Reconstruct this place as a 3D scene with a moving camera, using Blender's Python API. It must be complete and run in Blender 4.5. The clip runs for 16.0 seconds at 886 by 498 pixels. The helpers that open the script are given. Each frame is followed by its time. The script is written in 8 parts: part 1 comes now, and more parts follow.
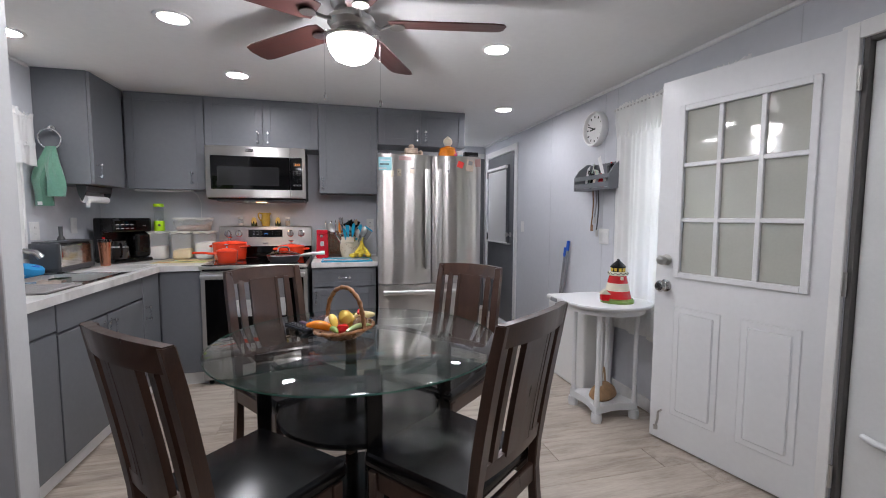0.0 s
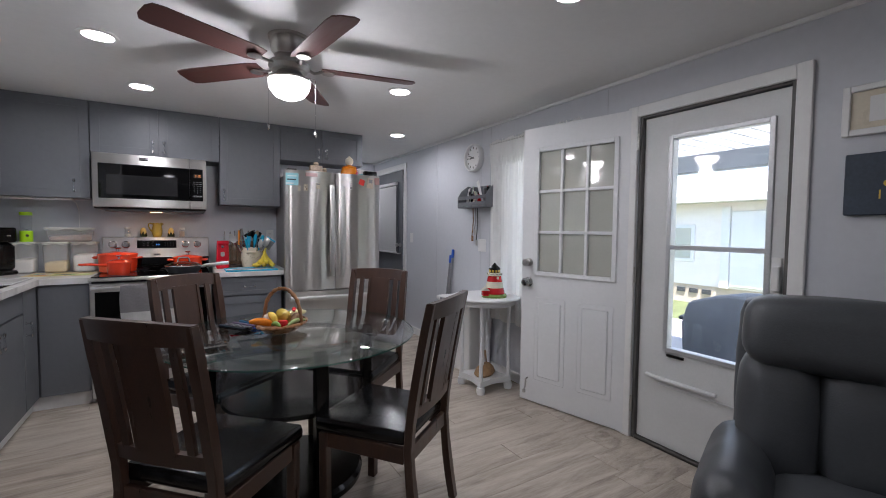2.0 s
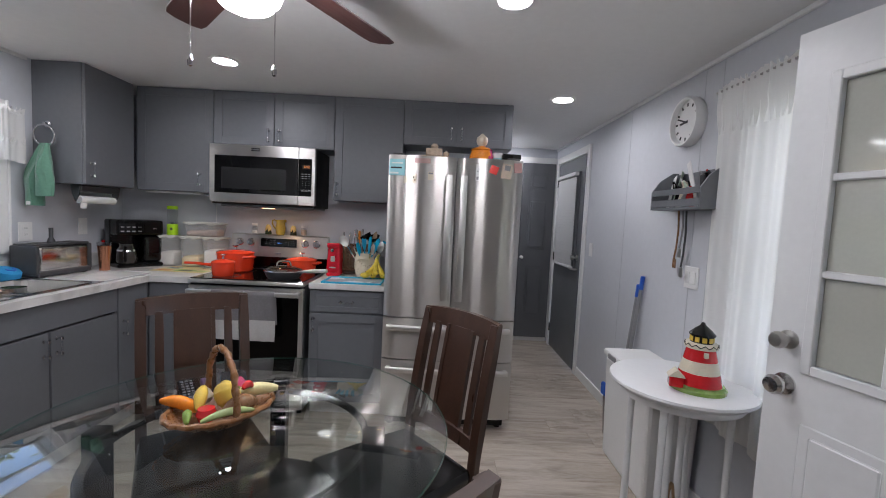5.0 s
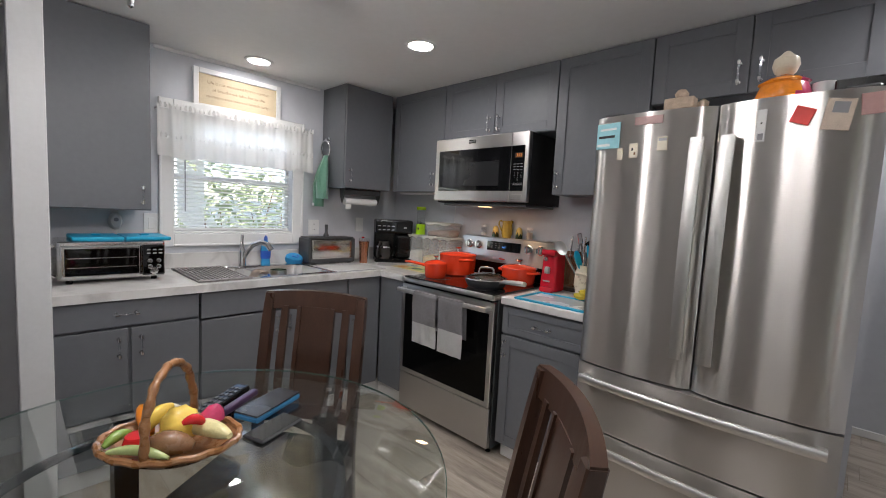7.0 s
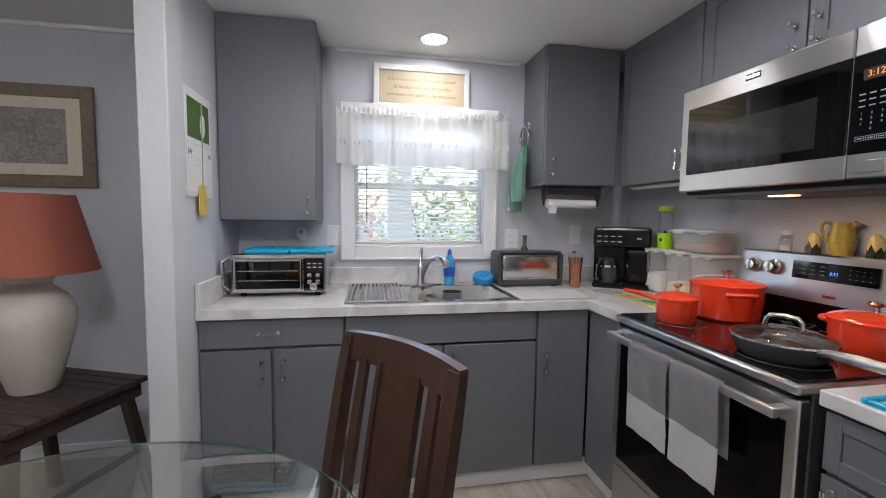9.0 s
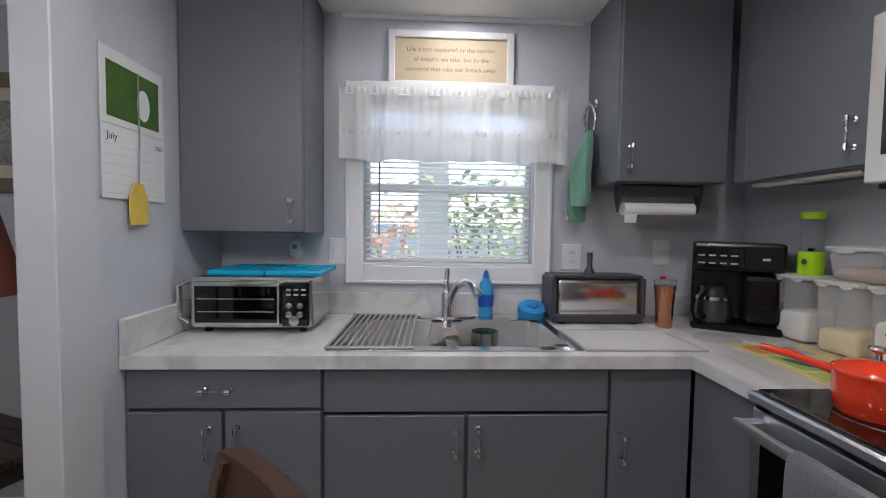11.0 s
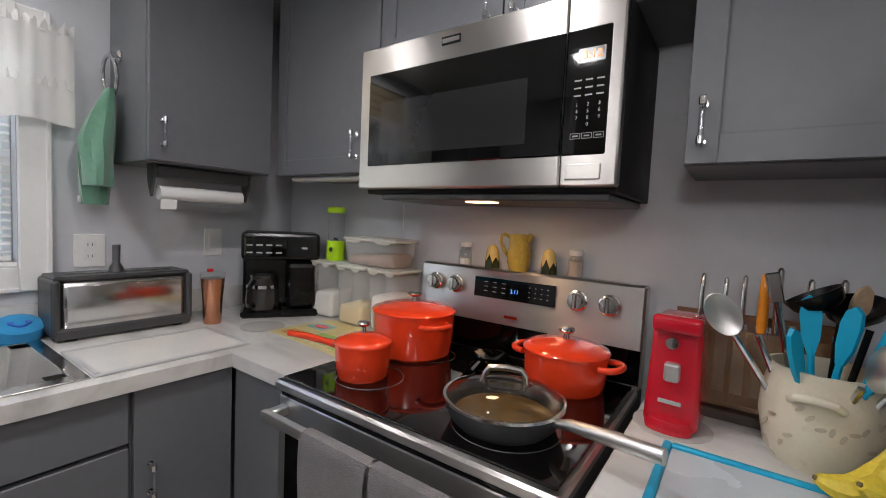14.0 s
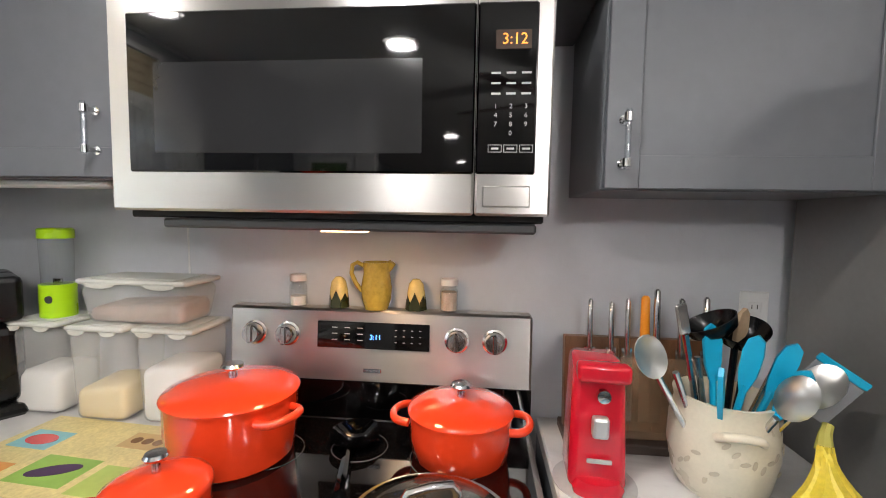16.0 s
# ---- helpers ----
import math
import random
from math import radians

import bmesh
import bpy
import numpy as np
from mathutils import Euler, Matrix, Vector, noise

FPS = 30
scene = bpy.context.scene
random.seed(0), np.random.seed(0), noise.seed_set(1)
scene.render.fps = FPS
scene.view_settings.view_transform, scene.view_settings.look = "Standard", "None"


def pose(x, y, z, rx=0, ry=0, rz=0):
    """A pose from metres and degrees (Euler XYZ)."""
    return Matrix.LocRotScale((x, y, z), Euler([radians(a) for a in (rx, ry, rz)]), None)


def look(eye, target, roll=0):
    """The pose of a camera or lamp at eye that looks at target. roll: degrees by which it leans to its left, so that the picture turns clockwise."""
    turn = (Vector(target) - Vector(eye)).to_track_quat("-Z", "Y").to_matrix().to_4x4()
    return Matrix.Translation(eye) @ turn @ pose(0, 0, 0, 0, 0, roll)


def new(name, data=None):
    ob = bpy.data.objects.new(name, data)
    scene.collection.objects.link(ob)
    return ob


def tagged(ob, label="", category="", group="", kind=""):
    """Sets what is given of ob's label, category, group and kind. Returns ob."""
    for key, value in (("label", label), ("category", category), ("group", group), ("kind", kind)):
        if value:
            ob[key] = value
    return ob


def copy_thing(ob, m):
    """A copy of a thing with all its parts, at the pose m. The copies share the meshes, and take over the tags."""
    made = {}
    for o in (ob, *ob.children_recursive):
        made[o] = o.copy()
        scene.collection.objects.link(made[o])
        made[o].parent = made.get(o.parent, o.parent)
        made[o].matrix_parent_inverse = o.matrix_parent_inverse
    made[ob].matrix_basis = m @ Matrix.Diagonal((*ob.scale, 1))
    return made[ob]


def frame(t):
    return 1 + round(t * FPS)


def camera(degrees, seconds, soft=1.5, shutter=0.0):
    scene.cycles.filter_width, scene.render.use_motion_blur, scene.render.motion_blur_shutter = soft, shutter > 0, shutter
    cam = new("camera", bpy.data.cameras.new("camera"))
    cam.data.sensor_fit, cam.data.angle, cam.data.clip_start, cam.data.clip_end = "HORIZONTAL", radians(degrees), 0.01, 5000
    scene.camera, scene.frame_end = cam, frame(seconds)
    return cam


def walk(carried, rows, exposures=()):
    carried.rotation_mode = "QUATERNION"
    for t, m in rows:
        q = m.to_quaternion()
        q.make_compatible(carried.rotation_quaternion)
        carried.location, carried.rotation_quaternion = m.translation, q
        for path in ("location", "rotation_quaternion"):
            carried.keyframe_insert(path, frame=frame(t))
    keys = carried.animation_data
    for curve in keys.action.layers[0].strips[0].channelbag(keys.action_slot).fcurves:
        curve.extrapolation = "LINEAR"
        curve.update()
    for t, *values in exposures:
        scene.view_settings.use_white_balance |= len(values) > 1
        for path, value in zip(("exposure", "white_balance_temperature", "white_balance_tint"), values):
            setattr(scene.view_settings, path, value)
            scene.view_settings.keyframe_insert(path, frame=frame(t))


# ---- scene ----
cam = camera(92.7, 16.0, 1.0)
EXPOSURES = [(0, 2.2, 6050, 15), (0.5, 1.75, 6000, 15), (2, 1.8, 6000, 15), (3.5, 1.72, 5950, 15), (6, 1.92, 6200, 14), (7, 1.93, 6350, 13), (8, 2.1, 6250, 13), (9, 2.02, 6100, 14), (11.3, 1.58, 6050, 14), (12.5, 1.45, 6050, 15), (13.5, 1.74, 6300, 14), (14.05, 1.98, 6400, 13), (14.5, 2.58, 6430, 12), (15, 2.8, 6450, 12), (16, 2.72, 6500, 11)]
PATH = [
    (0, (1.876, -4.063, 1.276), (2.363, -2.129, 1.123), 0.2),
    (0.5, (1.829, -4.267, 1.259), (2.485, -2.382, 1.125), 0.3),
    (1, (1.675, -4.366, 1.27), (2.557, -2.576, 1.136), 0.0),
    (1.5, (1.536, -4.431, 1.275), (2.533, -2.702, 1.153), 0.1),
    (2, (1.511, -4.437, 1.276), (2.538, -2.723, 1.183), 0.6),
    (2.5, (1.545, -4.403, 1.283), (2.554, -2.678, 1.212), 0.8),
    (3, (1.738, -4.322, 1.286), (2.462, -2.458, 1.225), 0.9),
    (3.5, (1.875, -4.161, 1.283), (2.434, -2.242, 1.214), 0.6),
    (3.7, (1.94, -4.046, 1.292), (2.4, -2.102, 1.216), 0.1),
    (5.8, (2.742, -3.065, 1.394), (2.358, -1.112, 1.199), 2.9),
    (6, (2.763, -2.967, 1.383), (2.214, -1.053, 1.186), 1.9),
    (6.5, (2.842, -2.699, 1.372), (1.891, -0.948, 1.194), -0.1),
    (7, (2.981, -2.467, 1.346), (1.605, -1.026, 1.169), 2.9),
    (7.5, (2.878, -2.266, 1.336), (1.254, -1.111, 1.161), 2.0),
    (8, (2.827, -2.095, 1.35), (1.061, -1.172, 1.176), 1.4),
    (8.5, (2.714, -1.89, 1.325), (0.839, -1.215, 1.16), 1.5),
    (9, (2.466, -1.695, 1.303), (0.506, -1.324, 1.151), 0.8),
    (9.2, (2.385, -1.591, 1.31), (0.397, -1.411, 1.185), 1.5),
    (11.3, (1.881, -1.451, 1.29), (-0.114, -1.38, 1.177), 0.7),
    (11.5, (1.89, -1.433, 1.279), (-0.102, -1.367, 1.12), 0.9),
    (12, (1.901, -1.399, 1.245), (-0.086, -1.33, 1.023), 0.6),
    (12.5, (1.869, -1.373, 1.25), (-0.062, -0.911, 1.012), 0.6),
    (13, (1.848, -1.366, 1.265), (0.098, -0.425, 1.043), 1.5),
    (13.5, (1.84, -1.344, 1.291), (0.376, 0.009, 1.123), 2.7),
    (14, (1.851, -1.296, 1.33), (0.702, 0.337, 1.205), 2.7),
    (14.5, (1.855, -1.264, 1.35), (0.992, 0.537, 1.245), 1.8),
    (15, (1.82, -1.227, 1.367), (1.311, 0.705, 1.274), 1.6),
    (15.5, (1.676, -1.111, 1.394), (1.263, 0.842, 1.273), 0.3),
    (16, (1.531, -1.073, 1.415), (1.347, 0.913, 1.27), 1.0),
]
walk(cam, [(t, look(eye, target, roll)) for t, eye, target, roll in PATH], EXPOSURES)

# ---- light ----
world = bpy.data.worlds.new("world")
scene.world = world
world.use_nodes = True
sky = world.node_tree.nodes.new("ShaderNodeTexSky")
sky.sky_type, sky.sun_disc = "NISHITA", False
sky.sun_elevation, sky.sun_rotation = radians(62), radians(219)
world.node_tree.links.new(sky.outputs[0], world.node_tree.nodes["Background"].inputs[0])
world.node_tree.nodes["Background"].inputs[1].default_value = 0.15


def lamp(name, kind, energy, place, size=0.1, colour=(1, 1, 1), aim=None, size_y=None):
    data = bpy.data.lights.new(name, kind)
    data.energy, data.color = energy, colour
    if kind == "AREA":
        data.size = size
        if size_y:
            data.shape, data.size_y = "RECTANGLE", size_y
    elif kind == "SUN":
        data.angle = size
    else:
        data.shadow_soft_size = size
    ob = new(name, data)
    ob.matrix_world = look(place, aim or (place[0], place[1] + 0.001, place[2] - 1))
    return ob


sun = lamp("sun", "SUN", 5.0, (0, 0, 30), radians(0.5), (1, 0.96, 0.9), (9, 11, 0))
WARM = (1.0, 0.975, 0.955)
# The last three are unseen, added to brighten the living room.
for x, y, watts in ((1.246, -0.9, 1.9), (1.135, -1.72, 1.7), (2.765, -1.75, 2.1), (3.32, -0.5, 1.9), (0.25, -1.33, 0.55), (3.2, 1.2, 1.2), (2.82, -3.22, 1.5), (1.2, -3.9, 0.45), (1.2, -5.8, 0.6), (3.0, -5.8, 1.9)):
    lamp("downlight_lamp", "AREA", watts * 0.72, (x, y, 2.213), 0.12, WARM).data.spread = radians(172)
lamp("fan_bulb", "POINT", 3.5, (1.95, -2.19, 1.855), 0.06, WARM)
# Added strip hidden under the window head, standing in for sky light.
lamp("window_daylight", "AREA", 0.9, (-0.112, -1.365, 1.846), 0.72, (0.93, 0.97, 1.0), (-0.09, -1.364, 1.0), 0.03)
lamp("cooktop_bulb", "AREA", 0.2, (1.28, -0.31, 1.384), 0.08, (1, 0.62, 0.32))

# ---- materials ----
def nodes_of(name):
    m = bpy.data.materials.new(name)
    m.use_nodes = True
    return m, m.node_tree.nodes, m.node_tree.links, m.node_tree.nodes["Principled BSDF"]


def mat(name, colour, rough=0.5, metal=0.0, vary=0.08, scale=6.0, bump=0.0, bump_scale=120.0, stretch=(1, 1, 1), coat=0.0, glow=0.0, glass=0.0, alpha=1.0, spread=0.0, ior=None, sheen=0.0):
    """Base colour with variation at two scales, fine relief, and optional per-object spread."""
    m, n, l, b = nodes_of(name)
    b.inputs["Base Color"].default_value = (*colour, 1)
    b.inputs["Roughness"].default_value = rough
    b.inputs["Metallic"].default_value = metal
    b.inputs["Coat Weight"].default_value = coat
    b.inputs["Sheen Weight"].default_value = sheen
    b.inputs["Transmission Weight"].default_value = glass
    b.inputs["Alpha"].default_value = alpha
    if ior:
        b.inputs["IOR"].default_value = ior
    if glow:
        b.inputs["Emission Color"].default_value = (*colour, 1)
        b.inputs["Emission Strength"].default_value = glow
    if vary or bump:
        tc, mp = n.new("ShaderNodeTexCoord"), n.new("ShaderNodeMapping")
        mp.inputs["Scale"].default_value = stretch
        l.new(tc.outputs["Object"], mp.inputs["Vector"])
    if vary:
        big, small, mix = n.new("ShaderNodeTexNoise"), n.new("ShaderNodeTexNoise"), n.new("ShaderNodeMath")
        big.inputs["Scale"].default_value, small.inputs["Scale"].default_value = scale, scale * 13
        big.inputs["Detail"].default_value = small.inputs["Detail"].default_value = 4
        l.new(mp.outputs[0], big.inputs["Vector"])
        l.new(mp.outputs[0], small.inputs["Vector"])
        l.new(big.outputs[0], mix.inputs[0])
        l.new(small.outputs[0], mix.inputs[1])
        mix.operation = "ADD"
        rng = n.new("ShaderNodeMapRange")
        rng.inputs["From Min"].default_value, rng.inputs["From Max"].default_value = 0.6, 1.4
        rng.inputs["To Min"].default_value, rng.inputs["To Max"].default_value = 1 - vary, 1 + vary
        l.new(mix.outputs[0], rng.inputs["Value"])
        scl = n.new("ShaderNodeVectorMath")
        scl.operation = "SCALE"
        scl.inputs[0].default_value = colour
        out = rng.outputs[0]
        if spread:
            info, add = n.new("ShaderNodeObjectInfo"), n.new("ShaderNodeMath")
            add.operation = "MULTIPLY_ADD"
            add.inputs[1].default_value = spread
            l.new(info.outputs["Random"], add.inputs[0])
            l.new(out, add.inputs[2])
            out = add.outputs[0]
        l.new(out, scl.inputs["Scale"])
        l.new(scl.outputs[0], b.inputs["Base Color"])
        rr = n.new("ShaderNodeMapRange")
        rr.inputs["From Min"].default_value, rr.inputs["From Max"].default_value = 0.3, 0.7
        rr.inputs["To Min"].default_value, rr.inputs["To Max"].default_value = max(rough - (0.015 if metal else 0.05), 0.02), min(rough + (0.015 if metal else 0.06), 1)
        l.new(big.outputs[0], rr.inputs["Value"])
        l.new(rr.outputs[0], b.inputs["Roughness"])
    if bump:
        fine, bp = n.new("ShaderNodeTexNoise"), n.new("ShaderNodeBump")
        fine.inputs["Scale"].default_value = bump_scale
        bp.inputs["Strength"].default_value, bp.inputs["Distance"].default_value = bump, 0.002
        l.new(mp.outputs[0], fine.inputs["Vector"])
        l.new(fine.outputs[0], bp.inputs["Height"])
        l.new(bp.outputs[0], b.inputs["Normal"])
    return m


def brushed(m, amount, turn=0.0):
    """Stretches a metal's highlights, as brushing does."""
    b = m.node_tree.nodes["Principled BSDF"]
    b.inputs["Anisotropic"].default_value, b.inputs["Anisotropic Rotation"].default_value = amount, turn
    return m


CAB = mat("grey_cabinet_paint", (0.132, 0.139, 0.152), 0.42, vary=0.06, scale=3, bump=0.12, bump_scale=60)
WALL = mat("grey_wall_paint", (0.55, 0.565, 0.6), 0.5, vary=0.04, scale=2, bump=0.15, bump_scale=90)
CEIL = mat("white_ceiling_paint", (0.76, 0.76, 0.75), 0.7, vary=0.03, scale=2, bump=0.2, bump_scale=70)
TRIM = mat("white_trim_paint", (0.76, 0.76, 0.75), 0.4, vary=0.03, scale=4)
DOORW = mat("white_door_paint", (0.74, 0.75, 0.76), 0.35, vary=0.03, scale=3, bump=0.05)
DKDOOR = mat("dark_grey_door_paint", (0.12, 0.125, 0.135), 0.42, vary=0.05, scale=3)
STEEL = brushed(mat("brushed_steel", (0.55, 0.53, 0.505), 0.3, 1.0, vary=0), 0.93, 0.25)
CHROME = mat("chrome", (0.75, 0.75, 0.76), 0.1, 1.0, vary=0)
BLACK = mat("black_plastic", (0.003, 0.003, 0.0033), 0.24, vary=0.05)
BLACK.node_tree.nodes["Principled BSDF"].inputs["Specular IOR Level"].default_value = 0.35
BLACKGL = mat("black_glass", (0.001, 0.001, 0.0012), 0.04, vary=0)
WOOD = mat("dark_wood", (0.046, 0.021, 0.0125), 0.32, vary=0.35, scale=5, stretch=(6, 6, 0.8), coat=0.25)
LEATHER = mat("black_leather", (0.003, 0.003, 0.0033), 0.2, vary=0.1, bump=0.025, bump_scale=160)
RECL = mat("grey_leather", (0.055, 0.059, 0.065), 0.42, vary=0.1, bump=0.3, bump_scale=160)
RED = mat("orange_red_enamel", (0.72, 0.05, 0.013), 0.15, vary=0.04, coat=0.6)
GLASS = mat("clear_glass", (0.93, 0.97, 0.95), 0.0, vary=0, glass=1.0, ior=1.45)


# ---- building helpers ----
def thing(name, place=(0, 0, 0), turn=0, label="", category="", group="", kind=""):
    ob = new(name)
    ob.empty_display_size = 0.1
    ob.matrix_world = pose(*place, 0, 0, turn)
    return tagged(ob, label, category, group, kind)


def part(name, bm, material, parent=None, label="", smooth=False, at=None):
    """Links a bmesh as one mesh object under a thing or a part."""
    me = bpy.data.meshes.new(name)
    bmesh.ops.recalc_face_normals(bm, faces=bm.faces)
    bm.to_mesh(me)
    bm.free()
    me.materials.append(material)
    if smooth:
        me.shade_smooth()
        me.set_sharp_from_angle(angle=radians(38))
    ob = new(name, me)
    ob.parent = parent
    if at is not None:
        ob.matrix_basis = at
    return tagged(ob, label)


def setting(name, bm, material, label, category, smooth=False):
    return tagged(part(name, bm, material, None, label, smooth), "", category, "", "structure")


def box(x0, x1, y0, y1, z0, z1, bevel=0.0, bm=None, seg=1, m=None):
    own = bmesh.new()
    bmesh.ops.create_cube(own, size=1)
    for v in own.verts:
        v.co = Vector(((x0 + x1) / 2 + v.co.x * (x1 - x0), (y0 + y1) / 2 + v.co.y * (y1 - y0), (z0 + z1) / 2 + v.co.z * (z1 - z0)))
    if bevel:
        bmesh.ops.bevel(own, geom=own.edges[:], offset=bevel, segments=seg, affect="EDGES", profile=0.5)
    if m is not None:
        bmesh.ops.transform(own, matrix=m, verts=own.verts)
    return join(bm, own)


def join(bm, own):
    if bm is None:
        return own
    tmp = bpy.data.meshes.new("tmp")
    own.to_mesh(tmp)
    own.free()
    bm.from_mesh(tmp)
    bpy.data.meshes.remove(tmp)
    return bm


def lathe(profile, seg=24, bm=None, m=None, squash=None):
    """A turned shape from (radius, height) pairs."""
    own = bmesh.new()
    rings = []
    for r, z in profile:
        if r < 1e-5:
            rings.append([own.verts.new((0, 0, z))])
        else:
            rings.append([own.verts.new((r * math.cos(2 * math.pi * k / seg), r * math.sin(2 * math.pi * k / seg), z)) for k in range(seg)])
    for a, b in zip(rings, rings[1:]):
        for k in range(seg):
            j = (k + 1) % seg
            if len(a) == 1 and len(b) == 1:
                continue
            if len(a) == 1:
                own.faces.new((a[0], b[k], b[j]))
            elif len(b) == 1:
                own.faces.new((a[k], a[j], b[0]))
            else:
                own.faces.new((a[k], a[j], b[j], b[k]))
    for ring, flip in ((rings[0], True), (rings[-1], False)):
        if len(ring) > 2 and profile[0] != profile[-1]:
            own.faces.new(ring[::-1] if flip else ring)
    if squash:
        bmesh.ops.scale(own, vec=squash, verts=own.verts)
    if m is not None:
        bmesh.ops.transform(own, matrix=m, verts=own.verts)
    return join(bm, own)


def tube(points, r, seg=10, bm=None, radii=None, closed=False):
    """A round bar along points."""
    own = bmesh.new()
    pts = [Vector(p) for p in points]
    rings = []
    ref = Vector((0.03, 0.02, 1))
    for i, p in enumerate(pts):
        a = pts[i - 1] if i or closed else pts[i]
        b = pts[(i + 1) % len(pts)] if i < len(pts) - 1 or closed else pts[i]
        d = (b - a).normalized()
        if abs(d.dot(ref.normalized())) > 0.97:
            side = d.cross(Vector((1, 0.1, 0))).normalized()
        else:
            side = d.cross(ref).normalized()
        if rings and side.dot(last) < 0:
            side = -side
        last = side
        up = d.cross(side)
        q = radii[i] if radii else r
        rings.append([own.verts.new(p + side * q * math.cos(2 * math.pi * k / seg) + up * q * math.sin(2 * math.pi * k / seg)) for k in range(seg)])
    pairs = list(zip(rings, rings[1:])) + ([(rings[-1], rings[0])] if closed else [])
    for a, b in pairs:
        for k in range(seg):
            own.faces.new((a[k], a[(k + 1) % seg], b[(k + 1) % seg], b[k]))
    if not closed:
        own.faces.new(rings[0][::-1])
        own.faces.new(rings[-1])
    return join(bm, own)


def slab(outline, z0, z1, bevel=0.0, bm=None, m=None):
    """A plate from an outline of (x, y) points, between two heights."""
    own = bmesh.new()
    low = [own.verts.new((x, y, z0)) for x, y in outline]
    high = [own.verts.new((x, y, z1)) for x, y in outline]
    own.faces.new(low[::-1])
    own.faces.new(high)
    for k in range(len(low)):
        j = (k + 1) % len(low)
        own.faces.new((low[k], low[j], high[j], high[k]))
    if bevel:
        bmesh.ops.bevel(own, geom=own.edges[:], offset=bevel, segments=1, affect="EDGES")
    if m is not None:
        bmesh.ops.transform(own, matrix=m, verts=own.verts)
    return join(bm, own)


def bow(a, b, sag, count=9):
    """Points of an arc from a to b that bulges by the vector sag."""
    a, b, sag = Vector(a), Vector(b), Vector(sag)
    return [a.lerp(b, k / (count - 1)) + sag * math.sin(math.pi * k / (count - 1)) for k in range(count)]


def wall_holes(name, axis, at, thick, a0, a1, z1, holes, material, label):
    """A wall in the plane axis = at, thick away from it (signed), from a0 to a1, with holes (a, b, zlow, zhigh) cut through."""
    bm = None
    cuts = sorted({a0, a1, *(h[0] for h in holes), *(h[1] for h in holes)})
    for lo, hi in zip(cuts, cuts[1:]):
        spans, z = [], 0.0
        for h in sorted((h for h in holes if h[0] <= lo and h[1] >= hi), key=lambda q: q[2]):
            if h[2] > z:
                spans.append((z, h[2]))
            z = h[3]
        spans.append((z, z1))
        for s, e in spans:
            t0, t1 = sorted((at, at + thick))
            bm = box(t0, t1, lo, hi, s, e, bm=bm) if axis == "x" else box(lo, hi, t0, t1, s, e, bm=bm)
    bmesh.ops.remove_doubles(bm, verts=bm.verts, dist=1e-5)
    return setting(name, bm, material, label, "wall")


def plank_material():
    """Grey-brown vinyl planks: long grain streaks, knots, and a shift from plank to plank."""
    m, n, l, b = nodes_of("vinyl_plank")
    tc, info = n.new("ShaderNodeTexCoord"), n.new("ShaderNodeObjectInfo")
    add, mp = n.new("ShaderNodeVectorMath"), n.new("ShaderNodeMapping")
    sc = n.new("ShaderNodeVectorMath")
    sc.operation = "SCALE"
    sc.inputs[0].default_value = (13.0, 7.0, 3.0)
    l.new(info.outputs["Random"], sc.inputs["Scale"])
    l.new(tc.outputs["Object"], add.inputs[0])
    l.new(sc.outputs[0], add.inputs[1])
    l.new(add.outputs[0], mp.inputs["Vector"])
    mp.inputs["Scale"].default_value = (1.4, 11.0, 1.0)
    grain, fine = n.new("ShaderNodeTexNoise"), n.new("ShaderNodeTexNoise")
    grain.inputs["Scale"].default_value, grain.inputs["Detail"].default_value, grain.inputs["Distortion"].default_value = 1.6, 6, 0.8
    fine.inputs["Scale"].default_value, fine.inputs["Detail"].default_value = 14, 4
    l.new(mp.outputs[0], grain.inputs["Vector"])
    l.new(mp.outputs[0], fine.inputs["Vector"])
    mix = n.new("ShaderNodeMath")
    mix.operation = "MULTIPLY_ADD"
    mix.inputs[1].default_value = 0.35
    l.new(fine.outputs[0], mix.inputs[0])
    l.new(grain.outputs[0], mix.inputs[2])
    tone = n.new("ShaderNodeMath")
    tone.operation = "MULTIPLY_ADD"
    tone.inputs[1].default_value = 0.12
    l.new(info.outputs["Random"], tone.inputs[0])
    l.new(mix.outputs[0], tone.inputs[2])
    ramp = n.new("ShaderNodeValToRGB")
    e = ramp.color_ramp.elements
    e[0].position, e[0].color = 0.44, (0.215, 0.178, 0.142, 1)
    e[1].position, e[1].color = 0.92, (0.51, 0.455, 0.39, 1)
    mid = ramp.color_ramp.elements.new(0.68)
    mid.color = (0.39, 0.335, 0.277, 1)
    l.new(tone.outputs[0], ramp.inputs[0])
    l.new(ramp.outputs[0], b.inputs["Base Color"])
    b.inputs["Roughness"].default_value = 0.42
    bp = n.new("ShaderNodeBump")
    bp.inputs["Strength"].default_value, bp.inputs["Distance"].default_value = 0.12, 0.002
    l.new(mix.outputs[0], bp.inputs["Height"])
    l.new(bp.outputs[0], b.inputs["Normal"])
    return m


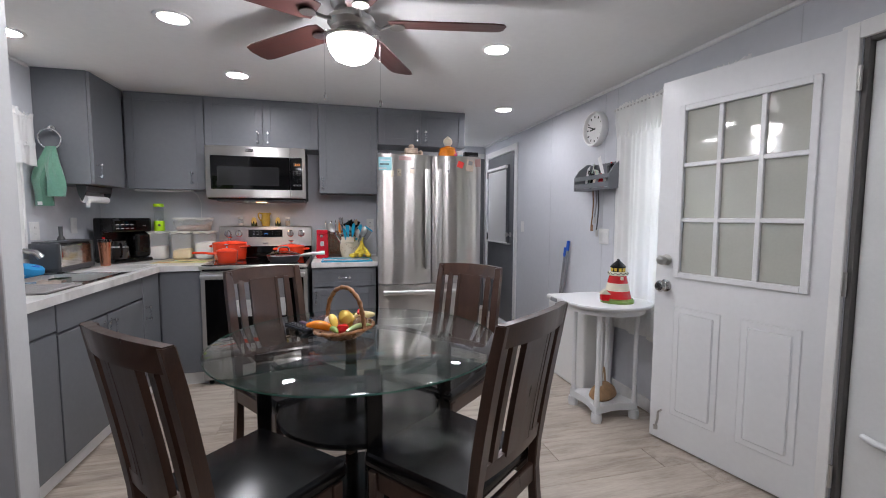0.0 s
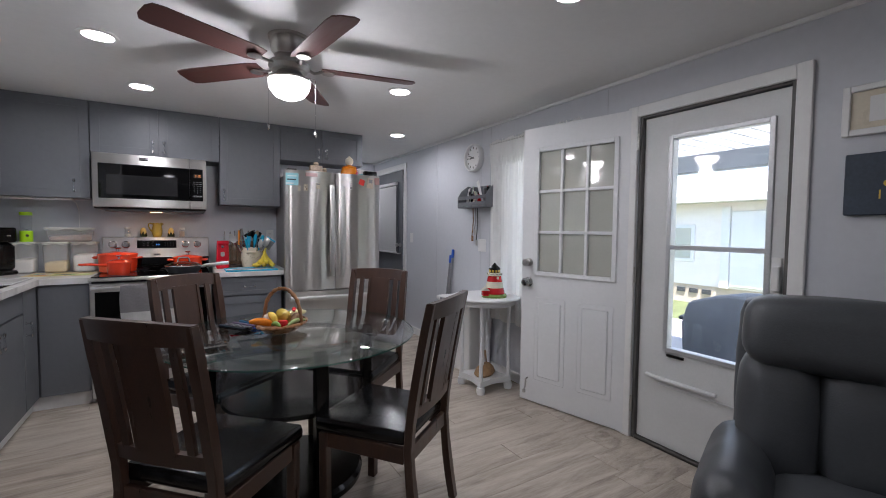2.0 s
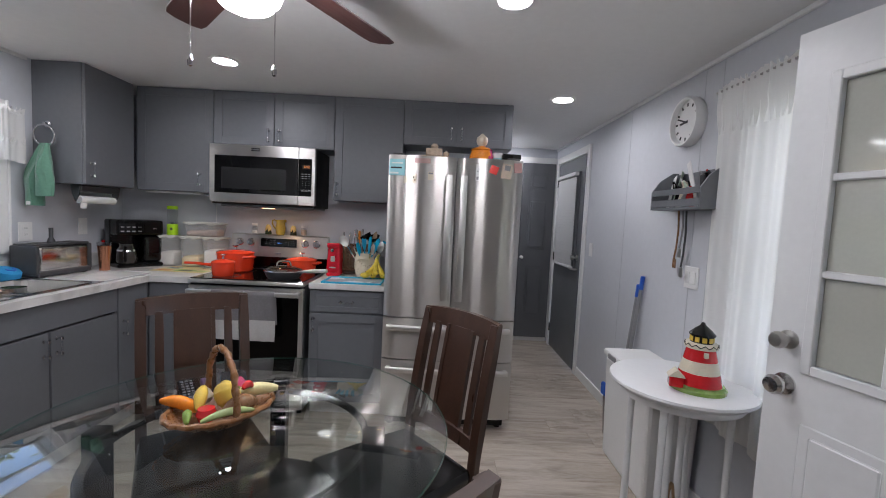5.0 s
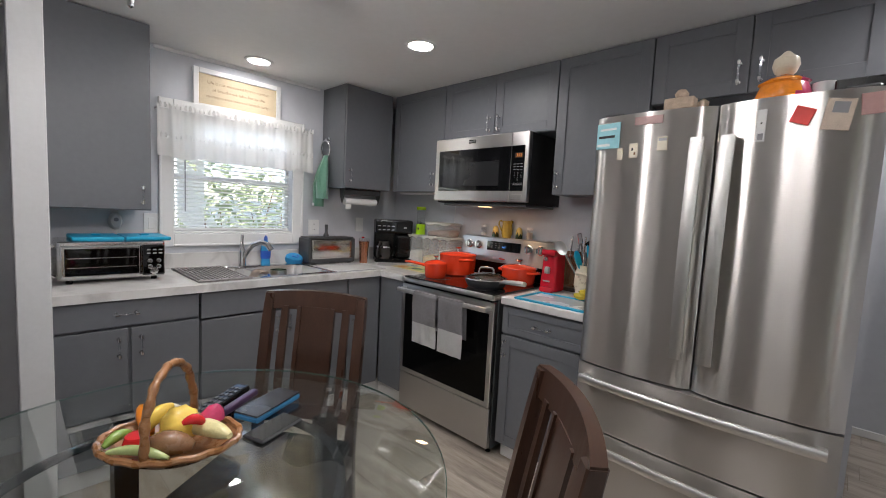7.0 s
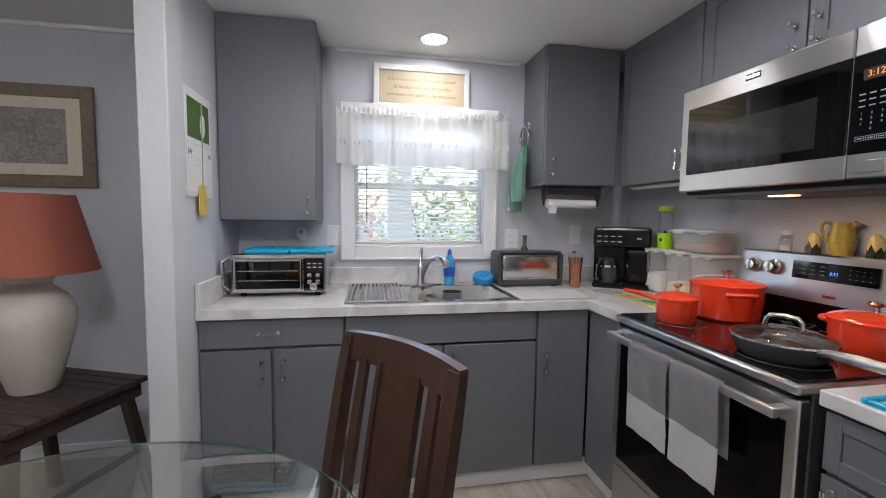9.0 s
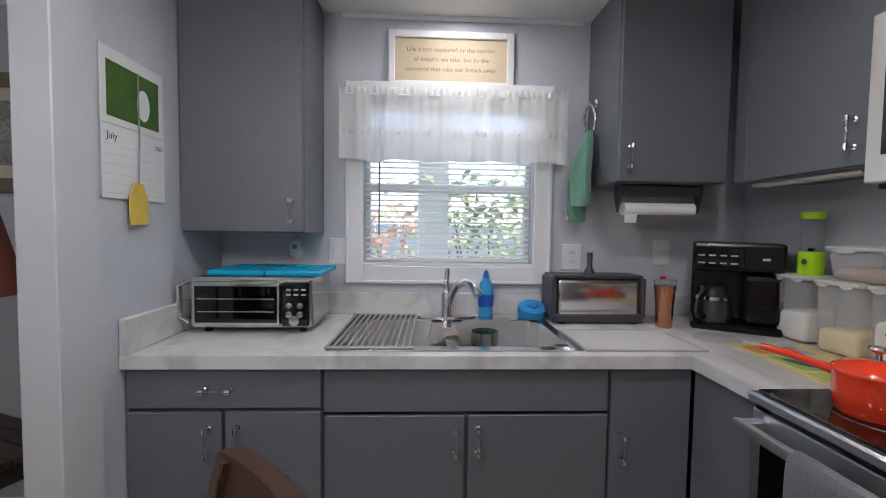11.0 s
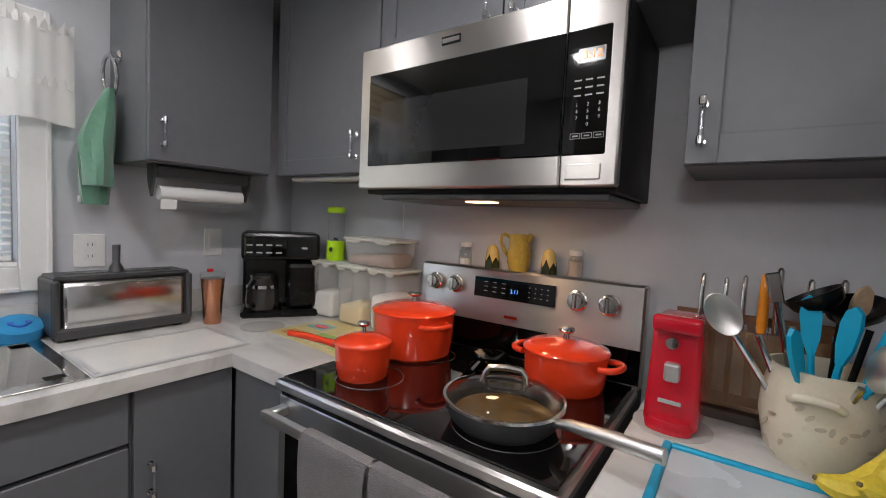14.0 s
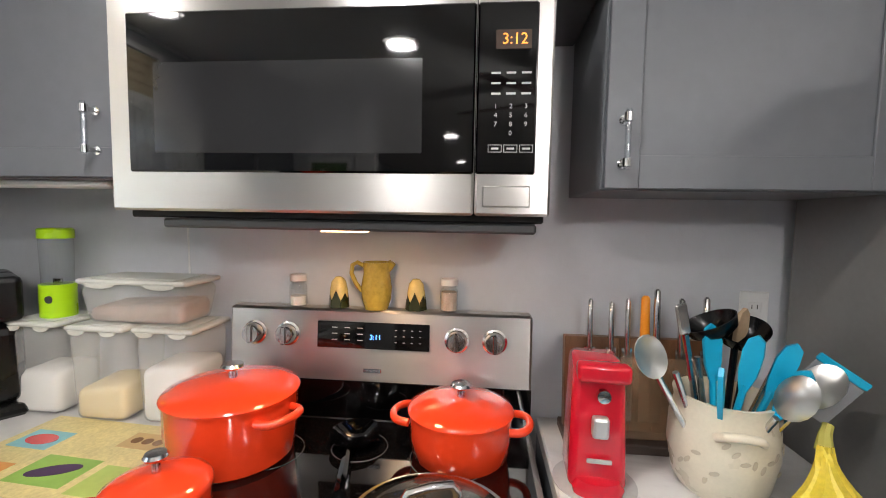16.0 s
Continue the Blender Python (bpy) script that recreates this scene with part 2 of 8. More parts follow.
def marble_material():
    """White laminate with soft grey diagonal veins."""
    m, n, l, b = nodes_of("marble_laminate")
    tc, mp = n.new("ShaderNodeTexCoord"), n.new("ShaderNodeMapping")
    mp.inputs["Rotation"].default_value, mp.inputs["Scale"].default_value = (0, 0, 0.7), (1, 1.9, 1.4)
    l.new(tc.outputs["Object"], mp.inputs["Vector"])
    no = n.new("ShaderNodeTexNoise")
    no.inputs["Scale"].default_value, no.inputs["Detail"].default_value, no.inputs["Distortion"].default_value = 3.2, 8, 1.2
    l.new(mp.outputs[0], no.inputs["Vector"])
    ramp = n.new("ShaderNodeValToRGB")
    e = ramp.color_ramp.elements
    e[0].position, e[0].color = 0.34, (0.46, 0.448, 0.436, 1)
    e[1].position, e[1].color = 0.56, (0.635, 0.625, 0.605, 1)
    l.new(no.outputs[0], ramp.inputs[0])
    l.new(ramp.outputs[0], b.inputs["Base Color"])
    b.inputs["Roughness"].default_value = 0.3
    return m


def sheer_material(name, colour, share):
    """Thin cloth: part see-through, part glowing with the light behind it."""
    m, n, l, b = nodes_of(name)
    tr, tl, mx, mx2 = n.new("ShaderNodeBsdfTransparent"), n.new("ShaderNodeBsdfTranslucent"), n.new("ShaderNodeMixShader"), n.new("ShaderNodeMixShader")
    b.inputs["Base Color"].default_value, b.inputs["Roughness"].default_value = (*colour, 1), 0.9
    tl.inputs["Color"].default_value = (*colour, 1)
    tc, wv = n.new("ShaderNodeTexCoord"), n.new("ShaderNodeTexNoise")
    wv.inputs["Scale"].default_value = 420
    l.new(tc.outputs["Object"], wv.inputs["Vector"])
    fac = n.new("ShaderNodeMapRange")
    fac.inputs["To Min"].default_value, fac.inputs["To Max"].default_value = share - 0.1, share + 0.1
    l.new(wv.outputs[0], fac.inputs["Value"])
    mx.inputs[0].default_value = 0.45
    l.new(b.outputs[0], mx.inputs[1])
    l.new(tl.outputs[0], mx.inputs[2])
    l.new(fac.outputs[0], mx2.inputs[0])
    l.new(mx.outputs[0], mx2.inputs[1])
    l.new(tr.outputs[0], mx2.inputs[2])
    l.new(mx2.outputs[0], n["Material Output"].inputs[0])
    return m


def pane_material(name, tint=(1, 1, 1), gloss=0.06, power=4.0):
    """Thin clear pane: sees straight through, with a weak mirror."""
    m, n, l, b = nodes_of(name)
    tr, gl, mx, fr = n.new("ShaderNodeBsdfTransparent"), n.new("ShaderNodeBsdfGlossy"), n.new("ShaderNodeMixShader"), n.new("ShaderNodeLayerWeight")
    pw_, ad = n.new("ShaderNodeMath"), n.new("ShaderNodeMath")
    tr.inputs["Color"].default_value = (*tint, 1)
    gl.inputs["Roughness"].default_value = 0.01
    fr.inputs["Blend"].default_value = 0.5
    pw_.operation, pw_.inputs[1].default_value = "POWER", power
    ad.operation, ad.inputs[1].default_value, ad.inputs[2].default_value = "MULTIPLY_ADD", 0.75, gloss * 0.6
    l.new(fr.outputs["Facing"], pw_.inputs[0])
    l.new(pw_.outputs[0], ad.inputs[0])
    l.new(ad.outputs[0], mx.inputs[0])
    l.new(tr.outputs[0], mx.inputs[1])
    l.new(gl.outputs[0], mx.inputs[2])
    l.new(mx.outputs[0], n["Material Output"].inputs[0])
    return m


def leaf_material(name, colour):
    """A leaf that lets a good part of the sunlight through."""
    m, n, l, b = nodes_of(name)
    tl, mx, geo, hs_ = n.new("ShaderNodeBsdfTranslucent"), n.new("ShaderNodeMixShader"), n.new("ShaderNodeNewGeometry"), n.new("ShaderNodeHueSaturation")
    hs_.inputs["Color"].default_value = (*colour, 1)
    rg = n.new("ShaderNodeMapRange")
    rg.inputs["To Min"].default_value, rg.inputs["To Max"].default_value = 0.5, 1.6
    l.new(geo.outputs["Random Per Island"], rg.inputs["Value"])
    l.new(rg.outputs[0], hs_.inputs["Value"])
    l.new(hs_.outputs[0], b.inputs["Base Color"])
    tl.inputs["Color"].default_value = (colour[0] * 2.4, colour[1] * 2.2, colour[2] * 2.4, 1)
    b.inputs["Roughness"].default_value, mx.inputs[0].default_value = 0.4, 0.5
    l.new(b.outputs[0], mx.inputs[1])
    l.new(tl.outputs[0], mx.inputs[2])
    l.new(mx.outputs[0], n["Material Output"].inputs[0])
    return m


PLANK, MARBLE = plank_material(), marble_material()
SHEER = sheer_material("sheer_white_cloth", (0.86, 0.85, 0.83), 0.14)
CURTAIN = sheer_material("white_curtain_cloth", (0.9, 0.9, 0.88), 0.1)
PANE = pane_material("window_pane")
TABLEGLASS = pane_material("table_glass", (0.93, 0.965, 0.95), 0.07, 2.7)
ACRYLIC = pane_material("clear_acrylic", (0.93, 0.945, 0.95), 0.12)
ACRYLBAR = pane_material("acrylic_bar", (0.94, 0.96, 0.98), 0.28)
TUB = mat("cloudy_plastic", (0.8, 0.79, 0.76), 0.22, vary=0.03, alpha=0.27)
TUBLID = mat("white_plastic_lid", (0.7, 0.69, 0.63), 0.35, vary=0.03, alpha=0.85)
WHITEP = mat("white_plastic", (0.74, 0.74, 0.73), 0.35, vary=0.03)
LAMPWHITE = mat("lamp_lens", (1.0, 0.97, 0.92), 0.5, vary=0, glow=14)
GLOBE = mat("fan_globe", (1.0, 0.95, 0.88), 0.3, vary=0, glow=7)
NICKEL = mat("brushed_nickel", (0.5, 0.49, 0.47), 0.3, 1.0, vary=0.04)
FANWOOD = mat("fan_blade_wood", (0.075, 0.03, 0.026), 0.4, vary=0.25, stretch=(1, 8, 1))
BLUE = mat("turquoise_silicone", (0.0, 0.34, 0.55), 0.4, vary=0.05)
BLUEP = mat("blue_plastic", (0.02, 0.1, 0.5), 0.35, vary=0.05)
GREENT = mat("green_terry_towel", (0.12, 0.27, 0.19), 0.95, vary=0.15, bump=0.9, bump_scale=300, sheen=0.4)
GREYT = mat("grey_terry_towel", (0.31, 0.295, 0.3), 0.95, vary=0.12, bump=0.9, bump_scale=260, sheen=0.4)
WHITET = mat("white_terry_towel", (0.78, 0.77, 0.75), 0.95, vary=0.08, bump=0.9, bump_scale=260, sheen=0.4)
PAPER = mat("paper_white", (0.74, 0.74, 0.73), 0.8, vary=0.03)
SIGNP = mat("cream_card", (0.56, 0.46, 0.31), 0.7, vary=0.12, scale=9)
INK = mat("brown_ink", (0.2, 0.13, 0.07), 0.7, vary=0)
INKB = mat("black_ink", (0.02, 0.02, 0.02), 0.6, vary=0)
INKW = mat("white_print", (0.36, 0.36, 0.36), 0.6, vary=0)
LIME = mat("lime_plastic", (0.42, 0.72, 0.01), 0.3, vary=0.03)
COPPER = mat("copper_tumbler", (0.6, 0.28, 0.17), 0.25, 1.0, vary=0.05)
YELLOW = mat("yellow_glaze", (0.75, 0.53, 0.09), 0.2, vary=0.12, scale=20, coat=0.4)
OCHRE = mat("ochre_glaze", (0.38, 0.29, 0.05), 0.16, vary=0.3, scale=7, coat=0.4)
DKGREEN = mat("dark_green_glaze", (0.025, 0.032, 0.012), 0.22, vary=0.4, coat=0.4)
GREEN = mat("green_glaze", (0.2, 0.32, 0.06), 0.25, vary=0.25, scale=30, coat=0.4)
ORANGE = mat("orange_glaze", (0.8, 0.24, 0.01), 0.2, vary=0.15, coat=0.4)
REDG = mat("red_glaze", (0.55, 0.012, 0.015), 0.2, vary=0.1, coat=0.4)
PINK = mat("pink_glaze", (0.5, 0.05, 0.13), 0.2, vary=0.2, coat=0.4)
CREAM = mat("cream_stoneware", (0.66, 0.6, 0.47), 0.3, vary=0.06, scale=12, coat=0.3)
BROWNG = mat("brown_glaze", (0.2, 0.1, 0.045), 0.25, vary=0.3, scale=30, coat=0.5)
BASKET = mat("basket_glaze", (0.26, 0.12, 0.045), 0.28, vary=0.35, scale=40, coat=0.5, bump=0.6, bump_scale=90)
BANANA = mat("banana_peel", (0.7, 0.54, 0.045), 0.5, vary=0.2, scale=12)
REDP = mat("red_plastic", (0.5, 0.008, 0.022), 0.2, vary=0.03, coat=0.4)
KNIFEW = mat("acacia_wood", (0.15, 0.068, 0.03), 0.4, vary=0.35, stretch=(14, 14, 1.2))
TERRA = mat("rust_lampshade", (0.33, 0.095, 0.06), 0.85, vary=0.08, bump=0.4, bump_scale=300)
LAMPB = mat("cream_crackle_ceramic", (0.66, 0.6, 0.5), 0.5, vary=0.08, bump=0.25, bump_scale=30)
GILT = mat("antique_frame", (0.2, 0.16, 0.11), 0.45, 0.3, vary=0.35, scale=40, bump=0.8, bump_scale=80)
DARKGREY = mat("dark_grey_plastic", (0.05, 0.052, 0.055), 0.4, vary=0.05)
GREYP = mat("grey_plastic", (0.25, 0.25, 0.26), 0.4, vary=0.05)
FLOUR = mat("flour", (0.78, 0.76, 0.72), 0.95, vary=0.05)
MEAL = mat("corn_meal", (0.75, 0.6, 0.33), 0.95, vary=0.08, scale=60)
GRILLC = mat("grey_vinyl_cover", (0.12, 0.14, 0.17), 0.55, vary=0.15, bump=0.4, bump_scale=20)
GRASS = mat("lawn_grass", (0.12, 0.14, 0.055), 0.9, vary=0.4, scale=3, bump=1, bump_scale=60)
CONCRETE = mat("concrete", (0.45, 0.43, 0.4), 0.9, vary=0.12, scale=2, bump=0.4)
SIDING = mat("cream_siding", (0.84, 0.79, 0.75), 0.7, vary=0.06)
LEAF = leaf_material("shrub_leaf", (0.17, 0.21, 0.12))
LEAFR = leaf_material("croton_leaf", (0.28, 0.19, 0.12))
ORANGEDIGIT = mat("amber_digits", (1.0, 0.3, 0.03), 0.5, vary=0, glow=0.14)
BLUEDIGIT = mat("blue_digits", (0.1, 0.35, 1.0), 0.5, vary=0, glow=0.6)
STEELH = brushed(mat("brushed_steel_across", (0.55, 0.535, 0.515), 0.32, 1.0, vary=0), 0.85, 0.25)
SINKST = mat("sink_steel", (0.66, 0.65, 0.63), 0.36, 1.0, vary=0.04)
STEELP = mat("polished_steel", (0.62, 0.61, 0.6), 0.16, 1.0, vary=0.03)
SATIN = brushed(mat("satin_steel", (0.66, 0.65, 0.63), 0.42, 1.0, vary=0), 0.4)
OVENGL = mat("oven_door_glass", (0.001, 0.001, 0.001), 0.12, vary=0)
OVENGL.node_tree.nodes["Principled BSDF"].inputs["Specular IOR Level"].default_value = 0.15
COOKTOP = mat("ceramic_cooktop", (0.003, 0.0025, 0.0025), 0.06, vary=0, coat=0.3)


def writing(text, size, material, parent, m, name="writing", align="CENTER"):
    """Flat letters in the built-in font, as a mesh."""
    cu = bpy.data.curves.new("letters", "FONT")
    cu.body, cu.size, cu.align_x, cu.align_y, cu.extrude = text, size, align, "CENTER", 0.0002
    cu.resolution_u = 2
    ob = bpy.data.objects.new("letters", cu)
    scene.collection.objects.link(ob)
    me = bpy.data.meshes.new_from_object(ob.evaluated_get(bpy.context.evaluated_depsgraph_get()))
    bpy.data.objects.remove(ob)
    bpy.data.curves.remove(cu)
    me.materials.clear()
    me.materials.append(material)
    res = new(name, me)
    res.parent, res.matrix_basis = parent, m
    return res


ON_NORTH = Matrix(((1, 0, 0), (0, 0, -1), (0, 1, 0))).to_4x4()  # letters that face -y
ON_WEST = Matrix(((0, 0, 1), (1, 0, 0), (0, 1, 0))).to_4x4()  # letters that face +x
ON_PART = Matrix(((-1, 0, 0), (0, 0, 1), (0, 1, 0))).to_4x4()  # letters that face +y


def at(x, y, z):
    return Matrix.Translation((x, y, z))

# ---- structure ----
CEILING, EAST, SOUTH, HALL, HALLX = 2.22, 3.85, -7.4, 1.45, 3.07
floor = setting("floor", box(-0.12, 4.0, SOUTH - 0.1, 1.6, -0.08, -0.004), mat("plank_joint", (0.3, 0.26, 0.215), 0.8), "grey-brown wood-look vinyl plank floor", "floor")
setting("ceiling", box(-0.12, 4.0, SOUTH - 0.1, 1.6, CEILING, CEILING + 0.08), CEIL, "smooth white painted low ceiling", "ceiling")
wall_holes("wall_west", "x", 0, -0.12, SOUTH, 0.12, CEILING, [(-1.745, -0.985, 1.13, 1.86)], WALL, "grey painted wall with the sink window")
wall_holes("wall_north", "y", 0, 0.12, 0, HALLX, CEILING, [], WALL, "grey painted kitchen wall behind the range")
wall_holes("wall_hall_west", "x", HALLX, -0.12, 0.12, HALL, CEILING, [], WALL, "grey painted side wall of the hall")
wall_holes("wall_hall_end", "y", HALL, 0.12, HALLX - 0.12, EAST, CEILING, [], WALL, "grey painted end wall of the hall")
wall_east = wall_holes("wall_east", "x", EAST, 0.13, SOUTH, HALL + 0.12, CEILING, [(-3.6, -2.83, 0, 1.97), (-2.3, -1.62, 0.75, 1.93), (0.42, 1.3, 0, 2.03)], WALL, "grey painted panelled wall with the entry door")
wall_holes("wall_south", "y", SOUTH, -0.12, -0.12, 4.0, CEILING, [], WALL, "plain grey wall that closes the living room")
wall_holes("wall_partition", "y", -2.36, -0.075, 0, 0.84, CEILING, [], WALL, "short grey partition beside the kitchen counter")


def trim_of(name, bm, label, category="trim"):
    return setting(name, bm, TRIM, label, category)


bm = None
for y0, y1 in ((SOUTH, -3.665), (-2.762, 0.35)):
    bm = box(EAST - 0.014, EAST - 0.0005, y0, y1, 0, 0.085, 0.003, bm)
trim_of("baseboard", bm, "white baseboard along the panelled wall", "baseboard")
trim_of("baseboard_hall", box(HALLX + 0.0005, EAST - 0.015, HALL - 0.014, HALL - 0.0005, 0, 0.05, 0.003), "white baseboard below the closet door", "baseboard")
trim_of("baseboard_west", box(0.0005, 0.014, SOUTH, -2.436, 0, 0.085, 0.003), "white baseboard in the living room", "baseboard")
trim_of("cornice_east", box(EAST - 0.02, EAST - 0.0005, SOUTH, HALL, CEILING - 0.022, CEILING - 0.0005, 0.004), "thin white trim under the ceiling")
trim_of("cornice_west", box(0.0005, 0.018, SOUTH, -2.436, CEILING - 0.022, CEILING - 0.0005, 0.004), "thin white trim under the living room ceiling")
trim_of("cornice_sink", box(0.0005, 0.018, -1.84, -0.78, CEILING - 0.02, CEILING - 0.0005, 0.004), "thin white trim above the sink window")
bm = box(0.72, 0.846, -2.3595, -2.346, 0, CEILING - 0.001, 0.003)
bm = box(0.8405, 0.853, -2.441, -2.346, 0, CEILING - 0.001, 0.003, bm)
setting("trim_partition", bm, mat("pale_grey_casing", (0.56, 0.565, 0.57), 0.45, vary=0.04), "pale grey casing on the partition end", "trim")
bm = None
for y in (-6.9, -6.5, -6.1, -5.7, -5.3, -4.9, -4.5, -4.1, -2.6, -1.36, -1.22, -0.4):
    bm = box(EAST - 0.0018, EAST + 0.001, y, y + 0.004, 0.09, CEILING - 0.03, bm=bm)
setting("panel_seam", bm, mat("seam_paint", (0.47, 0.485, 0.515), 0.6, vary=0.03), "shallow vertical seams of the wall panelling", "trim")


# ---- doors ----
def raised_panel(y0, y1, z0, z1, x, side, depth=0.008):
    """A moulded panel on a leaf that lies in x: a sunk border round a raised field."""
    bm = box(x, x + side * depth, y0, y1, z0, z1, 0.0035)
    return box(x, x + side * (depth + 0.005), y0 + 0.025, y1 - 0.025, z0 + 0.03, z1 - 0.03, 0.006, bm)


def knob(parent, name, m, r=0.028, material=CHROME):
    return part(name, lathe([(0, 0), (r * 1.15, 0), (r * 1.15, 0.006), (r * 0.45, 0.01), (r * 0.42, 0.03), (r, 0.04), (r * 1.05, 0.052), (r * 0.8, 0.064), (0, 0.068)], 20, m=m), material, parent, "round polished knob", True)


# The open white entry door; its leaf runs along local +x from the hinge.
leaf_turn = 104.3
entry = thing("door_entry", (3.862, -2.822, 0.012), leaf_turn, "open white entry door with nine small panes", "door", kind="structure")
W, H, T = 0.815, 2.0, 0.022
bm = None
wx0, wx1, wz0, wz1 = 0.13, 0.685, 0.96, 1.83
for x0, x1, z0, z1 in ((0, wx0, 0, H), (wx1, W, 0, H), (wx0, wx1, 0, wz0), (wx0, wx1, wz1, H)):
    bm = box(x0, x1, -T, T, z0, z1, bm=bm)
bmesh.ops.remove_doubles(bm, verts=bm.verts, dist=1e-5)
part("leaf", bm, DOORW, entry)
bm = None
for s in (-1, 1):
    for x0, x1, z0, z1 in ((wx0 - 0.022, wx0 + 0.008, wz0 - 0.022, wz1 + 0.022), (wx1 - 0.008, wx1 + 0.022, wz0 - 0.022, wz1 + 0.022), (wx0 + 0.008, wx1 - 0.008, wz0 - 0.022, wz0 + 0.008), (wx0 + 0.008, wx1 - 0.008, wz1 - 0.008, wz1 + 0.022)):
        bm = box(x0, x1, s * T, s * (T + 0.012), z0, z1, 0.003, bm)
part("window_frame", bm, DOORW, entry)
pw, ph = (wx1 - wx0) / 3, (wz1 - wz0) / 3
bm = None
for k in (1, 2):
    bm = box(wx0 + k * pw - 0.011, wx0 + k * pw + 0.011, -T + 0.001, T + 0.006, wz0, wz1, 0.003, bm)
    bm = box(wx0, wx1, -T + 0.002, T + 0.005, wz0 + k * ph - 0.011, wz0 + k * ph + 0.011, 0.003, bm)
part("muntin", bm, DOORW, entry)
LITE = mat("greenish_pane_over_blind", (0.46, 0.47, 0.42), 0.06, vary=0.04, bump=0.0, coat=0.6)
pane_bm = box(-pw / 2 + 0.008, pw / 2 - 0.008, 0.002, 0.012, -ph / 2 + 0.008, ph / 2 - 0.008)
first = part("pane", pane_bm, LITE, entry, "greenish pane before a closed blind", at=at(wx0 + pw / 2, 0, wz0 + ph / 2))
for i in range(3):
    for j in range(3):
        if i or j:
            o = new("pane", first.data)
            o.parent, o.matrix_basis = entry, at(wx0 + (i + 0.5) * pw, 0, wz0 + (j + 0.5) * ph)
for x0, x1 in ((0.12, 0.36), (0.455, 0.695)):
    for s in (1, -1):
        bm = box(x0, x1, s * T, s * (T + 0.004), 0.17, 0.78, 0.0035)
        bm = box(x0 + 0.03, x1 - 0.03, s * T, s * (T + 0.009), 0.2, 0.75, 0.007, bm)
        part("raised_panel", bm, DOORW, entry)
for s, rot in ((1, -90), (-1, 90)):
    knob(entry, "knob", at(0.752, s * T, 0.885) @ pose(0, 0, 0, rot), 0.03, STEELP)
    knob(entry, "deadbolt", at(0.752, s * T, 1.03) @ pose(0, 0, 0, rot), 0.026, NICKEL)
bm = tube([(0.745, T + 0.004, 0.17), (0.745, T + 0.03, 0.165), (0.745, T + 0.034, 0.12), (0.745, T + 0.05, 0.085)], 0.006)
part("doorstop", lathe([(0, 0), (0.012, 0), (0.012, 0.02), (0, 0.02)], 10, bm, at(0.745, T + 0.05, 0.072)), NICKEL, entry, "flip-down nickel doorstop")
for z in (0.2, 1.0, 1.8):
    part("hinge", box(-0.012, 0.02, T, T + 0.006, z - 0.045, z + 0.045, 0.001, tube([(-0.006, T + 0.006, z - 0.048), (-0.006, T + 0.006, z + 0.048)], 0.007)), NICKEL, entry)

# Casing and jamb of the entry.
bm = None
for y0, y1, z0, z1 in ((-3.662, -3.602, 0, 2.026), (-2.828, -2.765, 0, 2.026), (-3.602, -2.828, 1.962, 2.026)):
    bm = box(EAST - 0.02, EAST - 0.0005, y0, y1, z0, z1, 0.003, bm)
trim_of("door_casing", bm, "white casing round the entry door")
# Jamb boards, much darker than the white casing.
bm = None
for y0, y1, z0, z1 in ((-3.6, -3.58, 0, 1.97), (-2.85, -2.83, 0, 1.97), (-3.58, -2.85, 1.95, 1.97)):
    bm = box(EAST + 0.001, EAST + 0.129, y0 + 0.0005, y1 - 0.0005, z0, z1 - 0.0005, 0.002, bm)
setting("door_jamb", bm, mat("dark_grey_jamb", (0.1, 0.095, 0.09), 0.6), "dark grey jamb of the entry", "door frame")
setting("threshold", box(EAST + 0.0, EAST + 0.129, -3.58, -2.85, -0.003, 0.018, 0.004), mat("dark_metal", (0.06, 0.055, 0.05), 0.4, 0.8), "dark metal threshold of the entry", "threshold")

# The storm door in the outer half of the opening.
storm = thing("door_storm", (EAST + 0.045, -3.215, 0.02), 0, "white storm door with a two-part glass", "door", kind="structure")
bm = None
gy0, gy1, gz0, gz1 = -0.285, 0.19, 0.58, 1.785
for y0, y1, z0, z1 in ((-0.362, gy0, 0, 1.925), (gy1, 0.362, 0, 1.925), (gy0, gy1, 0, gz0), (gy0, gy1, gz1, 1.925)):
    bm = box(-0.018, 0.018, y0, y1, z0, z1, bm=bm)
bmesh.ops.remove_doubles(bm, verts=bm.verts, dist=1e-5)
part("leaf", bm, mat("storm_door_white", (0.66, 0.67, 0.665), 0.4, vary=0.04), storm)
bm = None
for y0, y1, z0, z1 in ((gy0 - 0.02, gy0 + 0.006, gz0 - 0.02, gz1 + 0.02), (gy1 - 0.006, gy1 + 0.02, gz0 - 0.02, gz1 + 0.02), (gy0 + 0.006, gy1 - 0.006, gz0 - 0.02, gz0 + 0.006), (gy0 + 0.006, gy1 - 0.006, gz1 - 0.006, gz1 + 0.02), (gy0, gy1, 1.155, 1.18)):
    bm = box(-0.028, 0.026, y0, y1, z0, z1, 0.003, bm)
part("glazing_frame", bm, mat("aluminium_frame", (0.55, 0.56, 0.57), 0.35, 0.5), storm)
for z0, z1 in ((gz0, 1.155), (1.18, gz1)):
    o = part("pane", box(-0.002, 0.002, gy0, gy1, z0, z1), PANE, storm)
    o.visible_shadow = False
part("closer", tube([(-0.03, 0.3, 0.4), (-0.045, 0.25, 0.4), (-0.045, -0.1, 0.4)], 0.012), DOORW, storm, "white door closer")
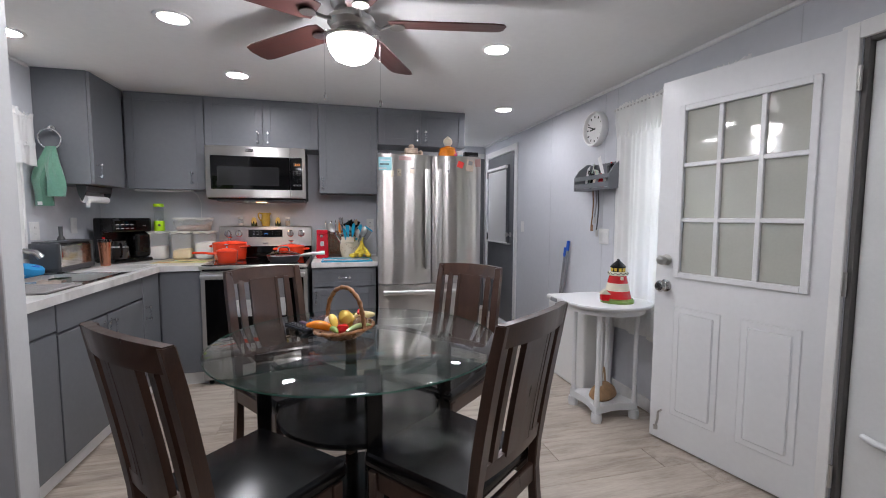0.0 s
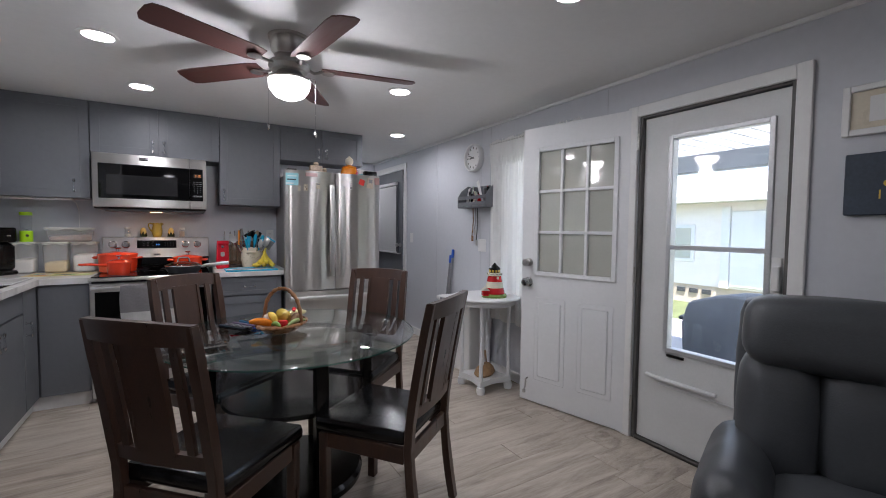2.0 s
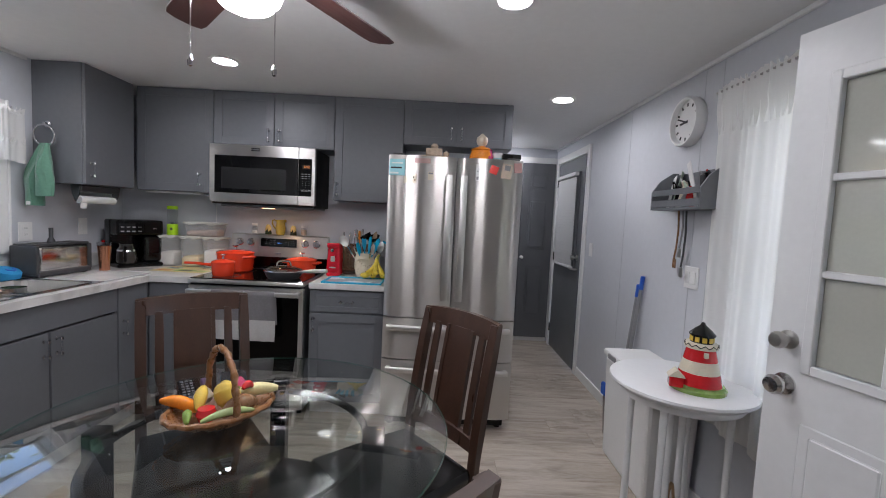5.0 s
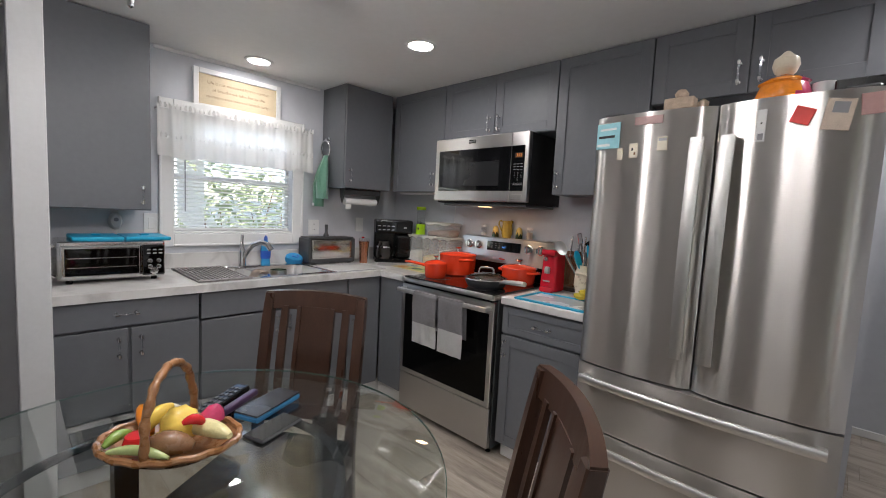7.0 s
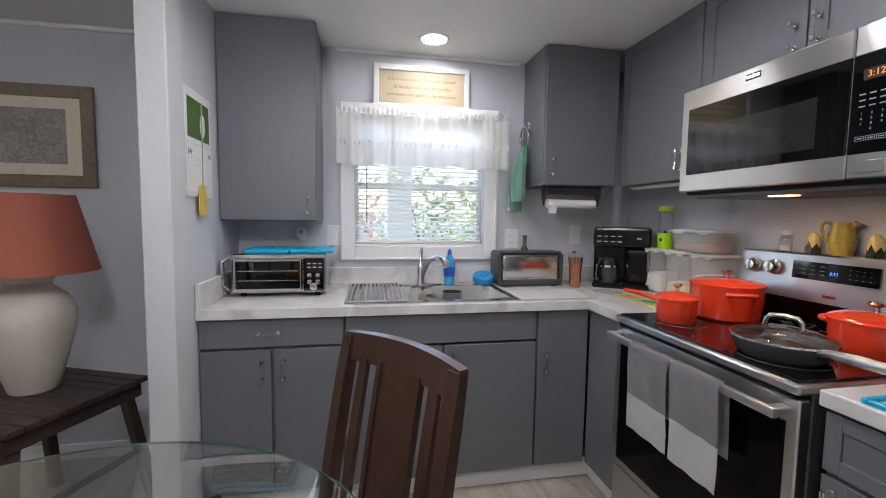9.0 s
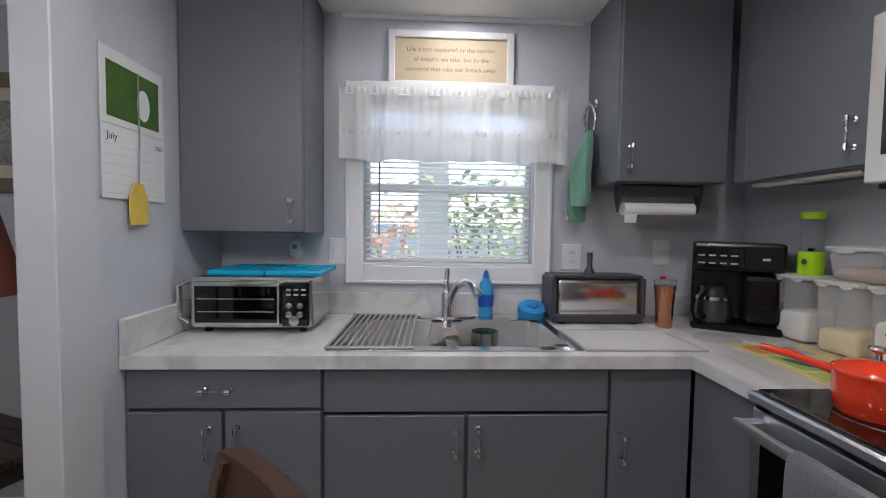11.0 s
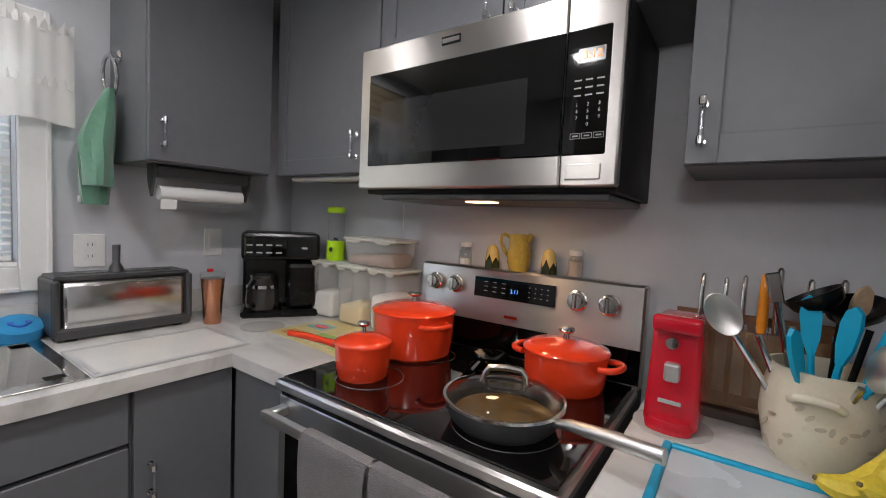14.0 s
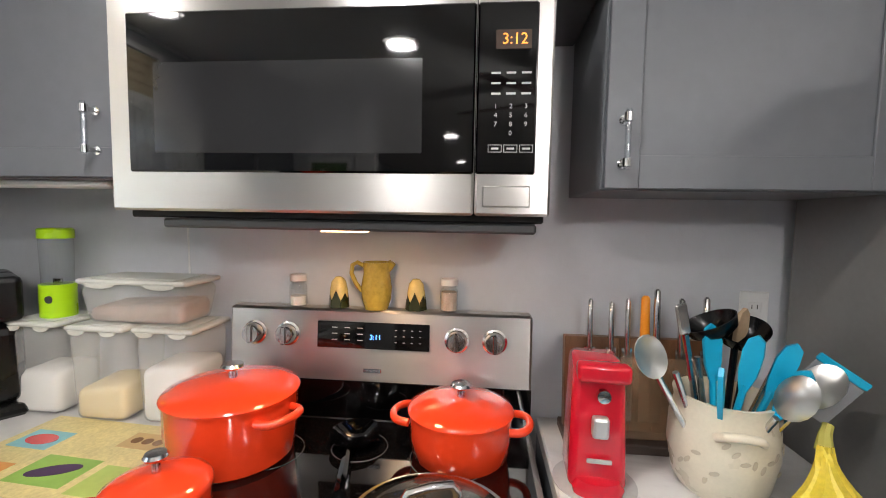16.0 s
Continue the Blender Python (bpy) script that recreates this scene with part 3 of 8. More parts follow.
part("latch", box(-0.05, -0.018, -0.35, -0.315, 0.98, 1.1, 0.006, box(-0.03, -0.018, -0.352, -0.31, 0.9, 1.14, 0.004)), WHITEP, storm)
for z in (0.36, 0.585):
    bm = box(-0.024, -0.018, gy0 - 0.03, gy1 + 0.04, z - 0.006, z + 0.006, 0.002) if z < 0.5 else box(-0.03, -0.018, 0.085, 0.185, 0.535, 0.55, 0.002)
    part("kick_rail", bm, DOORW if z < 0.5 else BLACK, storm)

# Back door in the hall, dark grey with a blind.
back = thing("door_back", (EAST - 0.004, 0.86, 0.02), 0, "dark grey back door with a white blind", "door", kind="structure")
part("leaf", box(-0.012, 0.03, -0.41, 0.41, 0, 2.0, 0.002), DKDOOR, back)
part("blind_frame", box(-0.03, -0.012, -0.31, 0.31, 0.93, 1.86, 0.003), DKDOOR, back)
for k in range(30):
    z = 0.965 + k * 0.0285
    if k == 0:
        sl = part("slat", box(-0.0165, 0.0165, -0.29, 0.29, -0.0012, 0.0012), WHITEP, back, at=at(-0.048, 0, z) @ pose(0, 0, 0, 0, 74))
    else:
        o = new("slat", sl.data)
        o.parent, o.matrix_basis = back, at(-0.048, 0, z) @ pose(0, 0, 0, 0, 74)
part("headrail", box(-0.065, -0.03, -0.3, 0.3, 1.82, 1.855, 0.003), WHITEP, back)
part("bottom_rail", box(-0.062, -0.032, -0.3, 0.3, 0.94, 0.96, 0.003), WHITEP, back)
part("lever", tube([(-0.012, -0.35, 0.94), (-0.055, -0.35, 0.94), (-0.06, -0.3, 0.94), (-0.055, -0.24, 0.945)], 0.009), NICKEL, back)
knob(back, "deadbolt", at(-0.012, -0.35, 1.05) @ pose(0, 0, 0, 0, -90), 0.024, NICKEL)
for z in (0.2, 1.0, 1.8):
    part("hinge", tube([(-0.018, 0.414, z - 0.045), (-0.018, 0.414, z + 0.045)], 0.007), BLACK, back)
bm = None
for y0, y1, z0, z1 in ((0.355, 0.42, 0, 2.1), (1.3, 1.365, 0, 2.1), (0.42, 1.3, 2.03, 2.1)):
    bm = box(EAST - 0.02, EAST - 0.0005, y0, y1, z0, z1, 0.003, bm)
trim_of("door_casing_back", bm, "white casing round the back door")

# Closet door at the end of the hall.
closet = thing("door_closet", (3.645, HALL - 0.02, 0.052), 0, "narrow dark grey panelled closet door", "door", kind="structure")
part("leaf", box(-0.185, 0.185, -0.018, 0.018, 0, 2.0, 0.003), DKDOOR, closet)
for z0, z1 in ((0.25, 0.84), (1.02, 1.6), (1.7, 1.9)):
    bm = box(-0.105, 0.105, -0.0215, -0.018, z0, z1, 0.003)
    part("raised_panel", box(-0.08, 0.08, -0.028, -0.0205, z0 + 0.03, z1 - 0.03, 0.006, bm), DKDOOR, closet)
knob(closet, "knob", at(-0.155, -0.018, 0.93) @ pose(0, 0, 0, 90), 0.016, WHITEP)
bm = None
for x0, x1, z0, z1 in ((3.39, 3.457, 0.05, 2.12), (3.832, 3.8475, 0.05, 2.12), (3.457, 3.832, 2.054, 2.12)):
    bm = box(x0, x1, HALL - 0.02, HALL - 0.0005, z0, z1, 0.003, bm)
trim_of("door_casing_closet", bm, "white casing round the closet door")

# ---- sink window ----
win = thing("window_sink", (0, -1.365, 1.13), 0, "white double-hung window over the sink", "window", kind="structure")
bm = None
for y0, y1, z0, z1 in ((-0.455, -0.378, -0.08, 0.8), (0.382, 0.46, -0.08, 0.8), (-0.378, 0.382, -0.08, -0.002), (-0.378, 0.382, 0.732, 0.8)):
    bm = box(0.0005, 0.018, y0, y1, z0, z1, 0.003, bm)
    bm = box(0.0005, 0.026, y0 if y0 > -0.45 and y1 < 0.45 else (y0 if y0 < 0 else y1 - 0.014), y1 if y0 > -0.45 and y1 < 0.45 else (y0 + 0.014 if y0 < 0 else y1), z0, z0 + 0.014 if z1 < 0.1 else z1, 0.003, bm)
part("casing", bm, TRIM, win)
bm = None
for y0, y1, z0, z1 in ((-0.38, -0.355, 0, 0.73), (0.355, 0.38, 0, 0.73), (-0.355, 0.355, 0, 0.03), (-0.355, 0.355, 0.7, 0.73), (-0.355, 0.355, 0.33, 0.365)):
    bm = box(-0.1, -0.06, y0, y1, z0, z1, 0.003, bm)
part("sash", bm, mat("vinyl_white", (0.8, 0.82, 0.84), 0.35, vary=0.02), win)
for z0, z1 in ((0.03, 0.33), (0.365, 0.7)):
    o = part("pane", box(-0.082, -0.078, -0.355, 0.355, z0, z1), PANE, win)
    o.visible_shadow = False
part("window_sill", box(-0.06, 0.0, -0.38, 0.38, 0.0, 0.012, 0.002), TRIM, win)
BLINDV = sheer_material("blind_vinyl", (0.93, 0.93, 0.92), 0.1)
blind = thing("window_blind", (-0.035, -1.365, 1.145), 0, "white slatted blind hanging in the sink window", "blind")
for k in range(28):
    z, tilt = 0.03 + k * 0.0245, (16 if k < 15 else 24)
    if k == 0:
        sl = part("slat", box(-0.014, 0.014, -0.372, 0.372, -0.0008, 0.0008), BLINDV, blind, at=at(0, 0, z) @ pose(0, 0, 0, 0, tilt))
    else:
        o = new("slat", sl.data)
        o.parent, o.matrix_basis = blind, at(0, 0, z) @ pose(0, 0, 0, 0, tilt)
part("bottom_rail", box(-0.014, 0.014, -0.372, 0.372, 0.0, 0.018, 0.003), WHITEP, blind)
part("headrail", box(-0.016, 0.016, -0.372, 0.372, 0.685, 0.714, 0.003), WHITEP, blind)
part("wand", tube([(0.022, -0.31, 0.69), (0.024, -0.31, 0.12)], 0.004, 8), GREYP, blind)
for y in (-0.34, 0.0, 0.34):
    part("ladder_cord", tube([(0.013, y, 0.01), (0.013, y, 0.69)], 0.0012, 5), WHITEP, blind)


def ruffle(y0, y1, z0, z1, x, deep, waves, seed, hem=0.0, cols=160, rows=12):
    """A gathered cloth sheet that hangs in x between two heights."""
    rnd = random.Random(seed)
    ph = [rnd.uniform(0, 6.28) for _ in range(6)]
    bm = bmesh.new()
    grid = []
    for j in range(rows + 1):
        v = j / rows
        row = []
        for i in range(cols + 1):
            u = i / cols
            w = math.sin(u * waves * 6.28 + ph[0] + 1.3 * math.sin(u * 9 + ph[1])) + 0.5 * math.sin(u * waves * 2.7 * 6.28 + ph[2]) * (v if v > 0.5 else 0.5)
            spread = deep * (0.35 + 0.65 * (1 - v)) * w
            low = hem * (math.sin(u * waves * 3.14 + ph[3]) + 0.6 * math.sin(u * 23 + ph[4]))
            z = z0 + (z1 - z0) * v + low * (1 - v)
            if v > 0.92:
                spread = deep * 0.8 * math.sin(u * waves * 4.2 * 6.28 + ph[5])
                z += 0.012 * math.sin(u * waves * 5 * 6.28 + ph[2]) * (v - 0.92) / 0.08
            row.append(bm.verts.new((x + spread, y0 + (y1 - y0) * u, z)))
        grid.append(row)
    for j in range(rows):
        for i in range(cols):
            bm.faces.new((grid[j][i], grid[j][i + 1], grid[j + 1][i + 1], grid[j + 1][i]))
    return bm


val = thing("valance", (0, 0, 0), 0, "gathered sheer white valance over the sink window", "valance")
part("cloth", ruffle(-1.838, -0.858, 1.585, 1.888, 0.062, 0.012, 9, 4, 0.005), SHEER, val, smooth=True)
part("hem_band", ruffle(-1.836, -0.86, 1.583, 1.715, 0.066, 0.0105, 9, 4, 0.005, rows=6), SHEER, val, "doubled woven hem", smooth=True)
part("rod", tube([(0.001, -1.832, 1.862), (0.055, -1.83, 1.862), (0.055, -0.866, 1.862), (0.001, -0.864, 1.862)], 0.006), WHITEP, val)

# ---- curtained window behind the open door ----
win2 = thing("window_entry", (EAST, -1.96, 0.75), 0, "white framed window behind a curtain", "window", kind="structure")
bm = None
for y0, y1, z0, z1 in ((-0.338, -0.3, 0.002, 1.178), (0.3, 0.338, 0.002, 1.178), (-0.3, 0.3, 0.002, 0.04), (-0.3, 0.3, 1.14, 1.178), (-0.3, 0.3, 0.57, 0.6)):
    bm = box(0.04, 0.09, y0, y1, z0, z1, 0.003, bm)
part("sash", bm, TRIM, win2)
o = part("pane", box(0.063, 0.067, -0.3, 0.3, 0.04, 1.14), PANE, win2)
o.visible_shadow = False
cur = thing("curtain", (0, 0, 0), 0, "long white curtain hanging on a thin rod", "curtain")
part("cloth", ruffle(-2.42, -1.43, 0.5, 2.04, EAST - 0.06, 0.018, 7, 9, 0.004, cols=140, rows=14), CURTAIN, cur, smooth=True)
part("rod", tube([(EAST - 0.0, -1.41, 2.02), (EAST - 0.06, -1.41, 2.02), (EAST - 0.06, -2.44, 2.02), (EAST - 0.0, -2.44, 2.02)], 0.006), NICKEL, cur)

# ---- kitchen cabinets ----
def crystal_handle(door, x, z, length=0.095, level=False):
    """Chrome posts with a clear bar, on a door whose face looks along local -y."""
    a, b = -length / 2, length / 2
    m = at(x, -0.019, z) @ (pose(0, 0, 0, 0, 90) if level else Matrix.Identity(4))
    for s in (a + 0.012, b - 0.012):
        bm = tube([(0, 0, s), (0, -0.028, s)], 0.0045, 8)
        bm = lathe([(0, 0), (0.0085, 0), (0.0085, 0.003), (0, 0.004)], 10, bm, at(0, 0, s) @ pose(0, 0, 0, 90))
        bm = tube([(0, -0.028, s - 0.007), (0, -0.028, s + 0.007)], 0.0075, 10, bm)
        part("handle_post", bm, CHROME, door, "chrome post of the handle", True, m)
    part("handle_bar", tube([(0, -0.028, a), (0, -0.028, b)], 0.0052, 10), ACRYLBAR, door, "clear acrylic bar", True, m)


def front(w, h, shaker):
    """A cabinet front, its lower left corner at the origin; shaker: a flat sunk panel in a frame."""
    g = 0.004
    if not shaker:
        return box(g, w - g, -0.019, -0.0005, g, h - g, 0.002)
    return box(g, w - g, -0.013, -0.0005, g, h - g, 0.001)


def shaker_frame(door, w, h):
    """Stiles and rails proud of a flat panel."""
    g, s = 0.0025, min(0.06, h * 0.27)
    for name, x0, x1, z0, z1 in (("stile", g, s, g, h - g), ("stile", w - s, w - g, g, h - g), ("rail", s, w - s, g, s), ("rail", s, w - s, h - s, h - g)):
        part(name, box(x0, x1, -0.019, -0.0125, z0, z1, 0.0012), CAB, door)


def cabinet(name, place, turn, w, d, z0, z1, fronts, label, group, gap=CAB):
    """A cabinet unit: body with doors and drawers (x0, x1, z0, z1, handle, shaker) in front of it."""
    c = thing(name, (place[0], place[1], 0), turn, label, "cabinet", group)
    part("body", box(0, w, 0, d, z0, z1, 0.002), CAB, c)
    for x0, x1, a, b, handle, shaker in fronts:
        kind = "drawer_front" if b - a < 0.2 else "door"
        f = part(kind, front(x1 - x0, b - a, shaker), CAB, c, at=at(x0, 0, a))
        if shaker:
            shaker_frame(f, x1 - x0, b - a)
        if handle:
            crystal_handle(f, handle[0] - x0, handle[1] - a, 0.1, len(handle) > 2)
    return c


UP, LOW = "grey upper cabinets", "grey base cabinets"
TOP = CEILING - 0.002
# On the sink wall the local x runs north.
cabinet("upper_cabinet", (0.301, -2.359), 90, 0.443, 0.3, 1.272, TOP, [(0, 0.443, 1.272, TOP, (0.4, 1.352), False)], "tall grey painted wall cabinet beside the window", UP)
cabinet("upper_cabinet", (0.301, -0.745), 90, 0.425, 0.3, 1.482, TOP, [(0, 0.425, 1.482, TOP, (0.04, 1.575), False)], "grey corner wall cabinet with the towel ring", UP)
cabinet("upper_cabinet", (0.322, -0.281), 0, 0.548, 0.28, 1.482, TOP, [(0, 0.548, 1.482, TOP, (0.455, 1.573), True)], "grey wall cabinet above the canisters", UP)
cabinet("upper_cabinet", (0.872, -0.281), 0, 0.866, 0.28, 1.832, TOP, [(0, 0.433, 1.832, TOP, (0.395, 1.91), True), (0.433, 0.866, 1.832, TOP, (0.471, 1.91), True)], "short grey two-door cabinet above the microwave", UP)
cabinet("upper_cabinet", (1.74, -0.281), 0, 0.495, 0.28, 1.47, TOP, [(0, 0.495, 1.47, TOP, (0.03, 1.552), True)], "grey wall cabinet beside the microwave", UP)
cabinet("upper_cabinet", (2.237, -0.281), 0, 0.79, 0.28, 1.9, TOP, [(0, 0.38, 1.9, TOP, (0.345, 1.985), True), (0.38, 0.79, 1.9, TOP, (0.42, 1.985), True)], "short grey two-door cabinet above the refrigerator", UP)

BT = 0.87
cabinet("base_cabinet", (0.601, -2.359), 90, 0.582, 0.6, 0.1, BT, [(0, 0.582, 0.742, BT, (0.275, 0.806, 1), False), (0, 0.285, 0.1, 0.738, (0.245, 0.65), False), (0.289, 0.582, 0.1, 0.738, (0.33, 0.65), False)], "grey base cabinet with one drawer and two doors", LOW)
cabinet("base_cabinet", (0.601, -1.774), 90, 0.886, 0.6, 0.1, 0.7, [(0, 0.886, 0.728, BT, None, False), (0, 0.437, 0.1, 0.724, (0.405, 0.645), False), (0.441, 0.886, 0.1, 0.724, (0.475, 0.645), False)], "grey sink base cabinet with two doors", LOW)
cabinet("base_cabinet", (0.601, -0.885), 90, 0.263, 0.6, 0.1, BT, [(0, 0.263, 0.1, BT, (0.04, 0.62), False)], "narrow grey corner base cabinet", LOW)
cabinet("base_cabinet", (0.605, -0.601), 0, 0.303, 0.6, 0.1, BT, [(0.018, 0.303, 0.1, BT, None, False)], "grey filler cabinet beside the range", LOW)
cabinet("base_cabinet", (1.682, -0.601), 0, 0.5, 0.6, 0.1, BT, [(0, 0.5, 0.715, 0.862, (0.25, 0.788, 1), True), (0, 0.5, 0.1, 0.708, (0.03, 0.635), True)], "grey shaker base cabinet with one drawer", LOW)
bm = box(0.56, 0.572, -2.358, -0.56, 0, 0.098, 0.002)
trim_of("toe_board", box(0.573, 0.908, -0.572, -0.56, 0, 0.098, 0.002, bm), "white toe board under the base cabinets", "baseboard")
trim_of("toe_board_range", box(1.684, 2.18, -0.56, -0.548, 0, 0.098, 0.002), "toe board under the shaker cabinet", "baseboard")

# ---- worktop with the sink opening ----
worktop = thing("worktop", (0, 0, 0), 0, "white marble-look laminate worktop with a backsplash", "worktop")
SX0, SX1, SY0, SY1 = 0.085, 0.575, -1.755, -0.98
bm = None
for x0, x1, y0, y1 in ((0.002, 0.64, -2.358, SY0), (0.002, SX0, SY0, SY1), (SX1, 0.64, SY0, SY1), (0.002, 0.64, SY1, -0.64), (0.002, 0.64, -0.64, -0.002), (0.64, 0.909, -0.64, -0.002)):
    bm = box(x0, x1, y0, y1, 0.872, 0.912, bm=bm)
bmesh.ops.remove_doubles(bm, verts=bm.verts, dist=1e-4)
part("slab", bm, MARBLE, worktop)
part("slab", box(1.68, 2.236, -0.64, -0.002, 0.872, 0.912, 0.004), MARBLE, worktop)
part("backsplash", box(0.002, 0.022, -2.336, -0.004, 0.9125, 1.008, 0.003), MARBLE, worktop)
part("side_splash", box(0.002, 0.64, -2.358, -2.337, 0.9125, 1.02, 0.003), MARBLE, worktop)

# ---- sink ----
sink = thing("sink", (0, 0, 0.912), 0, "double-bowl stainless steel sink", "sink")
bm = None
for x0, x1, y0, y1 in ((0.07, SX1 + 0.018, -1.775, SY0 + 0.012), (0.07, SX1 + 0.018, SY1 - 0.012, -0.96), (0.07, 0.15, SY0 + 0.012, SY1 - 0.012), (0.548, SX1 + 0.018, SY0 + 0.012, SY1 - 0.012), (0.15, 0.548, -1.395, -1.355)):
    bm = box(x0, x1, y0, y1, 0.0005, 0.005, 0.0015, bm)
part("rim", bm, STEELP, sink)
for y0, y1 in ((-1.743, -1.397), (-1.353, -0.992)):
    own = bmesh.new()
    bmesh.ops.create_cube(own, size=1)
    for v in own.verts:
        k = 1.0 if v.co.z > 0 else 0.86
        v.co = Vector((0.349 + v.co.x * 0.398 * k, (y0 + y1) / 2 + v.co.y * (y1 - y0) * k, -0.178 if v.co.z < 0 else 0.002))
    bmesh.ops.delete(own, geom=[f for f in own.faces if f.normal.z > 0.5], context="FACES")
    bmesh.ops.bevel(own, geom=[e for e in own.edges if not e.is_boundary], offset=0.04, segments=4, affect="EDGES")
    part("bowl", own, SINKST, sink, smooth=True)
    part("drain", lathe([(0, 0), (0.04, 0), (0.042, 0.003), (0.03, 0.004), (0, 0.002)], 20, m=at(0.33, (y0 + y1) / 2, -0.177)), STEELP, sink)

faucet = thing("faucet", (0.105, -1.375, 0.917), 0, "chrome single-lever kitchen faucet", "faucet")
part("base_plate", lathe([(0, 0), (0.03, 0), (0.029, 0.006), (0, 0.008)], 28, squash=(1, 4.2, 1)), CHROME, faucet, "", True)
part("body", lathe([(0, 0.006), (0.026, 0.006), (0.023, 0.02), (0.022, 0.09), (0.018, 0.12), (0.012, 0.13), (0, 0.131)], 20), CHROME, faucet, "", True)
part("lever", tube([(0, 0, 0.125), (-0.008, 0, 0.155), (-0.012, 0.003, 0.185), (-0.01, 0.004, 0.21)], 0.01, 12, radii=[0.014, 0.011, 0.012, 0.009]), CHROME, faucet, "", True)
part("spout", tube([(0.005, 0.005, 0.05), (0.03, 0.02, 0.1), (0.07, 0.045, 0.15), (0.12, 0.075, 0.168), (0.165, 0.1, 0.155), (0.185, 0.112, 0.125)], 0.015, 14, radii=[0.014, 0.016, 0.016, 0.016, 0.018, 0.019]), CHROME, faucet, "", True)

rack = thing("drying_rack", (0, 0, 0.918), 0, "roll-up grey bar drying rack over the sink", "rack")
for k in range(13):
    y = -1.77 + k * 0.0215
    pts = [(0.075, y + 0.01, 0.004), (0.59, y - 0.004, 0.004)]
    part("bar", tube(pts, 0.0042, 8), mat("silicone_grey", (0.3, 0.28, 0.27), 0.45, vary=0.04) if k == 0 else bpy.data.materials["silicone_grey"], rack)
for x in (0.08, 0.585):
    part("strip", box(x - 0.008, x + 0.008, -1.775, -1.5, 0.0005, 0.009, 0.003), bpy.data.materials["silicone_grey"], rack)


# ---- range ----
rng = thing("kitchen_range", (1.276, -0.004, 0), 0, "stainless steel electric range with a black glass top", "range")
part("body", box(-0.378, 0.378, -0.615, -0.012, 0.035, 0.893, 0.003), DARKGREY, rng)
part("cooktop_frame", box(-0.38, 0.38, -0.662, -0.08, 0.882, 0.908, 0.006), STEELH, rng)
part("cooktop", box(-0.366, 0.366, -0.645, -0.082, 0.9085, 0.915, 0.002), COOKTOP, rng, "glossy black ceramic glass")
RING = mat("burner_print", (0.06, 0.06, 0.062), 0.2, vary=0)
for x, y, r in ((-0.2, -0.5, 0.09), (-0.19, -0.24, 0.075), (0.2, -0.5, 0.115), (0.2, -0.22, 0.085), (0.0, -0.2, 0.06)):
    ring = [(x + r * math.cos(a), y + r * math.sin(a), 0.9152) for a in [k * math.pi / 20 for k in range(40)]]
    part("burner_ring", tube(ring, 0.0012, 4, closed=True), RING, rng)
own = box(-0.38, 0.38, -0.078, -0.012, 0.9, 1.185, 0.006)
for v in own.verts:
    if v.co.z > 1.0 and v.co.y < -0.05:
        v.co.y += 0.018
back_panel = part("control_panel", own, STEELH, rng)
part("panel_base", box(-0.379, 0.379, -0.0815, -0.0775, 0.917, 1.012, 0.001), BLACKGL, rng)
tilt = math.degrees(math.atan2(0.018, 0.27))
face = at(0, -0.0695, 1.1) @ pose(0, 0, 0, -tilt)
part("display", box(-0.147, 0.133, -0.003, 0.004, -0.009, 0.056, 0.001), BLACKGL, rng, at=face)
writing("3:11", 0.017, BLUEDIGIT, rng, face @ at(0.0, -0.0036, 0.02) @ ON_NORTH, "clock_digits")
bm = None
for i in range(4):
    for j in range(3):
        bm = box(0.048 + i * 0.02, 0.053 + i * 0.02, -0.0036, -0.0028, 0.009 + j * 0.015, 0.0108 + j * 0.015, bm=bm)
for i in range(3):
    for j in range(3):
        bm = box(-0.11 + i * 0.032, -0.096 + i * 0.032, -0.0036, -0.0028, 0.011 + j * 0.015, 0.0128 + j * 0.015, bm=bm)
part("print", bm, INKW, rng, at=face)
part("badge", box(-0.03, 0.015, -0.0025, 0.003, -0.068, -0.058, 0.001), CHROME, rng, at=face)
for x in (-0.308, -0.222, 0.2, 0.29):
    k = part("knob", lathe([(0, 0), (0.03, 0), (0.03, 0.005), (0.025, 0.007), (0.023, 0.026), (0.02, 0.03), (0, 0.031)], 24), STEELP, rng, "steel knob", True, face @ at(x, -0.0005, 0.022) @ pose(0, 0, 0, 90))
    part("grip", box(-0.005, 0.005, -0.022, 0.022, 0.028, 0.038, 0.002), STEELP, k)
ovd = part("oven_door", box(-0.375, 0.375, -0.65, -0.616, 0.282, 0.868, 0.004), STEELH, rng)
part("oven_window", box(-0.345, 0.345, -0.653, -0.645, 0.312, 0.806, 0.003), OVENGL, ovd, "black glass oven window")
bm = box(-0.362, 0.362, -0.712, -0.692, 0.822, 0.848, 0.005, seg=2)
for x in (-0.345, 0.345):
    bm = box(x - 0.014, x + 0.014, -0.7, -0.648, 0.823, 0.847, 0.004, bm)
part("handle", bm, SATIN, ovd, "long flat steel bar", True)
part("vent_slot", box(-0.36, 0.36, -0.652, -0.63, 0.8695, 0.8815), BLACK, rng)
part("storage_drawer", box(-0.375, 0.375, -0.645, -0.616, 0.045, 0.276, 0.004), STEELH, rng)
for x in (-0.34, 0.34):
    for y in (-0.58, -0.08):
        part("foot", lathe([(0, 0), (0.016, 0), (0.016, 0.04), (0, 0.04)], 12, m=at(x, y, 0)), BLACK, rng)


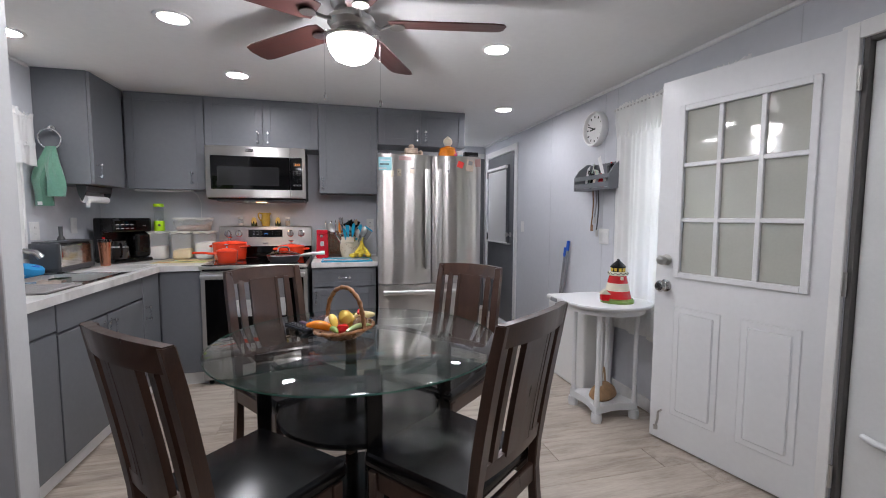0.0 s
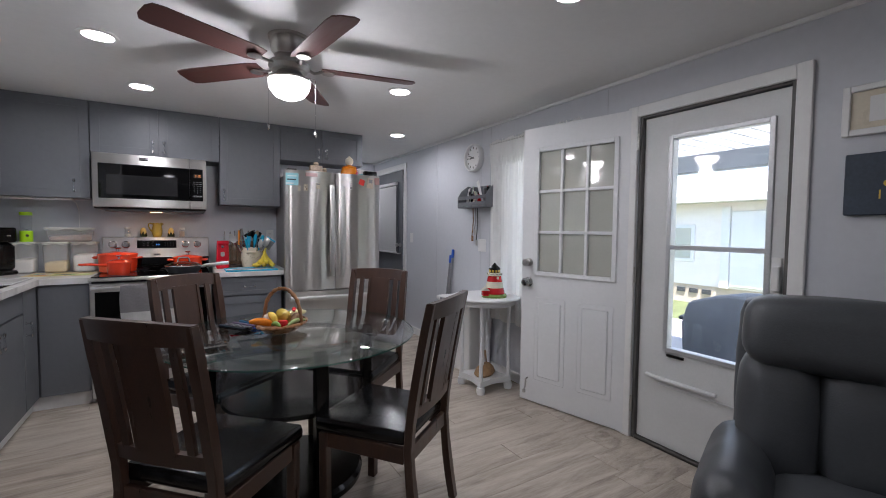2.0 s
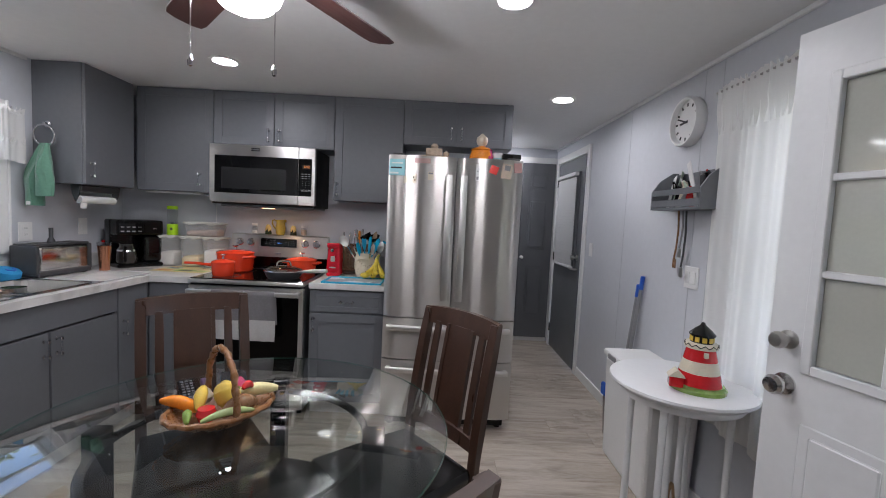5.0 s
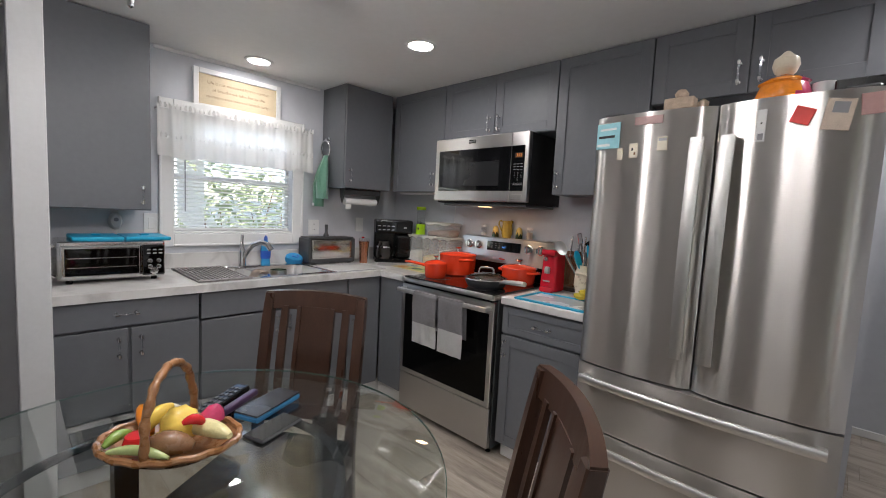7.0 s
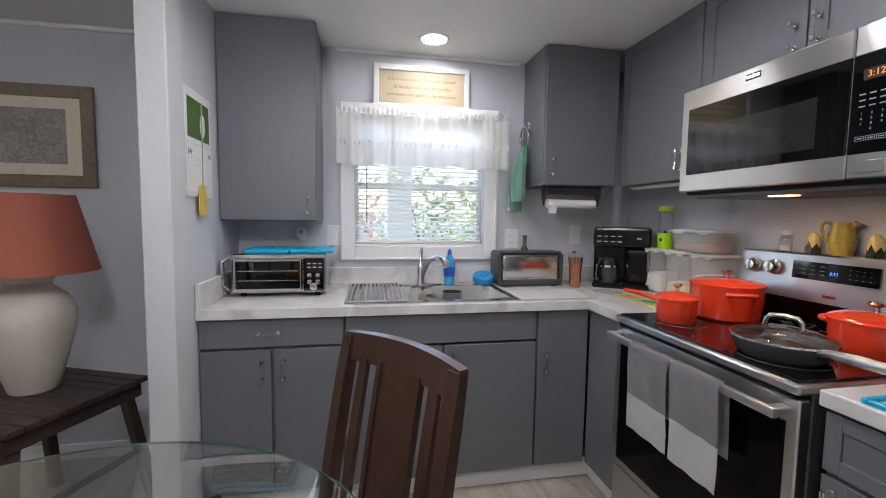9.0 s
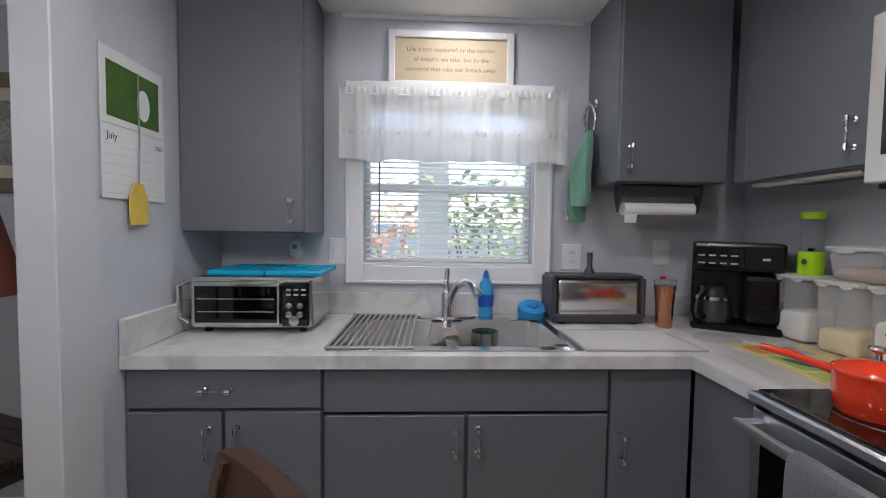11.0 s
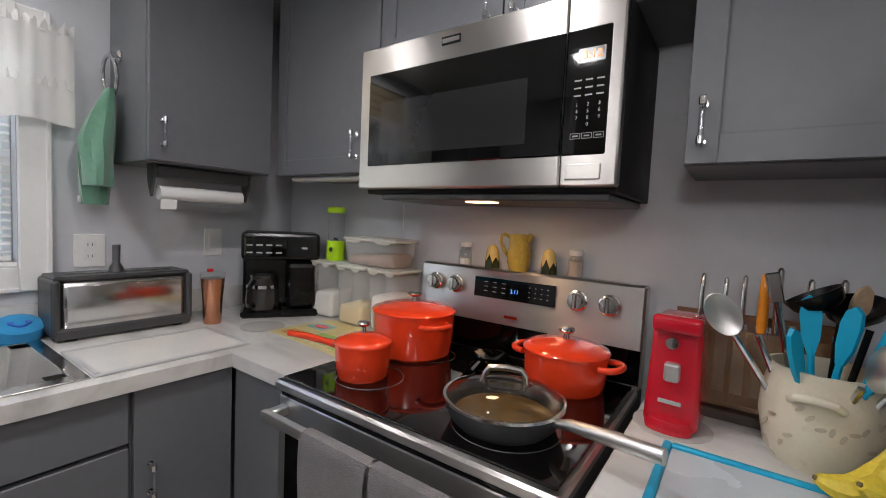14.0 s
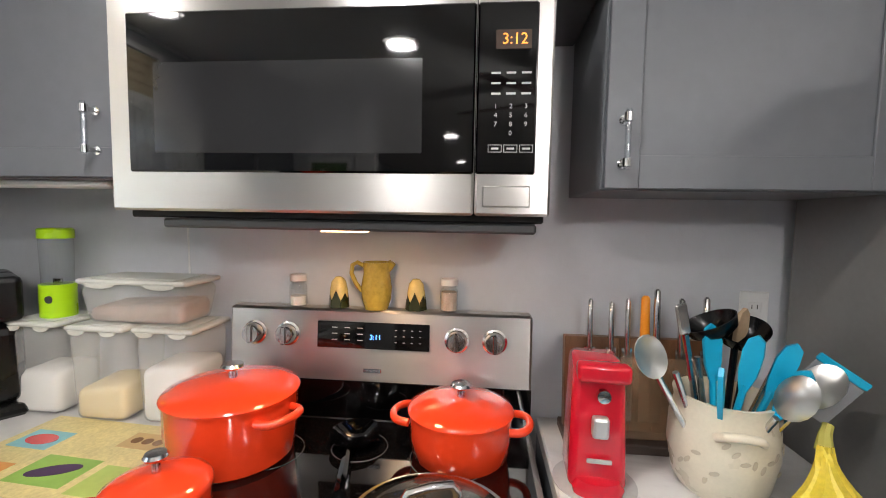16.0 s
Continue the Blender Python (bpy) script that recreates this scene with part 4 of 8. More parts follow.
def hung_towel(name, x0, x1, label, lows, band, seed):
    """A towel folded over the oven bar: grey with a white end."""
    t = thing(name, (0, -0.004, 0.012), 0, label, "towel", "towels on the oven bar")
    rnd = random.Random(seed)
    ph = rnd.uniform(0, 6)

    def sheet(points, off):
        bm = bmesh.new()
        cols = 12
        grid = []
        for i in range(cols + 1):
            u = i / cols
            x = x0 + (x1 - x0) * u
            row = []
            for y, z in points:
                wob = 0.004 * math.sin(u * 7 + ph + z * 8) * (0.9 - z) * 4
                row.append(bm.verts.new((x + 0.006 * math.sin(z * 14 + ph), y - off - abs(wob), z)))
            grid.append(row)
        for i in range(cols):
            for j in range(len(points) - 1):
                bm.faces.new((grid[i][j], grid[i + 1][j], grid[i + 1][j + 1], grid[i][j + 1]))
        geom = bmesh.ops.solidify(bm, geom=bm.faces[:], thickness=0.005)
        return bm

    back = [(-0.682, 0.62), (-0.682, 0.72), (-0.682, 0.8), (-0.683, 0.828)]
    over = [(-0.687, 0.838), (-0.7, 0.842), (-0.713, 0.838), (-0.719, 0.826)]
    steps = 8
    down = [(-0.72 + 0.004 * k / steps, 0.815 + (band - 0.815) * k / steps) for k in range(steps + 1)]
    part("cloth", sheet(back + over + down, 0), GREYT, t, "", True)
    tail = [(-0.716, band), (-0.716, (band + lows) / 2), (-0.715, lows)]
    part("border", sheet(tail, 0.0005), WHITET, t, "off-white end band", True)
    return t


hung_towel("dish_towel", 1.083, 1.288, "grey and white dish towel on the oven bar", 0.522, 0.648, 1)
hung_towel("dish_towel", 1.302, 1.492, "grey and white dish towel folded on the bar", 0.518, 0.655, 2)

# ---- microwave ----
mwo = thing("microwave", (0.892, -0.395, 1.42), 0, "stainless steel over-the-range microwave", "microwave")
mwo.matrix_world = at(0.892, -0.395, 1.42) @ Matrix.Diagonal((0.97, 1, 0.992, 1))
part("case", box(0.004, 0.762, 0.035, 0.392, -0.012, 0.406, 0.003), mat("black_case_enamel", (0.003, 0.003, 0.003), 0.6, vary=0.05), mwo, "black painted case")
door = part("door", box(0.0, 0.642, 0.0, 0.034, 0.0, 0.408, 0.004), STEELH, mwo)
part("window", box(0.038, 0.6415, -0.003, 0.004, 0.066, 0.33, 0.003), BLACKGL, door, "black glass window")
part("inner_view", box(0.088, 0.556, -0.0034, -0.003, 0.098, 0.247), mat("mesh_screen", (0.016, 0.016, 0.017), 0.07, vary=0.02), door, "grey screen behind the glass")
ctl = part("control_strip", box(0.644, 0.766, 0.0, 0.034, 0.0, 0.408, 0.004), STEELH, mwo)
part("key_panel", box(0.6445, 0.74, -0.003, 0.004, 0.066, 0.33, 0.003), BLACKGL, ctl)
part("clock_window", box(0.673, 0.729, -0.0036, -0.003, 0.258, 0.287), mat("display_brown", (0.05, 0.035, 0.03), 0.15, vary=0), ctl)
writing("3:12", 0.024, ORANGEDIGIT, ctl, at(0.703, -0.004, 0.2725) @ ON_NORTH, "clock_digits")
for r, row in enumerate(("123", "456", "789", " 0 ")):
    for c, ch in enumerate(row):
        if ch != " ":
            writing(ch, 0.0105, INKW, ctl, at(0.675 + c * 0.024, -0.0036, 0.171 - r * 0.0138) @ ON_NORTH, "key_digit")
bm = None
for r in range(3):
    for c in range(3):
        bm = box(0.667 + c * 0.024, 0.682 + c * 0.024, -0.0036, -0.003, 0.189 + r * 0.0158, 0.192 + r * 0.0158, bm=bm)
for c in range(3):
    x = 0.664 + c * 0.025
    for x0, x1, z0, z1 in ((x, x + 0.022, 0.1, 0.101), (x, x + 0.022, 0.111, 0.112), (x, x + 0.001, 0.1, 0.112), (x + 0.021, x + 0.022, 0.1, 0.112), (x + 0.005, x + 0.017, 0.1045, 0.1075)):
        bm = box(x0, x1, -0.0036, -0.003, z0, z1, bm=bm)
part("print", bm, INKW, ctl)
part("release_button", box(0.657, 0.734, -0.003, 0.002, 0.014, 0.048, 0.002), STEELH, ctl)
part("badge", box(0.3, 0.36, -0.002, 0.002, 0.366, 0.388, 0.001), BLACK, door, "small black maker badge")
part("badge_rim", box(0.303, 0.357, -0.003, -0.0015, 0.371, 0.383, 0.001), STEELP, door)
part("underside", box(0.07, 0.75, 0.03, 0.35, -0.03, -0.0125, 0.004), DARKGREY, mwo)
part("cooktop_lens", box(0.36, 0.44, 0.06, 0.1, -0.0335, -0.0305), mat("warm_lens", (1, 0.6, 0.28), 0.4, vary=0, glow=1.5), mwo, "lit warm lamp lens")

# ---- refrigerator ----
def bulged(x0, x1, z0, z1, y, bulge, depth, cols=36):
    """A door skin that swells towards -y across its width, with rounded sides."""
    prof = [(x0, y + depth)]
    for i in range(cols + 1):
        u = i / cols
        edge = 0.012 * (max(0, 1 - u * 9) ** 2 + max(0, 1 - (1 - u) * 9) ** 2)
        prof.append((x0 + (x1 - x0) * u, y - bulge * (1 - (2 * u - 1) ** 2) + edge + 0.0009 * math.sin(u * 13 + x0 * 5) + 0.0004 * math.sin(u * 31 + x0)))
    prof.append((x1, y + depth))
    return slab(prof, z0, z1)


fr = thing("refrigerator", (0, 0, 0), 0, "stainless steel french-door refrigerator", "refrigerator")
FX0, FX1, FM = 2.19, 3.03, 2.617
FRSIDE = mat("fridge_side_grey", (0.27, 0.265, 0.26), 0.38, 0.6, vary=0.05, bump=0.1, bump_scale=200)
part("body", box(FX0 + 0.05, FX1 - 0.012, -0.68, -0.03, 0.05, 1.745, 0.006), FRSIDE, fr, "grey metal case")
for x0, x1, hx in ((FX0, FM - 0.003, FM - 0.045), (FM + 0.003, FX1, FM + 0.045)):
    d = part("door", bulged(x0, x1, 0.742, 1.757, -0.752, 0.024, 0.065), STEEL, fr, "", True)
    zs = [0.86 + k * 0.098 for k in range(9)]
    bm = None
    pts = [(hx, -0.79 - 0.03 * math.sin(math.pi * (k + 1.2) / 10.4), z) for k, z in enumerate(zs)]
    own = bmesh.new()
    rings = [[own.verts.new((p[0] + sx * 0.021, p[1] + sy * 0.007, p[2])) for sx, sy in ((-1, 1), (-1, -0.4), (-0.5, -1), (0.5, -1), (1, -0.4), (1, 1))] for p in pts]
    for a, b in zip(rings, rings[1:]):
        for k in range(6):
            own.faces.new((a[k], a[(k + 1) % 6], b[(k + 1) % 6], b[k]))
    own.faces.new(rings[0][::-1])
    own.faces.new(rings[-1])
    for z in (0.872, 1.632):
        own = box(hx - 0.012, hx + 0.012, -0.79, -0.752, z - 0.014, z + 0.014, 0.003, own)
    part("handle", own, SATIN, d, "long bowed satin steel handle", True)
for z0, z1 in ((0.47, 0.735), (0.09, 0.463)):
    d = part("freezer_drawer", bulged(FX0, FX1, z0, z1, -0.758, 0.022, 0.07), STEEL, fr, "", True)
    own = bmesh.new()
    pts = [(FX0 + 0.03 + k * (FX1 - FX0 - 0.06) / 10, -0.80 - 0.02 * math.sin(math.pi * k / 10), z1 - 0.055) for k in range(11)]
    rings = [[own.verts.new((p[0], p[1] + sy * 0.009, p[2] + sz * 0.016)) for sz, sy in ((-1, 1), (-1, -0.4), (-0.5, -1), (0.5, -1), (1, -0.4), (1, 1))] for p in pts]
    for a, b in zip(rings, rings[1:]):
        for k in range(6):
            own.faces.new((a[k], a[(k + 1) % 6], b[(k + 1) % 6], b[k]))
    own.faces.new(rings[0][::-1])
    own.faces.new(rings[-1])
    for x in (FX0 + 0.045, FX1 - 0.045):
        own = box(x - 0.014, x + 0.014, -0.8, -0.757, z1 - 0.067, z1 - 0.043, 0.003, own)
    part("handle", own, SATIN, d, "wide bowed satin steel handle", True)
part("kick_plate", box(FX0 + 0.03, FX1 - 0.03, -0.7, -0.66, 0.02, 0.085, 0.003), BLACK, fr)
for x in (FX0 + 0.06, FX1 - 0.06):
    for y in (-0.66, -0.1):
        part("foot", lathe([(0, 0), (0.022, 0), (0.018, 0.05), (0, 0.05)], 12, m=at(x, y, 0)), BLACK, fr)
    part("hinge_cover", box(x - 0.04, x + 0.04, -0.74, -0.62, 1.7455, 1.772, 0.006), DARKGREY, fr)


def magnet(x, z, w, h, material, label, y=None, turn=0, marks=None):
    side = -1 if x < FM else 1
    x0, x1 = (FX0, FM - 0.003) if x < FM else (FM + 0.003, FX1)
    u = (x - x0) / (x1 - x0)
    yy = -0.752 - 0.024 * (1 - (2 * u - 1) ** 2)
    slope = math.degrees(math.atan(-0.024 * -4 * (2 * u - 1) / (x1 - x0) * -1))
    mg = thing("fridge_magnet", (x, yy - 0.0035, z), 0, label, "magnet", "magnets on the refrigerator")
    mg.matrix_world = at(x, yy - 0.0035, z) @ pose(0, 0, 0, 0, turn, -slope)
    part("card", box(-w / 2, w / 2, -0.002, 0.002, -h / 2, h / 2, 0.0008), material, mg)
    for k, (a, b, c, d, mm) in enumerate(marks or ()):
        part("print", box(a * w, b * w, -0.0024, -0.0018, c * h, d * h), mm, mg)
    return mg


SKYB = mat("pale_blue_print", (0.3, 0.6, 0.66), 0.5, vary=0.1)
BEIGE = mat("beige_print", (0.55, 0.45, 0.36), 0.5, vary=0.2, scale=30)
magnet(2.245, 1.68, 0.1, 0.1, SKYB, "pale blue printed card magnet", marks=((-0.4, 0.3, -0.08, 0.02, INKB), (-0.35, 0.35, 0.22, 0.3, PAPER), (-0.45, 0.1, -0.4, -0.3, PAPER)))
magnet(2.40, 1.725, 0.1, 0.03, mat("pink_print", (0.55, 0.36, 0.34), 0.5), "small pink strip magnet")
magnet(2.30, 1.605, 0.022, 0.045, CREAM, "small cream figure magnet")
magnet(2.352, 1.615, 0.032, 0.055, CREAM, "small white house magnet", marks=((-0.2, 0.0, 0.0, 0.2, INKB), (0.1, 0.3, -0.3, -0.1, BROWNG)))
magnet(2.455, 1.635, 0.035, 0.05, CREAM, "small grey bird magnet", marks=((-0.4, 0.4, 0.2, 0.4, GREYP),))
magnet(2.745, 1.67, 0.024, 0.1, PAPER, "narrow white bottle-opener magnet", marks=((-0.3, 0.3, -0.45, -0.25, GREYP), (-0.1, 0.1, 0.05, 0.1, INKB)))
magnet(2.845, 1.69, 0.05, 0.05, mat("bright_red_print", (0.7, 0.05, 0.04), 0.4), "bright red octagonal magnet", turn=20)
magnet(2.925, 1.685, 0.065, 0.09, BEIGE, "beige printed picture magnet", turn=8, marks=((-0.25, 0.3, 0.05, 0.4, GREYP),))
magnet(2.995, 1.71, 0.05, 0.06, mat("rose_print", (0.5, 0.3, 0.28), 0.5), "small rose-coloured picture magnet", turn=-5)

# ---- ceiling fan and lights ----
fan = thing("ceiling_fan", (1.95, -2.19, 0.02), 0, "nickel ceiling fan with five dark wooden blades", "ceiling fan")
part("canopy", lathe([(0, 2.199), (0.095, 2.199), (0.1, 2.205), (0.098, 2.19), (0.09, 2.186), (0.092, 2.17), (0.085, 2.13), (0.07, 2.11), (0, 2.11)], 32), NICKEL, fan, "ribbed nickel canopy", True)
part("motor", lathe([(0, 2.115), (0.055, 2.112), (0.06, 2.09), (0.095, 2.075), (0.1, 2.055), (0.085, 2.035), (0.06, 2.03), (0.075, 2.01), (0.105, 1.995), (0.105, 1.985), (0, 1.985)], 32), NICKEL, fan, "", True)
part("globe", lathe([(0.1, 1.986), (0.1, 1.97), (0.09, 1.94), (0.068, 1.915), (0.035, 1.9), (0, 1.896)], 28), GLOBE, fan, "lit frosted glass bowl", True)
for k in range(5):
    a = radians(-10 + 72 * k)
    turn = Matrix.Rotation(a, 4, "Z")
    own = slab([(0.0, -0.05), (0.05, -0.062), (0.44, -0.068), (0.48, -0.06), (0.495, -0.03), (0.495, 0.03), (0.48, 0.06), (0.44, 0.068), (0.05, 0.062), (0.0, 0.05)], -0.003, 0.003, 0.001)
    bl = part("blade", own, FANWOOD, fan, at=turn @ at(0.155, 0, 2.062) @ pose(0, 0, 0, 11))
    arm = tube([(0.085, 0, 2.06), (0.12, 0.012, 2.045), (0.15, 0.0, 2.052), (0.2, 0.0, 2.056)], 0.008, 8)
    part("blade_iron", lathe([(0, 0), (0.032, 0), (0.03, 0.006), (0, 0.008)], 16, arm, at(0.19, 0, 2.047)), NICKEL, fan, "curved nickel bracket", True, turn)
for s, z in ((-1, 1.72), (1, 1.705)):
    bm = tube([(s * 0.075, -0.06, 2.0), (s * 0.108, -0.075, 1.995), (s * 0.11, -0.076, 1.98), (s * 0.11, -0.076, z + 0.03)], 0.0016, 6)
    part("pull_chain", lathe([(0, 0), (0.006, 0.004), (0.007, 0.018), (0.003, 0.03), (0, 0.031)], 10, bm, at(s * 0.11, -0.076, z)), CHROME, fan)


def downlight(x, y):
    d = thing("recessed_light", (x, y, CEILING), 0, "lit white recessed ceiling light", "downlight", "recessed lights")
    part("trim_ring", lathe([(0.062, -0.001), (0.085, -0.001), (0.084, -0.006), (0.066, -0.009), (0.062, -0.003)], 32), WHITEP, d, "", True)
    part("lens", lathe([(0, -0.0045), (0.0625, -0.0045), (0.0625, -0.0035), (0, -0.003)], 32), LAMPWHITE, d, "glowing frosted lens")
    return d


# The last three fittings are out of view, added to match their lamps.
for x, y in ((1.246, -0.9), (1.135, -1.72), (2.765, -1.75), (3.32, -0.5), (0.24, -1.335), (3.2, 1.2), (2.82, -3.22), (1.2, -3.9), (1.2, -5.8), (3.0, -5.8)):
    downlight(x, y)

# ---- glass table ----
table = thing("dining_table", (1.965, -2.222, 0), 0, "round glass dining table on a black base", "table")
BASEB = mat("black_lacquer", (0.004, 0.004, 0.004), 0.16, vary=0.06)
BASEB.node_tree.nodes["Principled BSDF"].inputs["Specular IOR Level"].default_value = 0.3
o = part("tabletop", lathe([(0, 0.738), (0.594, 0.738), (0.6, 0.741), (0.6, 0.747), (0.594, 0.75), (0, 0.75)], 96), TABLEGLASS, table, "thick clear glass disc", True)
o.visible_shadow = False
part("edge", lathe([(0.5995, 0.7415), (0.6012, 0.7415), (0.6012, 0.7465), (0.5995, 0.7465), (0.5995, 0.7415)], 96), mat("green_glass_edge", (0.03, 0.09, 0.07), 0.1, vary=0), table, "dark green polished rim", True)
for k in range(4):
    turn = Matrix.Rotation(radians(90 * k + 4), 4, "Z")
    own = slab([(-0.026, -0.028), (0.026, -0.028), (0.026, 0.028), (-0.026, 0.028)], 0.0, 0.735, 0.003)
    for v in own.verts:
        v.co.x += 0.39 - 0.13 * math.sin(math.pi * min(v.co.z / 0.735, 1)) * 0.5
    part("leg", own, BASEB, table, at=turn)
ring = [(0.36 * math.cos(k * math.pi / 24), 0.36 * math.sin(k * math.pi / 24), 0.7) for k in range(48)]
part("ring", tube(ring, 0.012, 8, closed=True), BASEB, table, "", True)
part("lower_shelf", lathe([(0, 0.43), (0.34, 0.43), (0.345, 0.44), (0.34, 0.452), (0, 0.452)], 64), BASEB, table, "", True)
part("plinth", lathe([(0, 0.0), (0.33, 0.0), (0.335, 0.03), (0.32, 0.05), (0, 0.05)], 64), BASEB, table, "", True)


# ---- dining chairs ----
def dining_chair():
    """Faces local +y; the origin is on the floor under the seat."""
    c = thing("dining_chair", (0, 0, 0), 0, "dark wooden dining chair with a black padded seat", "chair", "chairs round the table")

    def back_y(z):
        return -0.205 - 0.095 * max(0, (z - 0.42) / 0.58) ** 1.25 - 0.05 * max(0, (0.42 - z) / 0.42) ** 1.5

    def post(x, z0, z1, wx, wy, top=None):
        own = bmesh.new()
        rings = []
        for k in range(11):
            z = z0 + (z1 - z0) * k / 10
            y = back_y(z)
            s = 1 if z < 0.9 else 1 - 0.1 * (z - 0.9) / 0.1
            rings.append([own.verts.new((x + a * wx * s, y + b * wy, z)) for a, b in ((-1, -1), (1, -1), (1, 1), (-1, 1))])
        for a, b in zip(rings, rings[1:]):
            for k in range(4):
                own.faces.new((a[k], a[(k + 1) % 4], b[(k + 1) % 4], b[k]))
        own.faces.new(rings[0][::-1])
        own.faces.new(rings[-1])
        bmesh.ops.bevel(own, geom=[e for e in own.edges if abs((e.verts[0].co - e.verts[1].co).normalized().z) > 0.7], offset=0.004, segments=1, affect="EDGES")
        return own

    for x in (-0.19, 0.19):
        part("back_leg", post(x, 0, 0.99, 0.019, 0.017), WOOD, c)
    for x in (-0.2, 0.2):
        own = box(x - 0.019, x + 0.019, 0.17, 0.208, 0, 0.41, 0.003)
        for v in own.verts:
            if v.co.z < 0.1:
                v.co.x -= 0.006 * (1 if x > 0 else -1)
        part("front_leg", own, WOOD, c)

    def curved_rail(z0, z1, thick, half, curve):
        own = bmesh.new()
        rings = []
        for k in range(13):
            u = -1 + k / 6
            sag = -curve * (1 - u * u)
            ring = []
            for a, b in ((-1, 0), (1, 0), (1, 1), (-1, 1)):
                z = z0 + (z1 - z0) * b
                ring.append(own.verts.new((u * half, back_y(z) + sag + a * thick, z + (0.008 * (1 - u * u) if b else 0))))
            rings.append(ring)
        for a, b in zip(rings, rings[1:]):
            for k in range(4):
                own.faces.new((a[k], a[(k + 1) % 4], b[(k + 1) % 4], b[k]))
        own.faces.new(rings[0][::-1])
        own.faces.new(rings[-1])
        return own

    part("crest_rail", curved_rail(0.928, 0.994, 0.013, 0.205, 0.03), WOOD, c, "curved crest rail", True)
    part("lower_rail", curved_rail(0.52, 0.565, 0.011, 0.18, 0.014), WOOD, c, "", True)

    def slat(x0, x1, thick, off):
        own = bmesh.new()
        rings = []
        for k in range(9):
            z = 0.56 + 0.38 * k / 8
            taper = 1 + 0.12 * math.sin(math.pi * k / 8) if x1 - x0 < 0.05 else 1
            y = back_y(z) - 0.02 * (1 - ((x0 + x1) / 0.39) ** 2) + off
            mid, hw = (x0 + x1) / 2, (x1 - x0) / 2 * taper
            rings.append([own.verts.new((mid + a * hw, y + b * thick, z)) for a, b in ((-1, -1), (1, -1), (1, 1), (-1, 1))])
        for a, b in zip(rings, rings[1:]):
            for k in range(4):
                own.faces.new((a[k], a[(k + 1) % 4], b[(k + 1) % 4], b[k]))
        own.faces.new(rings[0][::-1])
        own.faces.new(rings[-1])
        return own

    part("splat", slat(-0.077, 0.077, 0.006, 0), WOOD, c, "wide centre splat")
    for x0, x1 in ((-0.077, -0.062), (0.062, 0.077)):
        part("splat_edge", slat(x0, x1, 0.0095, 0), WOOD, c)
    for s in (-1, 1):
        part("slat", slat(s * 0.127 - 0.014, s * 0.127 + 0.014, 0.007, 0.002), WOOD, c)
    part("front_apron", box(-0.18, 0.18, 0.178, 0.2, 0.345, 0.412, 0.003), WOOD, c)
    part("back_apron", box(-0.175, 0.175, -0.215, -0.193, 0.345, 0.412, 0.003), WOOD, c)
    for s in (-1, 1):
        part("side_apron", box(s * 0.198 - 0.011, s * 0.198 + 0.011, -0.19, 0.17, 0.345, 0.412, 0.003), WOOD, c)
    own = box(-0.225, 0.225, -0.195, 0.232, 0.413, 0.47, 0.022, seg=3)
    for v in own.verts:
        if v.co.y < 0:
            v.co.x *= 0.9
        if v.co.z > 0.455:
            v.co.z += 0.014 * (1 - (v.co.x / 0.23) ** 2) * (1 - (v.co.y / 0.24) ** 2)
    top = [f for f in own.faces if f.normal.z > 0.8]
    bmesh.ops.subdivide_edges(own, edges=list({e for f in top for e in f.edges}), cuts=3, use_grid_fill=True)
    for v in own.verts:
        if v.co.z > 0.462:
            v.co.z = 0.47 + 0.02 * max(0, 1 - (v.co.x / 0.225) ** 2) * max(0, 1 - (v.co.y / 0.235) ** 2)
    part("seat", own, LEATHER, c, "black leather-look padded seat", True)
    return c


def chair_pose(a, b):
    """From the crest rail's two ends."""
    mx, my = (a[0] + b[0]) / 2, (a[1] + b[1]) / 2
    dx, dy = b[0] - a[0], b[1] - a[1]
    n = math.hypot(dx, dy)
    fx, fy = -dy / n, dx / n
    return pose(mx + fx * 0.3, my + fy * 0.3, 0, 0, 0, math.degrees(math.atan2(dy, dx)))


chair = dining_chair()
chair.matrix_world = chair_pose((1.23, -2.765), (1.512, -3.045))
bpy.context.view_layer.update()
for a, b in (((1.657, -1.49), (1.315, -1.735)), ((2.752, -1.88), (2.495, -1.585)), ((2.3, -3.045), (2.6, -2.815))):
    copy_thing(chair, chair_pose(a, b))
chair.matrix_world = chair_pose((1.23, -2.765), (1.512, -3.045))

# ---- entry wall things ----
wt = thing("plant_table", (3.565, -1.69, 0), 0, "round white painted side table with column legs", "side table")
own = lathe([(0, 0.715), (0.262, 0.715), (0.272, 0.722), (0.28, 0.732), (0.278, 0.742), (0.27, 0.745), (0, 0.745)], 48)
part("tabletop", own, DOORW, wt, "", True)
part("apron", lathe([(0.0, 0.68), (0.235, 0.68), (0.24, 0.7), (0.235, 0.7145), (0, 0.7145)], 40), DOORW, wt, "", True)
out = []
for k in range(4):
    a0 = math.pi / 4 + k * math.pi / 2
    for j in range(9):
        a = a0 + (j / 8) * math.pi / 2
        r = 0.215 if j in (0, 8) else 0.2 - 0.075 * math.sin(math.pi * j / 8)
        if j < 8:
            out.append((r * math.cos(a), r * math.sin(a)))
part("base_shelf", slab(out, 0.055, 0.1, 0.004), DOORW, wt)
